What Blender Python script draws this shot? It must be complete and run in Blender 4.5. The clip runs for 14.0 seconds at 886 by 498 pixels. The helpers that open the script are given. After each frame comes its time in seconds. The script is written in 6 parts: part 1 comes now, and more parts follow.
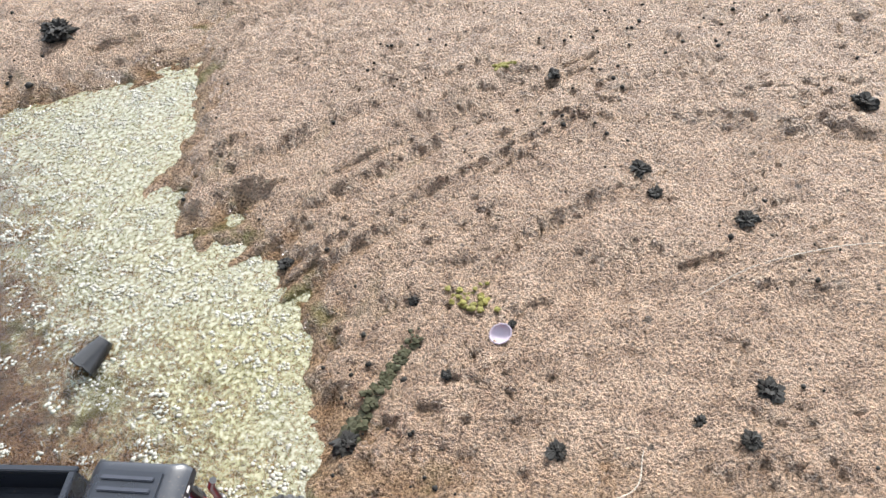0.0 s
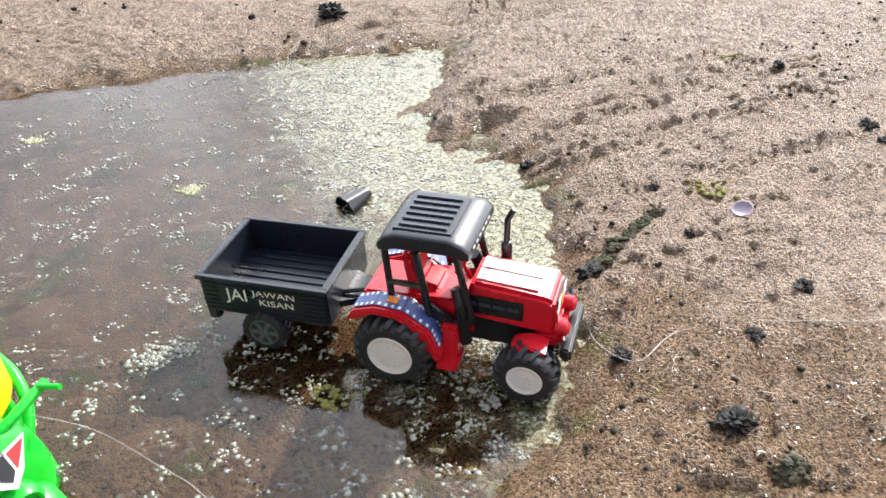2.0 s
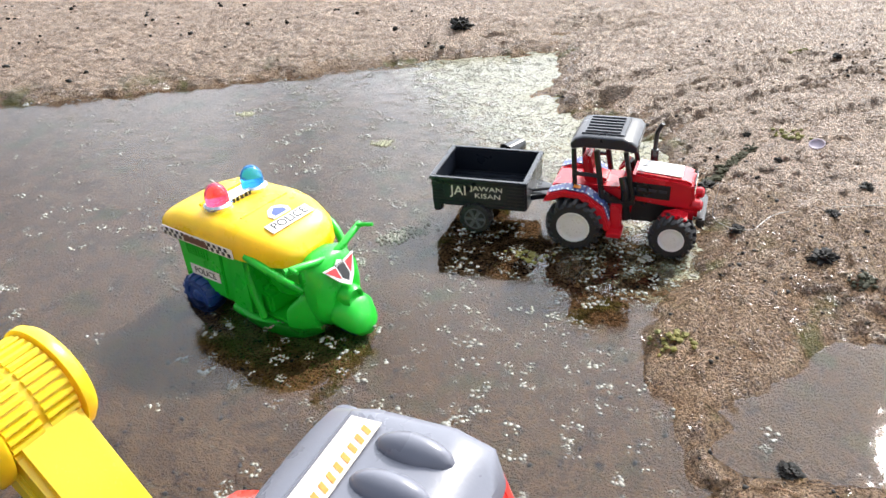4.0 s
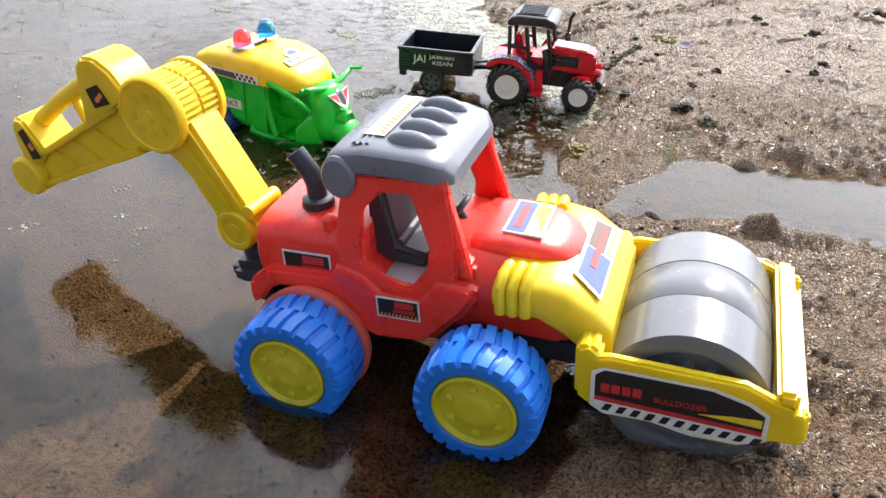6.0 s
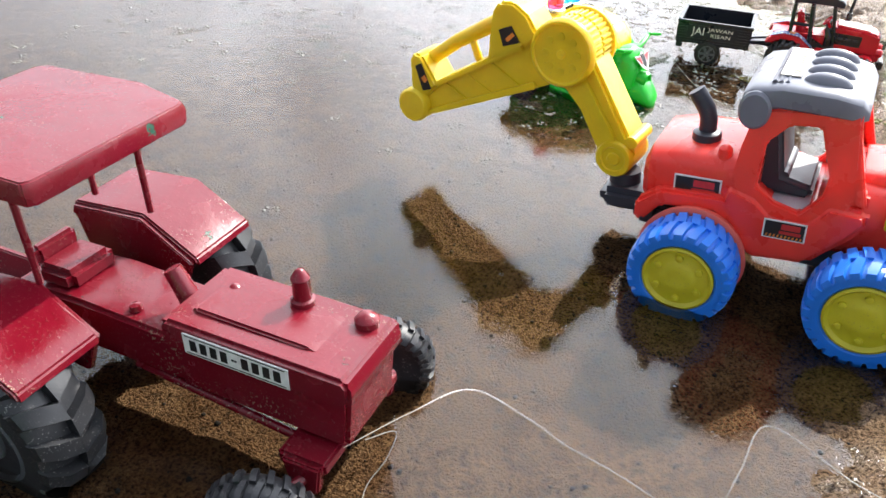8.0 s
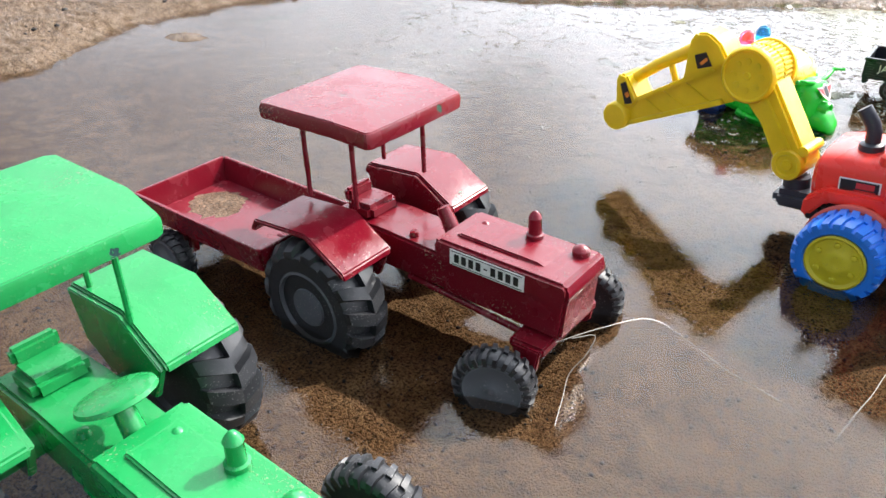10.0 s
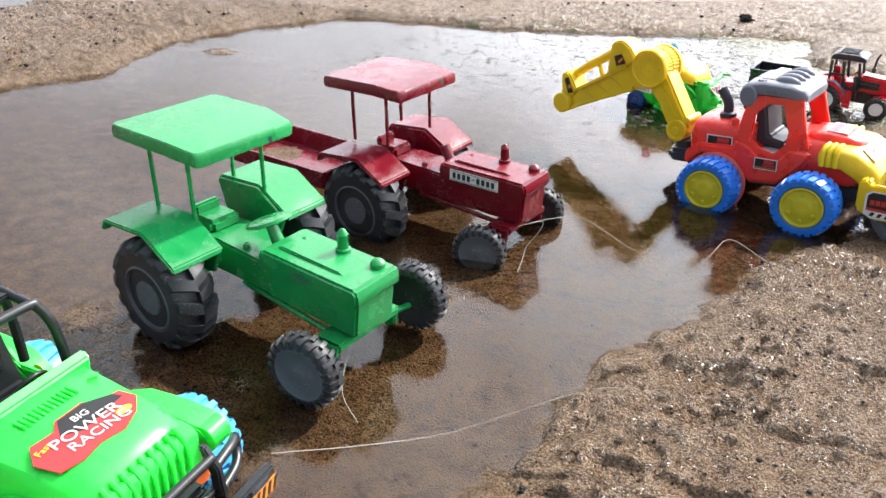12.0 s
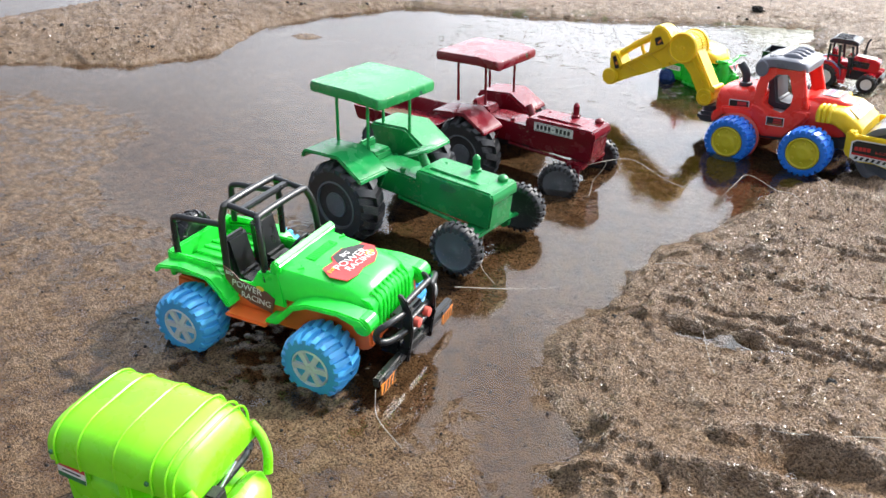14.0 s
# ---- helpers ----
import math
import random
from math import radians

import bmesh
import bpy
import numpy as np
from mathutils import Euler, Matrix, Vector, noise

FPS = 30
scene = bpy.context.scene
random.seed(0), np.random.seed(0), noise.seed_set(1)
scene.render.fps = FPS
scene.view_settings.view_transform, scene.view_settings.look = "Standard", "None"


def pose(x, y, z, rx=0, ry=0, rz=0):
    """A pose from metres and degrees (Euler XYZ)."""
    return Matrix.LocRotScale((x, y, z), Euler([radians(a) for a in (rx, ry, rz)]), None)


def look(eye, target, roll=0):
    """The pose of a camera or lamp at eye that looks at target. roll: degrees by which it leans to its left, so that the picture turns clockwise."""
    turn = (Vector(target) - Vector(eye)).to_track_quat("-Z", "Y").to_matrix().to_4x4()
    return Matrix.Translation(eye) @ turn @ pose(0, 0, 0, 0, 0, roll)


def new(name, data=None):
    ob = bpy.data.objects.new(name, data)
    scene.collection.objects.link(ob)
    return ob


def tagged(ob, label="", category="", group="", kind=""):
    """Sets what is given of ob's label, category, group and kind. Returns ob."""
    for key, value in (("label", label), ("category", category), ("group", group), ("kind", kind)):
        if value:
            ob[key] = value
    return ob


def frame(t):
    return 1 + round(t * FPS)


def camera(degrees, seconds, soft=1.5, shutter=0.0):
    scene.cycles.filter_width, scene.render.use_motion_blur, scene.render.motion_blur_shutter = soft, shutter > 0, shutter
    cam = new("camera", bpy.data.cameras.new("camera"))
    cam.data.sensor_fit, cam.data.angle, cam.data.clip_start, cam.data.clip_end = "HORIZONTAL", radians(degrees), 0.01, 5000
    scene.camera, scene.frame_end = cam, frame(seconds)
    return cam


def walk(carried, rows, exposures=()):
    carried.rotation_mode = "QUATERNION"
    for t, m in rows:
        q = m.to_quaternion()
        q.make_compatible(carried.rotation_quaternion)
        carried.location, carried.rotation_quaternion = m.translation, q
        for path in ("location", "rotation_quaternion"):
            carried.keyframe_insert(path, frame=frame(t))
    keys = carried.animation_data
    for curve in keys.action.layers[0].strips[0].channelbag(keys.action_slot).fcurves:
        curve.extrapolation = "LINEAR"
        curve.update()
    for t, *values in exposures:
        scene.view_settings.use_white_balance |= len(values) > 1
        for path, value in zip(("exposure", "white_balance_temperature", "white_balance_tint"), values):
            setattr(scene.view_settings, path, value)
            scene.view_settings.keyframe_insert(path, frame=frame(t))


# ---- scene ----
cam = camera(59.9, 14.0)
PATH = [
    (0, (0.148, 0.205, 0.568), (-0.14, 1.489, -0.937), -9.9),
    (0.5, (0.105, 0.133, 0.541), (-0.275, 1.442, -0.922), -8.2),
    (1, (0.074, 0.052, 0.494), (-0.415, 1.467, -0.832), -7.1),
    (1.5, (0.056, -0.005, 0.445), (-0.473, 1.492, -0.772), -4.9),
    (2, (0.037, -0.071, 0.42), (-0.503, 1.479, -0.723), -4.0),
    (2.5, (0.015, -0.142, 0.419), (-0.545, 1.429, -0.686), -4.0),
    (3, (-0.01, -0.209, 0.427), (-0.619, 1.362, -0.65), -4.7),
    (3.2, (-0.014, -0.244, 0.432), (-0.667, 1.323, -0.624), -5.4),
    (5.3, (-0.014, -0.633, 0.445), (-0.506, 1.004, -0.594), 0.4),
    (5.5, (-0.002, -0.663, 0.443), (-0.452, 0.979, -0.606), 1.3),
    (6, (0.008, -0.726, 0.429), (-0.37, 0.91, -0.658), 1.8),
    (6.5, (-0.026, -0.781, 0.437), (-0.416, 0.854, -0.647), 0.9),
    (7, (-0.079, -0.823, 0.434), (-0.551, 0.777, -0.668), 0.5),
    (7.5, (-0.129, -0.855, 0.423), (-0.675, 0.717, -0.687), 0.6),
    (8, (-0.182, -0.92, 0.424), (-0.82, 0.616, -0.686), 1.7),
    (8.5, (-0.213, -0.986, 0.421), (-0.929, 0.527, -0.672), 3.0),
    (9, (-0.194, -1.027, 0.416), (-1.019, 0.434, -0.672), 3.1),
    (9.2, (-0.183, -1.041, 0.425), (-1.055, 0.401, -0.653), 2.2),
    (11.3, (0.017, -1.344, 0.489), (-1.133, -0.008, -0.455), -1.7),
    (11.5, (0.038, -1.384, 0.492), (-1.061, -0.004, -0.451), -0.8),
    (12, (0.089, -1.489, 0.515), (-0.904, -0.029, -0.425), 0.7),
    (12.5, (0.121, -1.59, 0.528), (-0.784, -0.07, -0.403), 1.3),
    (13, (0.149, -1.698, 0.546), (-0.767, -0.189, -0.393), 1.2),
    (13.5, (0.154, -1.784, 0.571), (-0.78, -0.298, -0.387), 1.3),
    (14, (0.169, -1.876, 0.58), (-0.829, -0.431, -0.377), 0.8),
]
# the camera's own slow brightening and darkening
EXPOSURES = [(0, 0.66), (1, 0.68), (2, 0.60), (3, 0.54), (5.5, 0.42), (6.5, 0.55), (8, 0.75), (9, 0.78), (11.5, 0.70), (12.5, 0.58), (14, 0.51)]
walk(cam, [(t, look(eye, target, roll)) for t, eye, target, roll in PATH], EXPOSURES)

# ---- light: low-cloud daylight with a clear sun ahead and to the right ----
SUN = Vector((0.38, 1.1, 1.0)).normalized()
world = bpy.data.worlds.new("sky")
scene.world = world
world.use_nodes = True
wn, wl = world.node_tree.nodes, world.node_tree.links
wn.clear()
w_out = wn.new("ShaderNodeOutputWorld")
w_bg = wn.new("ShaderNodeBackground")
w_sky = wn.new("ShaderNodeTexSky")
w_sky.sky_type = "NISHITA"
w_sky.sun_disc = False
w_sky.sun_elevation = math.asin(SUN.z)
w_sky.sun_rotation = math.atan2(SUN.x, SUN.y)
w_sky.air_density, w_sky.dust_density = 1.0, 3.0
w_co = wn.new("ShaderNodeTexCoord")
w_noise = wn.new("ShaderNodeTexNoise")
w_noise.inputs["Scale"].default_value = 2.2
w_noise.inputs["Detail"].default_value = 6.0
w_ramp = wn.new("ShaderNodeValToRGB")
w_ramp.color_ramp.elements[0].position, w_ramp.color_ramp.elements[1].position = 0.28, 0.52
w_mix = wn.new("ShaderNodeMix")
w_mix.data_type = "RGBA"
# thin bright cloud, whiter on the sun's side of the sky
w_dot = wn.new("ShaderNodeVectorMath")
w_dot.operation = "DOT_PRODUCT"
w_dot.inputs[1].default_value = (SUN.x, SUN.y, 0.15)
w_side = wn.new("ShaderNodeValToRGB")
w_side.color_ramp.elements[0].position, w_side.color_ramp.elements[1].position = 0.0, 0.8
w_side.color_ramp.elements[0].color, w_side.color_ramp.elements[1].color = (4.5, 5.0, 6.0, 1), (44.0, 46.0, 50.0, 1)
wl.new(w_co.outputs["Generated"], w_dot.inputs[0])
wl.new(w_dot.outputs["Value"], w_side.inputs["Fac"])
wl.new(w_side.outputs["Color"], w_mix.inputs[7])
wl.new(w_co.outputs["Generated"], w_noise.inputs["Vector"])
wl.new(w_noise.outputs["Fac"], w_ramp.inputs["Fac"])
wl.new(w_ramp.outputs["Color"], w_mix.inputs[0])
wl.new(w_sky.outputs["Color"], w_mix.inputs[6])
wl.new(w_mix.outputs[2], w_bg.inputs["Color"])
w_bg.inputs["Strength"].default_value = 0.085
wl.new(w_bg.outputs[0], w_out.inputs[0])
sun = new("sun", bpy.data.lights.new("sun", "SUN"))
sun.data.energy, sun.data.angle, sun.data.color = 4.4, radians(0.6), (1.0, 0.95, 0.88)
sun.matrix_world = look(SUN * 10, (0, 0, 0))


# ---- materials ----
def nodes_of(name):
    m = bpy.data.materials.new(name)
    m.use_nodes = True
    n, l = m.node_tree.nodes, m.node_tree.links
    return m, n, l, n["Principled BSDF"]


def tex(n, l, kind, scale, detail=3.0, vector=None, rough=0.55):
    t = n.new(kind)
    t.inputs["Scale"].default_value = scale
    if kind == "ShaderNodeTexNoise":
        t.inputs["Detail"].default_value = detail
        t.inputs["Roughness"].default_value = rough
    if vector is not None:
        l.new(vector, t.inputs["Vector"])
    return t


def ramp(n, l, source, stops):
    r = n.new("ShaderNodeValToRGB")
    e = r.color_ramp.elements
    while len(e) < len(stops):
        e.new(0.5)
    for k, (p, c) in zip(e, stops):
        k.position, k.color = p, (*c, 1) if len(c) == 3 else c
    l.new(source, r.inputs["Fac"])
    return r.outputs["Color"]


def mixed(n, l, fac, a, b, mode="MIX"):
    m = n.new("ShaderNodeMix")
    m.data_type, m.blend_type = "RGBA", mode
    for socket, v in ((m.inputs[0], fac), (m.inputs[6], a), (m.inputs[7], b)):
        if isinstance(v, (int, float)):
            socket.default_value = v
        elif isinstance(v, tuple):
            socket.default_value = (*v, 1)
        else:
            l.new(v, socket)
    return m.outputs[2]


def bumped(n, l, bsdf, source, strength, distance):
    b = n.new("ShaderNodeBump")
    b.inputs["Strength"].default_value, b.inputs["Distance"].default_value = strength, distance
    l.new(source, b.inputs["Height"])
    l.new(b.outputs["Normal"], bsdf.inputs["Normal"])
    return b


def calc(n, l, op, a, b=0.0, c=0.0, clamp=False):
    m = n.new("ShaderNodeMath")
    m.operation, m.use_clamp = op, clamp
    for s, v in zip(m.inputs, (a, b, c)):
        if isinstance(v, (int, float)):
            s.default_value = v
        else:
            l.new(v, s)
    return m.outputs[0]


def remap(n, l, v, a, b, c=0.0, d=1.0):
    m = n.new("ShaderNodeMapRange")
    m.interpolation_type = "SMOOTHSTEP"
    l.new(v, m.inputs[0])
    for i, x in enumerate((a, b, c, d)):
        m.inputs[1 + i].default_value = x
    return m.outputs[0]


def sand_material():
    m, n, l, p = nodes_of("sand")
    geo = n.new("ShaderNodeNewGeometry")
    pos = geo.outputs["Position"]
    sep = n.new("ShaderNodeSeparateXYZ")
    l.new(pos, sep.inputs[0])
    big = tex(n, l, "ShaderNodeTexNoise", 7.0, 5, pos)
    mid = tex(n, l, "ShaderNodeTexNoise", 45.0, 5, pos)
    fine = tex(n, l, "ShaderNodeTexNoise", 380.0, 4, pos, 0.65)
    grain = tex(n, l, "ShaderNodeTexVoronoi", 700.0, vector=pos)
    dry = ramp(n, l, mid.outputs["Fac"], [(0.28, (0.28, 0.185, 0.125)), (0.5, (0.46, 0.325, 0.230)), (0.72, (0.58, 0.43, 0.32))])
    # shade in the gaps and lit grain tops, painted into the sand's colour
    speck_or_shade = ramp(n, l, fine.outputs["Fac"], [(0.37, (0.20, 0.17, 0.15)), (0.48, (0.92, 0.90, 0.88)), (0.62, (1.55, 1.50, 1.40))])
    dry = mixed(n, l, 0.9, dry, speck_or_shade, "MULTIPLY")
    wet = mixed(n, l, 1.0, dry, (0.76, 0.72, 0.63), "MULTIPLY")
    # height over the water, roughened by noise, decides how wet the sand is
    lift = calc(n, l, "MULTIPLY_ADD", big.outputs["Fac"], -0.030, 0.015)
    level = calc(n, l, "ADD", sep.outputs["Z"], lift)
    south = remap(n, l, sep.outputs["Y"], 0.55, 0.30, -0.004, 0.034)
    dryness = remap(n, l, calc(n, l, "SUBTRACT", level, south), 0.002, 0.030)
    # sand that lies under the water is soaked through, darker than the damp bank
    soaked = mixed(n, l, 1.0, dry, (0.54, 0.47, 0.365), "MULTIPLY")
    wet = mixed(n, l, remap(n, l, sep.outputs["Z"], -0.003, 0.006), soaked, wet)
    colour = mixed(n, l, dryness, wet, dry)
    # algae along the wet margin
    alga = tex(n, l, "ShaderNodeTexNoise", 16.0, 6, pos)
    band = calc(n, l, "MULTIPLY", remap(n, l, sep.outputs["Z"], 0.030, 0.004), remap(n, l, alga.outputs["Fac"], 0.54, 0.66))
    north = calc(n, l, "MULTIPLY", band, remap(n, l, sep.outputs["Y"], -0.1, 0.25, 0.06, 0.8))
    colour = mixed(n, l, north, colour, (0.13, 0.135, 0.028))
    # dark organic crumbs
    crumb = tex(n, l, "ShaderNodeTexNoise", 70.0, 4, pos)
    colour = mixed(n, l, remap(n, l, crumb.outputs["Fac"], 0.69, 0.72, 0.0, 0.8), colour, (0.035, 0.028, 0.022))
    # dark litter on the wet bed
    litter = tex(n, l, "ShaderNodeTexNoise", 150.0, 4, pos, 0.6)
    colour = mixed(n, l, calc(n, l, "MULTIPLY", remap(n, l, litter.outputs["Fac"], 0.57, 0.66, 0.0, 0.6), remap(n, l, sep.outputs["Z"], 0.012, 0.0)), colour, (0.06, 0.045, 0.03))
    l.new(colour, p.inputs["Base Color"])
    l.new(remap(n, l, dryness, 0.0, 1.0, 0.16, 0.40), p.inputs["Roughness"])
    p.inputs["Specular IOR Level"].default_value = 0.7
    h = calc(n, l, "MULTIPLY_ADD", grain.outputs["Distance"], -0.25, 0.5)
    h = calc(n, l, "MULTIPLY_ADD", fine.outputs["Fac"], 1.5, h)
    h = calc(n, l, "MULTIPLY_ADD", mid.outputs["Fac"], 1.2, h)
    bumped(n, l, p, h, 1.0, 0.019)
    return m


def water_material():
    m, n, l, p = nodes_of("shallow_water")
    out = n["Material Output"]
    n.remove(p)
    geo = n.new("ShaderNodeNewGeometry")
    pos = geo.outputs["Position"]
    sep = n.new("ShaderNodeSeparateXYZ")
    l.new(pos, sep.inputs[0])
    clear = n.new("ShaderNodeBsdfTransparent")
    clear.inputs[0].default_value = (0.93, 0.88, 0.80, 1)
    gloss = n.new("ShaderNodeBsdfGlossy")
    gloss.inputs["Roughness"].default_value = 0.035
    fres = n.new("ShaderNodeFresnel")
    fres.inputs[0].default_value = 1.45
    rip = tex(n, l, "ShaderNodeTexNoise", 38.0, 3, pos)
    rip2 = tex(n, l, "ShaderNodeTexNoise", 9.0, 2, pos)
    b = n.new("ShaderNodeBump")
    b.inputs["Strength"].default_value, b.inputs["Distance"].default_value = 0.10, 0.004
    # dust and tiny grains dimple the skin of the water
    rip3 = tex(n, l, "ShaderNodeTexNoise", 190.0, 3, pos, 0.6)
    swell = calc(n, l, "MULTIPLY_ADD", rip2.outputs["Fac"], 1.6, rip.outputs["Fac"])
    l.new(calc(n, l, "MULTIPLY_ADD", rip3.outputs["Fac"], 0.35, swell), b.inputs["Height"])
    l.new(b.outputs[0], gloss.inputs["Normal"])
    l.new(b.outputs[0], fres.inputs["Normal"])
    surf = n.new("ShaderNodeMixShader")
    l.new(fres.outputs[0], surf.inputs[0])
    l.new(clear.outputs[0], surf.inputs[1])
    l.new(gloss.outputs[0], surf.inputs[2])
    # floating yellow-green scum, dense in the northern corner, thinning out in flecks
    film = tex(n, l, "ShaderNodeTexNoise", 46.0, 6, pos, 0.62)
    fleck = tex(n, l, "ShaderNodeTexNoise", 210.0, 5, pos, 0.7)
    cells = tex(n, l, "ShaderNodeTexVoronoi", 380.0, vector=pos)
    wide = tex(n, l, "ShaderNodeTexNoise", 4.0, 3, pos)
    reach = calc(n, l, "ADD", calc(n, l, "MULTIPLY", sep.outputs["X"], 1.15), sep.outputs["Y"])
    reach = calc(n, l, "MULTIPLY_ADD", wide.outputs["Fac"], 0.30, reach)
    dense = calc(n, l, "MULTIPLY", remap(n, l, reach, 0.10, 0.62, 0.0, 1.0), remap(n, l, sep.outputs["X"], 0.03, -0.02))
    lump = calc(n, l, "MULTIPLY_ADD", film.outputs["Fac"], 0.80, calc(n, l, "MULTIPLY", fleck.outputs["Fac"], 0.35))
    cover = calc(n, l, "ADD", lump, calc(n, l, "MULTIPLY_ADD", dense, 0.44, -0.56))
    cover = calc(n, l, "MULTIPLY", remap(n, l, cover, 0.14, 0.46), remap(n, l, fleck.outputs["Fac"], 0.36, 0.62, 0.50, 1.0))
    scum = n.new("ShaderNodeBsdfPrincipled")
    tone = ramp(n, l, fleck.outputs["Fac"], [(0.33, (0.14, 0.13, 0.045)), (0.5, (0.25, 0.24, 0.11)), (0.68, (0.40, 0.385, 0.26))])
    # greyer where it is thin and old, yellower where it is thick
    tone = mixed(n, l, remap(n, l, wide.outputs["Fac"], 0.40, 0.62, 0.15, 0.85), tone, mixed(n, l, 1.0, tone, (1.05, 1.10, 1.55), "MULTIPLY"))
    l.new(tone, scum.inputs["Base Color"])
    scum.inputs["Roughness"].default_value = 0.35
    bs = n.new("ShaderNodeBump")
    bs.inputs["Strength"].default_value, bs.inputs["Distance"].default_value = 0.6, 0.0025
    l.new(calc(n, l, "SUBTRACT", fleck.outputs["Fac"], calc(n, l, "MULTIPLY", cells.outputs["Distance"], 0.35)), bs.inputs["Height"])
    l.new(bs.outputs[0], scum.inputs["Normal"])
    top = n.new("ShaderNodeMixShader")
    l.new(calc(n, l, "MULTIPLY", cover, 0.82), top.inputs[0])
    l.new(surf.outputs[0], top.inputs[1])
    l.new(scum.outputs[0], top.inputs[2])
    l.new(top.outputs[0], out.inputs[0])
    return m


SAND = sand_material()
WATER = water_material()

# ---- ground: one sheet of sand with a shallow pool pressed into it ----
POOL = [(-0.04, -3.5), (-0.052, -1.356), (-0.075, -1.273), (-0.137, -1.224), (-0.191, -1.154), (-0.154, -0.995), (-0.157, -0.90),
        (-0.152, -0.787), (-0.097, -0.63), (-0.069, -0.47), (-0.005, -0.33), (0.0, -0.20), (0.02, -0.06), (0.0, 0.05), (-0.056, 0.154),
        (-0.045, 0.22), (-0.013, 0.294), (-0.022, 0.405), (-0.048, 0.44), (-0.05, 0.50), (-0.089, 0.634), (-0.12, 0.677), (-0.23, 0.70),
        (-0.279, 0.784), (-0.295, 0.93), (-0.31, 1.02), (-0.425, 0.97), (-0.585, 0.90), (-0.76, 0.81), (-0.96, 0.705), (-1.1, 0.635),
        (-1.35, 0.55), (-1.62, 0.46), (-1.75, 0.15), (-1.79, -0.11), (-1.65, -0.42), (-1.73, -0.64), (-2.04, -0.84), (-2.8, -1.3), (-4.0, -3.5)]
SIDE_POOL = [(0.0, 0.05), (0.06, 0.16), (0.11, 0.215), (0.27, 0.21), (0.6, 0.24), (0.62, 0.06), (0.283, 0.053), (0.153, 0.057), (0.06, 0.03)]
FAR_POOL = [(-2.52, -0.585), (-2.54, -0.173), (-2.9, 0.5), (-4.5, 0.8), (-5, -1.5), (-3.2, -1.2)]


def shore(x, y, ring):
    """Signed distance to the ring's edge, positive inside."""
    d = np.full(x.shape, 1e9)
    inside = np.zeros(x.shape, bool)
    for (ax, ay), (bx, by) in zip(ring, ring[1:] + ring[:1]):
        ex, ey = bx - ax, by - ay
        u = np.clip(((x - ax) * ex + (y - ay) * ey) / (ex * ex + ey * ey), 0, 1)
        d = np.minimum(d, np.hypot(x - ax - u * ex, y - ay - u * ey))
        inside ^= ((ay > y) != (by > y)) & (x < (by - ay and (y - ay) * ex / (ey if ey else 1e-9)) + ax)
    return np.where(inside, d, -d)


def value_noise(x, y, scale, seed):
    """Smooth random field in -1..1 with cells of 1/scale metres."""
    rng = np.random.default_rng(seed)
    table = rng.uniform(-1, 1, (256, 256))
    u, v = x * scale + 500.0, y * scale + 500.0
    i, j = np.floor(u).astype(int), np.floor(v).astype(int)
    f, g = u - i, v - j
    f, g = f * f * (3 - 2 * f), g * g * (3 - 2 * g)
    i, j = i % 256, j % 256
    i1, j1 = (i + 1) % 256, (j + 1) % 256
    return (table[i, j] * (1 - f) + table[i1, j] * f) * (1 - g) + (table[i, j1] * (1 - f) + table[i1, j1] * f) * g


def grains(x, y, scale, seed):
    """Rounded bumps on a jittered grid, 0 in the gaps to 1 on the tops."""
    rng = np.random.default_rng(seed)
    jx, jy, top = rng.uniform(0.1, 0.9, (256, 256)), rng.uniform(0.1, 0.9, (256, 256)), rng.uniform(0.45, 1.0, (256, 256))
    u, v = x * scale + 800.0, y * scale + 800.0
    i, j = np.floor(u).astype(int), np.floor(v).astype(int)
    best = np.zeros(x.shape)
    for di in (-1, 0, 1):
        for dj in (-1, 0, 1):
            a, b = (i + di) % 256, (j + dj) % 256
            d2 = (i + di + jx[a, b] - u) ** 2 + (j + dj + jy[a, b] - v) ** 2
            best = np.maximum(best, top[a, b] * np.sqrt(np.clip(1 - d2 / 0.62, 0, 1)))
    return best


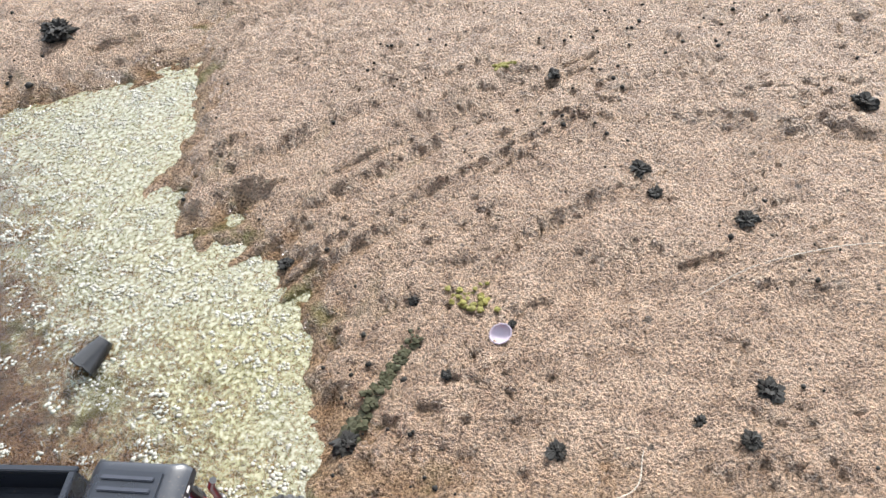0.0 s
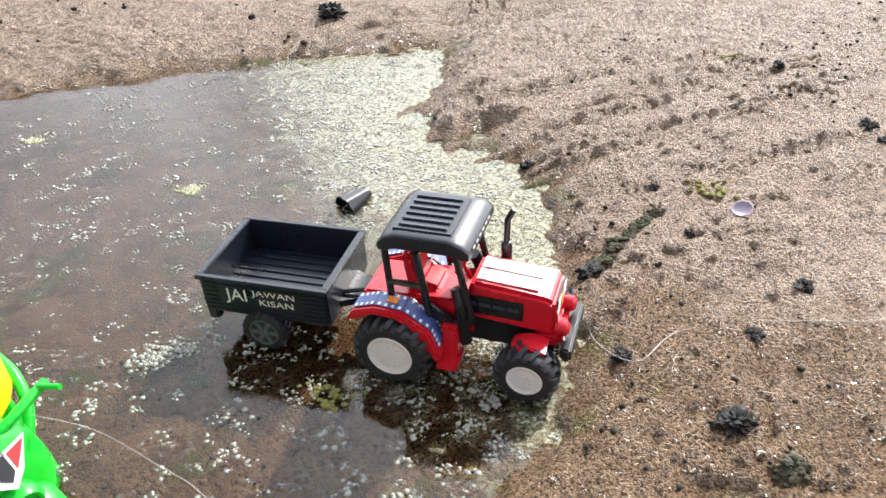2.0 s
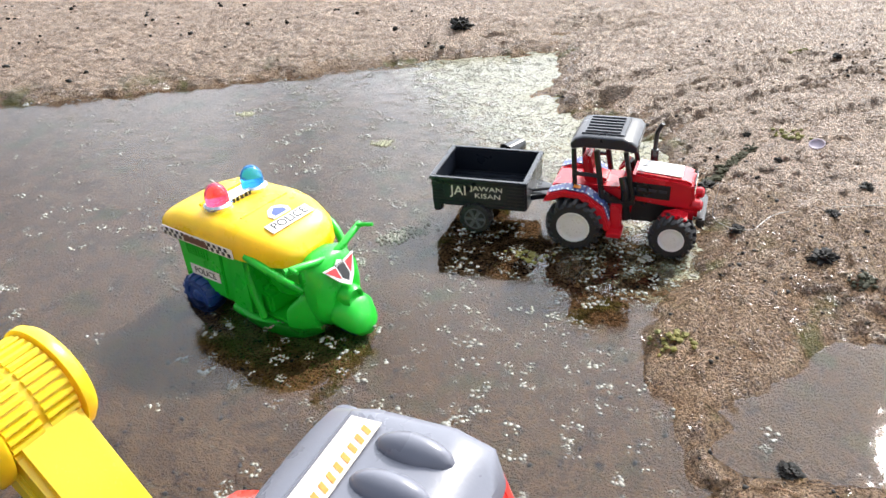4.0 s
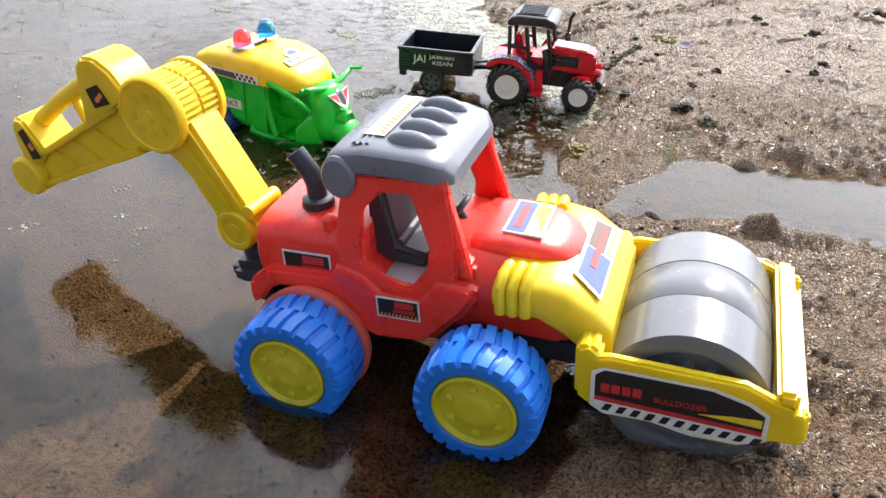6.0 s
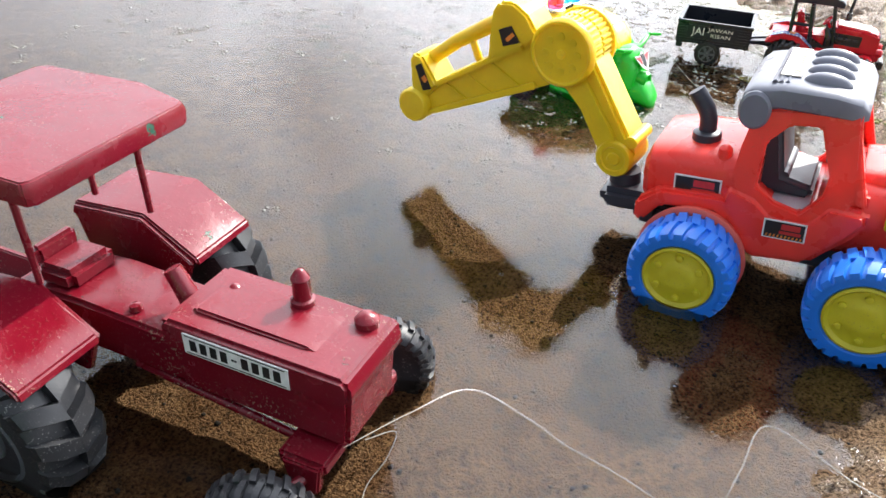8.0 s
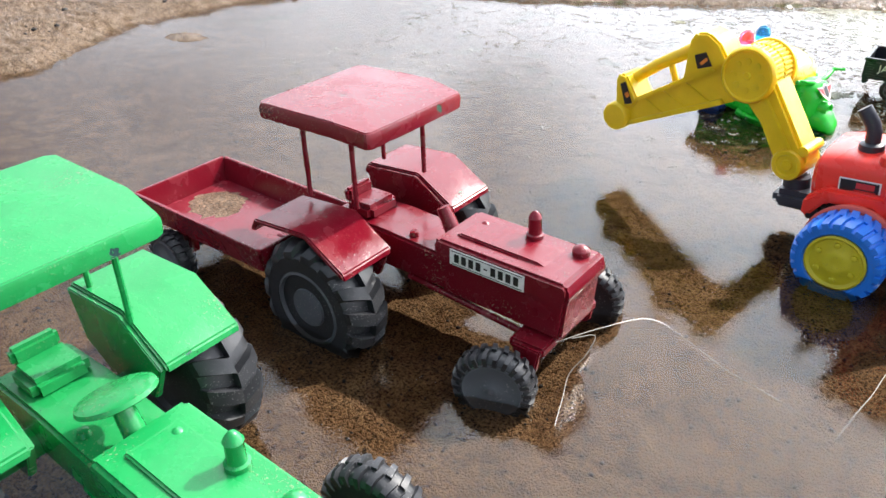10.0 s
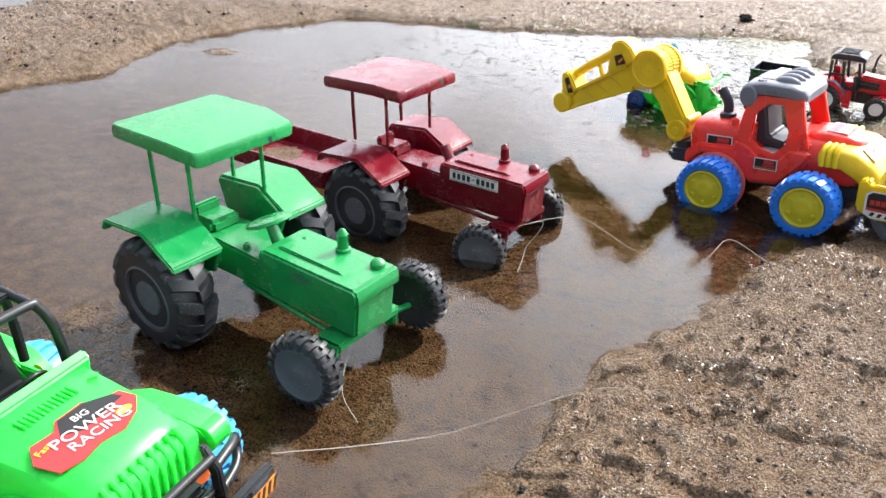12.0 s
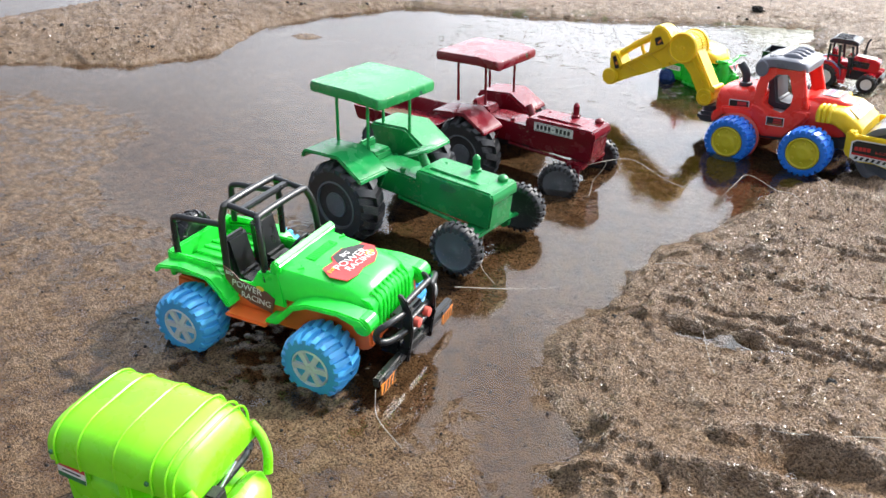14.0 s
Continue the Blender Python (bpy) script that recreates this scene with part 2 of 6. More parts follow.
# hollows: x, y, length, width, turn, depth (footprints, ruts, small puddles)
HOLLOWS = [(-0.19, 0.735, 0.035, 0.022, 0.5, 0.013), (-0.25, 0.78, 0.04, 0.03, 0.8, 0.010), (0.06, 0.86, 0.09, 0.022, 0.55, 0.010),
           (0.0, 0.79, 0.14, 0.010, 0.62, 0.009), (0.03, 0.74, 0.10, 0.008, 0.6, 0.008), (0.0, 0.70, 0.09, 0.009, 0.62, 0.009),
           (-0.12, 0.83, 0.12, 0.012, 0.55, 0.006), (-0.30, 1.10, 0.10, 0.03, 0.4, 0.014), (0.20, 0.62, 0.05, 0.035, 0.3, 0.012),
           (0.17, 0.70, 0.06, 0.01, 0.6, 0.008), (0.36, 0.80, 0.12, 0.02, -0.2, 0.009), (-0.16, 1.12, 0.16, 0.012, 0.6, 0.008),
           (-0.02, -1.035, 0.050, 0.013, 0.1, 0.020), (0.05, -1.03, 0.04, 0.010, 0.2, 0.014), (0.15, -1.20, 0.055, 0.026, 0.15, 0.026),
           (0.03, -0.965, 0.10, 0.006, 0.12, 0.008), (0.08, -0.85, 0.10, 0.005, 0.2, 0.005), (0.12, -0.70, 0.09, 0.006, 0.25, 0.006),
           (0.06, -1.005, 0.13, 0.008, 0.08, 0.010), (0.2, 0.0, 0.10, 0.02, -0.1, 0.012), (0.14, 0.25, 0.10, 0.010, -0.2, 0.005),
           (-0.05, -0.80, 0.05, 0.02, 0.4, 0.012), (-0.02, -0.86, 0.03, 0.018, 0.4, 0.012), (0.1, -1.28, 0.1, 0.02, 0.3, 0.018), (0.095, -0.25, 0.14, 0.10, 0.0, 0.020), (-1.592, -0.104, 0.07, 0.045, 0.3, -0.020), (-1.50, -0.06, 0.04, 0.03, 0.3, -0.015)]


def ground_height(x, y):
    wob = 0.012 * value_noise(x, y, 28, 3) + 0.008 * value_noise(x, y, 70, 4)
    s = np.maximum(np.maximum(shore(x, y, POOL), shore(x, y, SIDE_POOL)), shore(x, y, FAR_POOL)) + wob
    out = np.clip(-s, 0, None)
    bank = 0.020 * (1 - np.exp(-out / 0.035)) + 0.030 * (1 - np.exp(-out / 0.35))
    bed = -0.011 * (1 - np.exp(-np.clip(s, 0, None) / 0.05))
    # the bed shoals towards the south-west, where it lies almost bare
    bed = bed + 0.0113 * np.clip((-0.92 - y - 0.25 * (x + 0.5) + 0.25 * value_noise(x, y, 3, 9)) / 0.42, 0, 1) * np.clip(s / 0.1, 0, 1)
    h = np.where(s > 0, bed, bank)
    rough = np.clip(out / 0.03, 0.0, 1)
    south = np.clip((0.35 - y) / 0.4, 0, 1)
    lumps = 0.006 * value_noise(x, y, 22, 11) + 0.004 * value_noise(x, y, 55, 12)
    ridge = 0.006 * (1 - 2 * np.abs(value_noise(x, y * 2.2, 16, 13)))
    h = h + rough * (0.45 + 0.35 * south) * (lumps + 0.3 * ridge * south)
    # crumbs: rounded grains and clots with dark gaps between them
    clot = np.clip(0.5 + 0.9 * value_noise(x, y, 24, 18), 0, 1)
    crumb = (0.0050 + 0.0012 * south) * grains(x, y, 150, 14) + (0.0080 + 0.0020 * south) * clot * grains(x, y, 82, 15)
    pits = np.clip(value_noise(x, y, 48, 19) - 0.40, 0, 1) * (0.5 + 0.5 * value_noise(x, y, 9, 20)) * (0.008 - 0.005 * south)
    h = h + rough * (crumb - 0.004 - pits) + (1 - rough) * 0.0008 * value_noise(x, y, 140, 21)
    shoal = np.clip((bed + 0.006) / 0.006, 0, 1)
    h = h + (0.0018 * value_noise(x, y, 40, 16) + (0.0006 + 0.0026 * shoal) * (grains(x, y, 78, 23) - 0.55)) * (s > 0)
    h = h + np.clip(out - 0.8, 0, None) * 0.02 * (0.6 + value_noise(x, y, 1.3, 17))
    for hx, hy, a, b, turn, depth in HOLLOWS:
        c, k = math.cos(turn), math.sin(turn)
        u, v = (x - hx) * c + (y - hy) * k, -(x - hx) * k + (y - hy) * c
        r = (u / a) ** 2 + (v / b) ** 2
        h = h - depth * np.exp(-r * 1.4) + (0.45 * depth * np.exp(-((np.sqrt(r) - 1.5) ** 2) * 6) * (v > 0) if b < 0.05 else 0)
    return h


def spread(stops):
    """Grid lines between the stops (place, step), the step growing or shrinking between them."""
    lines = [stops[0][0]]
    for (a, da), (b, db) in zip(stops, stops[1:]):
        while lines[-1] < b - 1e-6:
            u = min(max((lines[-1] - a) / (b - a), 0), 1)
            lines.append(min(lines[-1] + da * (db / da) ** u, b))
    return np.array(lines)


gx = spread([(-80, 20), (-6, 0.4), (-2.2, 0.016), (-1.0, 0.0065), (-0.35, 0.004), (-0.30, 0.0018), (0.34, 0.0018), (0.45, 0.004), (0.8, 0.012), (2, 0.3), (80, 20)])
gy = spread([(-80, 20), (-4, 0.3), (-1.75, 0.010), (-1.5, 0.003), (-1.3, 0.0021), (0.9, 0.0021), (1.2, 0.0045), (1.7, 0.012), (4, 0.2), (80, 20)])
mx, my = np.meshgrid(gx, gy)
mz = ground_height(mx, my)
ny, nx = mx.shape
idx = np.arange(nx * ny).reshape(ny, nx)
quads = np.stack([idx[:-1, :-1], idx[:-1, 1:], idx[1:, 1:], idx[1:, :-1]], -1).reshape(-1, 4)
ground_mesh = bpy.data.meshes.new("ground")
ground_mesh.vertices.add(nx * ny)
ground_mesh.vertices.foreach_set("co", np.stack([mx, my, mz], -1).astype(np.float32).ravel())
ground_mesh.loops.add(quads.size)
ground_mesh.loops.foreach_set("vertex_index", quads.ravel().astype(np.int32))
ground_mesh.polygons.add(len(quads))
ground_mesh.polygons.foreach_set("loop_start", np.arange(0, quads.size, 4, dtype=np.int32))
ground_mesh.update(calc_edges=True)
ground_mesh.polygons.foreach_set("use_smooth", np.ones(len(quads), bool))
ground_mesh.materials.append(SAND)
ground = tagged(new("ground", ground_mesh), "damp tan river sand, lumpy and trodden round a pool", "ground", kind="structure")


def height_at(x, y):
    return float(ground_height(np.array([float(x)]), np.array([float(y)]))[0])


wm = bmesh.new()
bmesh.ops.create_grid(wm, x_segments=2, y_segments=2, size=1)
bmesh.ops.scale(wm, vec=(4.0, 3.5, 1), verts=wm.verts)
bmesh.ops.translate(wm, vec=(-2.6, -0.9, 0), verts=wm.verts)
water_mesh = bpy.data.meshes.new("water")
wm.to_mesh(water_mesh)
wm.free()
water_mesh.materials.append(WATER)
water = tagged(new("water", water_mesh), "shallow clear pool with floating yellow-green scum", "water", kind="structure")
water.visible_shadow = False


def puddle(x, y, a, b, turn, lift):
    """A small sheet of water lying in a hollow of the bank."""
    bm = bmesh.new()
    ring = [bm.verts.new((a * math.cos(u / 12 * math.pi), b * math.sin(u / 12 * math.pi), 0)) for u in range(24)]
    bm.faces.new(ring)
    me = bpy.data.meshes.new("puddle")
    bm.to_mesh(me)
    bm.free()
    me.materials.append(WATER)
    ob = new("puddle", me)
    ob.matrix_world = pose(x, y, height_at(x, y) + lift, 0, 0, turn)
    ob.visible_shadow = False
    return tagged(ob, "small puddle in a hollow of the sand", "puddle", kind="structure")


puddle(-0.02, -1.035, 0.075, 0.030, 6, 0.010)
puddle(0.05, -1.03, 0.050, 0.020, 10, 0.008)
puddle(0.15, -1.20, 0.06, 0.035, 8, 0.006)


# ---- building blocks ----
def plastic(name, colour, rough=0.35, grime=0.25, bump=0.0006, coat=0.0, dirt=(0.20, 0.14, 0.09), glow=0.0):
    """Moulded or painted surface with a slight mottle, fine dirt specks and soft unevenness."""
    m, n, l, p = nodes_of(name)
    co = n.new("ShaderNodeTexCoord").outputs["Object"]
    a = tex(n, l, "ShaderNodeTexNoise", 22.0, 5, co)
    b = tex(n, l, "ShaderNodeTexNoise", 520.0, 3, co)
    low = tuple(c * 0.86 for c in colour)
    base = mixed(n, l, remap(n, l, a.outputs["Fac"], 0.3, 0.7), low, colour)
    speck_or_shade = calc(n, l, "MULTIPLY", remap(n, l, b.outputs["Fac"], 0.60, 0.70), remap(n, l, a.outputs["Fac"], 0.44, 0.62, 0.0, grime))
    l.new(mixed(n, l, speck_or_shade, base, dirt), p.inputs["Base Color"])
    l.new(remap(n, l, a.outputs["Fac"], 0.3, 0.7, rough * 0.8, rough * 1.3), p.inputs["Roughness"])
    p.inputs["Coat Weight"].default_value = coat
    # thin moulded plastic lets some light through
    p.inputs["Subsurface Weight"].default_value = glow
    p.inputs["Subsurface Radius"].default_value = tuple(0.3 + c for c in colour)
    p.inputs["Subsurface Scale"].default_value = 0.012
    p.inputs["Coat Roughness"].default_value = 0.15
    bumped(n, l, p, calc(n, l, "MULTIPLY_ADD", b.outputs["Fac"], 0.15, a.outputs["Fac"]), 0.5, bump)
    return m


def chipped_paint(name, colour, under):
    """Thick hand-brushed enamel, chipped and dusted with sand."""
    m, n, l, p = nodes_of(name)
    co = n.new("ShaderNodeTexCoord").outputs["Object"]
    a = tex(n, l, "ShaderNodeTexNoise", 30.0, 6, co)
    c = tex(n, l, "ShaderNodeTexNoise", 34.0, 6, co, rough=0.7)
    s = tex(n, l, "ShaderNodeTexNoise", 480.0, 3, co)
    w = tex(n, l, "ShaderNodeTexNoise", 9.0, 4, co)
    base = mixed(n, l, remap(n, l, a.outputs["Fac"], 0.3, 0.7), tuple(k * 0.84 for k in colour), colour)
    chip = remap(n, l, c.outputs["Fac"], 0.665, 0.68)
    base = mixed(n, l, chip, base, under)
    grit = calc(n, l, "MULTIPLY", remap(n, l, s.outputs["Fac"], 0.58, 0.66), remap(n, l, w.outputs["Fac"], 0.50, 0.64, 0.04, 0.60))
    l.new(mixed(n, l, grit, base, (0.42, 0.32, 0.23)), p.inputs["Base Color"])
    l.new(remap(n, l, a.outputs["Fac"], 0.3, 0.7, 0.10, 0.34), p.inputs["Roughness"])
    h = calc(n, l, "MULTIPLY_ADD", chip, -0.6, a.outputs["Fac"])
    bumped(n, l, p, calc(n, l, "MULTIPLY_ADD", grit, 0.7, h), 0.7, 0.0012)
    return m


def flat_print(name, colour, rough=0.4):
    m, n, l, p = nodes_of(name)
    co = n.new("ShaderNodeTexCoord").outputs["Object"]
    a = tex(n, l, "ShaderNodeTexNoise", 160.0, 4, co)
    l.new(mixed(n, l, remap(n, l, a.outputs["Fac"], 0.35, 0.7), colour, tuple(k * 0.82 for k in colour)), p.inputs["Base Color"])
    p.inputs["Roughness"].default_value = rough
    return m


def clear_plastic(name, colour):
    m, n, l, p = nodes_of(name)
    p.inputs["Base Color"].default_value = (*colour, 1)
    p.inputs["Transmission Weight"].default_value = 0.75
    p.inputs["Roughness"].default_value = 0.12
    p.inputs["IOR"].default_value = 1.4
    return m


def chrome(name):
    m, n, l, p = nodes_of(name)
    p.inputs["Base Color"].default_value = (0.75, 0.76, 0.78, 1)
    p.inputs["Metallic"].default_value = 1.0
    co = n.new("ShaderNodeTexCoord").outputs["Object"]
    a = tex(n, l, "ShaderNodeTexNoise", 90.0, 3, co)
    l.new(remap(n, l, a.outputs["Fac"], 0.3, 0.7, 0.12, 0.3), p.inputs["Roughness"])
    return m


RED = plastic("red_plastic", (0.90, 0.050, 0.035), 0.28, 0.25, glow=0.35)
TRACTOR_RED = plastic("bright_red_plastic", (0.58, 0.010, 0.022), 0.25, 0.2)
YELLOW = plastic("yellow_plastic", (0.85, 0.60, 0.012), 0.35, 0.3, glow=0.35)
HUB_YELLOW = plastic("olive_yellow_plastic", (0.56, 0.50, 0.02), 0.4, 0.35)
ROOF_YELLOW = plastic("warm_yellow_plastic", (0.90, 0.58, 0.008), 0.3, 0.3, glow=0.35)
BLUE = plastic("blue_plastic", (0.015, 0.19, 0.74), 0.35, 0.3)
SKY_BLUE = plastic("light_blue_plastic", (0.06, 0.36, 0.72), 0.4, 0.35)
DARK_BLUE = plastic("dark_blue_plastic", (0.01, 0.05, 0.22), 0.4, 0.4)
GREY = plastic("grey_plastic", (0.17, 0.178, 0.215), 0.32, 0.3)
DRUM_GREY = plastic("light_grey_plastic", (0.165, 0.168, 0.185), 0.24, 0.3)
CHARCOAL = plastic("charcoal_plastic", (0.035, 0.040, 0.055), 0.4, 0.4)
BLACK = plastic("black_plastic", (0.010, 0.011, 0.013), 0.3, 0.25)
NAVY_BLACK = plastic("blue_black_plastic", (0.012, 0.016, 0.024), 0.32, 0.3)
RUBBER = plastic("black_rubber", (0.016, 0.017, 0.019), 0.55, 0.55, 0.001)
GREY_RUBBER = plastic("dusty_rubber", (0.017, 0.018, 0.021), 0.42, 0.75, 0.0015, dirt=(0.25, 0.24, 0.23))
WHEEL_GREY = plastic("worn_grey_plastic", (0.078, 0.084, 0.098), 0.5, 0.6, 0.001, dirt=(0.35, 0.34, 0.33))
WHITE = plastic("white_plastic", (0.72, 0.72, 0.72), 0.4, 0.35)
SILVER = plastic("silver_grey_plastic", (0.55, 0.57, 0.60), 0.35, 0.3)
NEON = plastic("neon_green_plastic", (0.025, 0.76, 0.065), 0.3, 0.18, glow=0.35)
LIME = plastic("lime_green_plastic", (0.22, 0.74, 0.012), 0.28, 0.12, glow=0.35)
POLICE_GREEN = plastic("vivid_green_plastic", (0.008, 0.52, 0.028), 0.3, 0.35, dirt=(0.25, 0.10, 0.05))
ORANGE = plastic("orange_plastic", (0.85, 0.16, 0.03), 0.35, 0.3)
CORAL = plastic("coral_plastic", (0.72, 0.12, 0.09), 0.45, 0.3)
MAROON = chipped_paint("maroon_enamel", (0.165, 0.005, 0.014), (0.02, 0.09, 0.06))
GREEN = chipped_paint("green_enamel", (0.010, 0.265, 0.066), (0.015, 0.045, 0.05))
PINK_LENS = clear_plastic("pink_lens", (1.0, 0.12, 0.25))
BLUE_LENS = clear_plastic("blue_lens", (0.03, 0.40, 0.95))
CHROME = chrome("chrome")
P_WHITE = flat_print("print_white", (0.78, 0.77, 0.74))
P_BLACK = flat_print("print_black", (0.015, 0.014, 0.014))
P_RED = flat_print("print_red", (0.55, 0.03, 0.03))
P_YELLOW = flat_print("print_yellow", (0.80, 0.58, 0.04))
P_ORANGE = flat_print("print_orange", (0.80, 0.25, 0.03))
P_BLUE = flat_print("print_blue", (0.06, 0.10, 0.30))
P_GREEN = flat_print("print_green", (0.02, 0.17, 0.06))
P_BROWN = flat_print("print_brown", (0.13, 0.06, 0.04))
P_CREAM = flat_print("print_cream", (0.78, 0.70, 0.60))


def finish(bm, bevel=0.0, segments=2, angle=0.6):
    if bevel > 0:
        bmesh.ops.remove_doubles(bm, verts=bm.verts, dist=1e-6)
        edges = [e for e in bm.edges if len(e.link_faces) == 2 and e.calc_face_angle(0) > angle]
        bmesh.ops.bevel(bm, geom=edges, offset=bevel, segments=segments, affect="EDGES", clamp_overlap=True)
    return bm


def part(name, bm, material, parent, label="", smooth=True):
    """Links a bmesh as one mesh object under a thing or part (or on its own, with no parent)."""
    bmesh.ops.recalc_face_normals(bm, faces=bm.faces)
    me = bpy.data.meshes.new(name)
    bm.to_mesh(me)
    bm.free()
    me.materials.append(material)
    if smooth:
        me.polygons.foreach_set("use_smooth", [True] * len(me.polygons))
        me.set_sharp_from_angle(angle=0.7)
    ob = new(name, me)
    if parent is not None:
        ob.parent = parent
    if label:
        tagged(ob, label)
    return ob


def thing(name, m, label, category, group=""):
    ob = new(name)
    ob.empty_display_size = 0.02
    ob.matrix_world = m
    return tagged(ob, label, category, group)


def box(x0, x1, y0, y1, z0, z1, bevel=0.0015, bm=None, segments=2):
    b = bmesh.new()
    bmesh.ops.create_cube(b, size=1.0)
    for v in b.verts:
        v.co = Vector((x0 + (v.co.x + 0.5) * (x1 - x0), y0 + (v.co.y + 0.5) * (y1 - y0), z0 + (v.co.z + 0.5) * (z1 - z0)))
    finish(b, bevel, segments)
    return join(bm, b)


def join(bm, other):
    if bm is None:
        return other
    me = bpy.data.meshes.new("join")
    other.to_mesh(me)
    other.free()
    bm.from_mesh(me)
    bpy.data.meshes.remove(me)
    return bm


def prism(points, y0, y1, bevel=0.0015, bm=None, segments=2, taper=0.0, axis="y"):
    """A side profile (x, z) carried across from y0 to y1; taper draws the far and near faces in."""
    b = bmesh.new()
    cx = sum(p[0] for p in points) / len(points)
    cz = sum(p[1] for p in points) / len(points)
    rings = []
    for y, k in ((y0, 1 - taper), (y1, 1 - taper)) if not taper else ((y0, 1 - taper), (y0 * 0.75 + y1 * 0.25, 1), (y0 * 0.25 + y1 * 0.75, 1), (y1, 1 - taper)):
        ring = []
        for x, z in points:
            px, pz = cx + (x - cx) * k, cz + (z - cz) * k
            ring.append(b.verts.new((px, y, pz) if axis == "y" else ((y, px, pz) if axis == "x" else (px, pz, y))))
        rings.append(ring)
    b.faces.new(rings[0])
    b.faces.new(list(reversed(rings[-1])))
    n = len(points)
    for r, q in zip(rings, rings[1:]):
        for i in range(n):
            b.faces.new((r[i], q[i], q[(i + 1) % n], r[(i + 1) % n]))
    bmesh.ops.recalc_face_normals(b, faces=b.faces)
    finish(b, bevel, segments)
    return join(bm, b)


def lathe(profile, centre, axis="y", seg=40, bm=None):
    """Spins a profile of (along, radius) round an axis through centre."""
    b = bmesh.new()
    rings = []
    for a, r in profile:
        ring = []
        for i in range(seg):
            u = 2 * math.pi * i / seg
            c, s = r * math.cos(u), r * math.sin(u)
            v = {"y": (c, a, s), "x": (a, c, s), "z": (c, s, a)}[axis]
            ring.append(b.verts.new(Vector(centre) + Vector(v)))
        rings.append(ring)
    for r, q in zip(rings, rings[1:]):
        for i in range(seg):
            b.faces.new((r[i], r[(i + 1) % seg], q[(i + 1) % seg], q[i]))
    b.faces.new(rings[0])
    b.faces.new(list(reversed(rings[-1])))
    bmesh.ops.remove_doubles(b, verts=b.verts, dist=1e-6)
    bmesh.ops.recalc_face_normals(b, faces=b.faces)
    return join(bm, b)


def tube(points, radius, bm=None, seg=10, closed=False):
    """A round rod along the points; radius may be a list."""
    b = bmesh.new()
    pts = [Vector(p) for p in points]
    n = len(pts)
    rads = radius if isinstance(radius, (list, tuple)) else [radius] * n
    rings = []
    side = None
    for i, p in enumerate(pts):
        a = pts[i - 1] if (i > 0 or closed) else p
        c = pts[(i + 1) % n] if (i < n - 1 or closed) else p
        d = (c - a).normalized()
        if side is None:
            side = d.orthogonal().normalized()
        side = (side - d * side.dot(d)).normalized()
        up = d.cross(side)
        rings.append([b.verts.new(p + rads[i] * (side * math.cos(2 * math.pi * k / seg) + up * math.sin(2 * math.pi * k / seg))) for k in range(seg)])
    pairs = list(zip(rings, rings[1:])) + ([(rings[-1], rings[0])] if closed else [])
    for r, q in pairs:
        for k in range(seg):
            b.faces.new((r[k], r[(k + 1) % seg], q[(k + 1) % seg], q[k]))
    if not closed:
        b.faces.new(list(reversed(rings[0])))
        b.faces.new(rings[-1])
    bmesh.ops.recalc_face_normals(b, faces=b.faces)
    return join(bm, b)


def smooth_path(points, steps=6):
    """Catmull-Rom through the points."""
    p = [Vector(q) for q in points]
    p = [p[0] * 2 - p[1]] + p + [p[-1] * 2 - p[-2]]
    out = []
    for a, b, c, d in zip(p, p[1:], p[2:], p[3:]):
        for k in range(steps):
            t = k / steps
            out.append(0.5 * ((2 * b) + (c - a) * t + (2 * a - 5 * b + 4 * c - d) * t * t + (3 * b - a - 3 * c + d) * t ** 3))
    return out + [p[-2]]


def loft(sections, bm=None, caps=True):
    """Skins closed rings of points, all with the same count."""
    b = bmesh.new()
    rings = [[b.verts.new(p) for p in s] for s in sections]
    n = len(rings[0])
    for r, q in zip(rings, rings[1:]):
        for i in range(n):
            b.faces.new((r[i], r[(i + 1) % n], q[(i + 1) % n], q[i]))
    if caps:
        b.faces.new(rings[0])
        b.faces.new(list(reversed(rings[-1])))
    bmesh.ops.recalc_face_normals(b, faces=b.faces)
    return join(bm, b)


def oval(x, cy, cz, ry, rz, power=2.6, seg=24):
    """A rounded-square ring across the x axis."""
    out = []
    for i in range(seg):
        u = 2 * math.pi * i / seg
        c, s = math.cos(u), math.sin(u)
        out.append((x, cy + ry * math.copysign(abs(c) ** (2 / power), c), cz + rz * math.copysign(abs(s) ** (2 / power), s)))
    return out


def slab(outline, m, depth=0.0006, bm=None):
    """A thin flat piece: outline in the plane's own x, y, laid by the pose m."""
    b = bmesh.new()
    lo = [b.verts.new(m @ Vector((x, y, 0))) for x, y in outline]
    hi = [b.verts.new(m @ Vector((x, y, depth))) for x, y in outline]
    b.faces.new(list(reversed(lo)))
    b.faces.new(hi)
    n = len(lo)
    for i in range(n):
        b.faces.new((lo[i], lo[(i + 1) % n], hi[(i + 1) % n], hi[i]))
    return join(bm, b)


def rect(w, h, x=0.0, y=0.0):
    return [(x - w / 2, y - h / 2), (x + w / 2, y - h / 2), (x + w / 2, y + h / 2), (x - w / 2, y + h / 2)]


def face(at, right, up):
    """A pose whose x runs along right and whose y runs along up."""
    r = Vector(right).normalized()
    u = (Vector(up) - r * Vector(up).dot(r)).normalized()
    n = r.cross(u)
    m = Matrix((r, u, n)).transposed().to_4x4()
    return Matrix.Translation(at) @ m


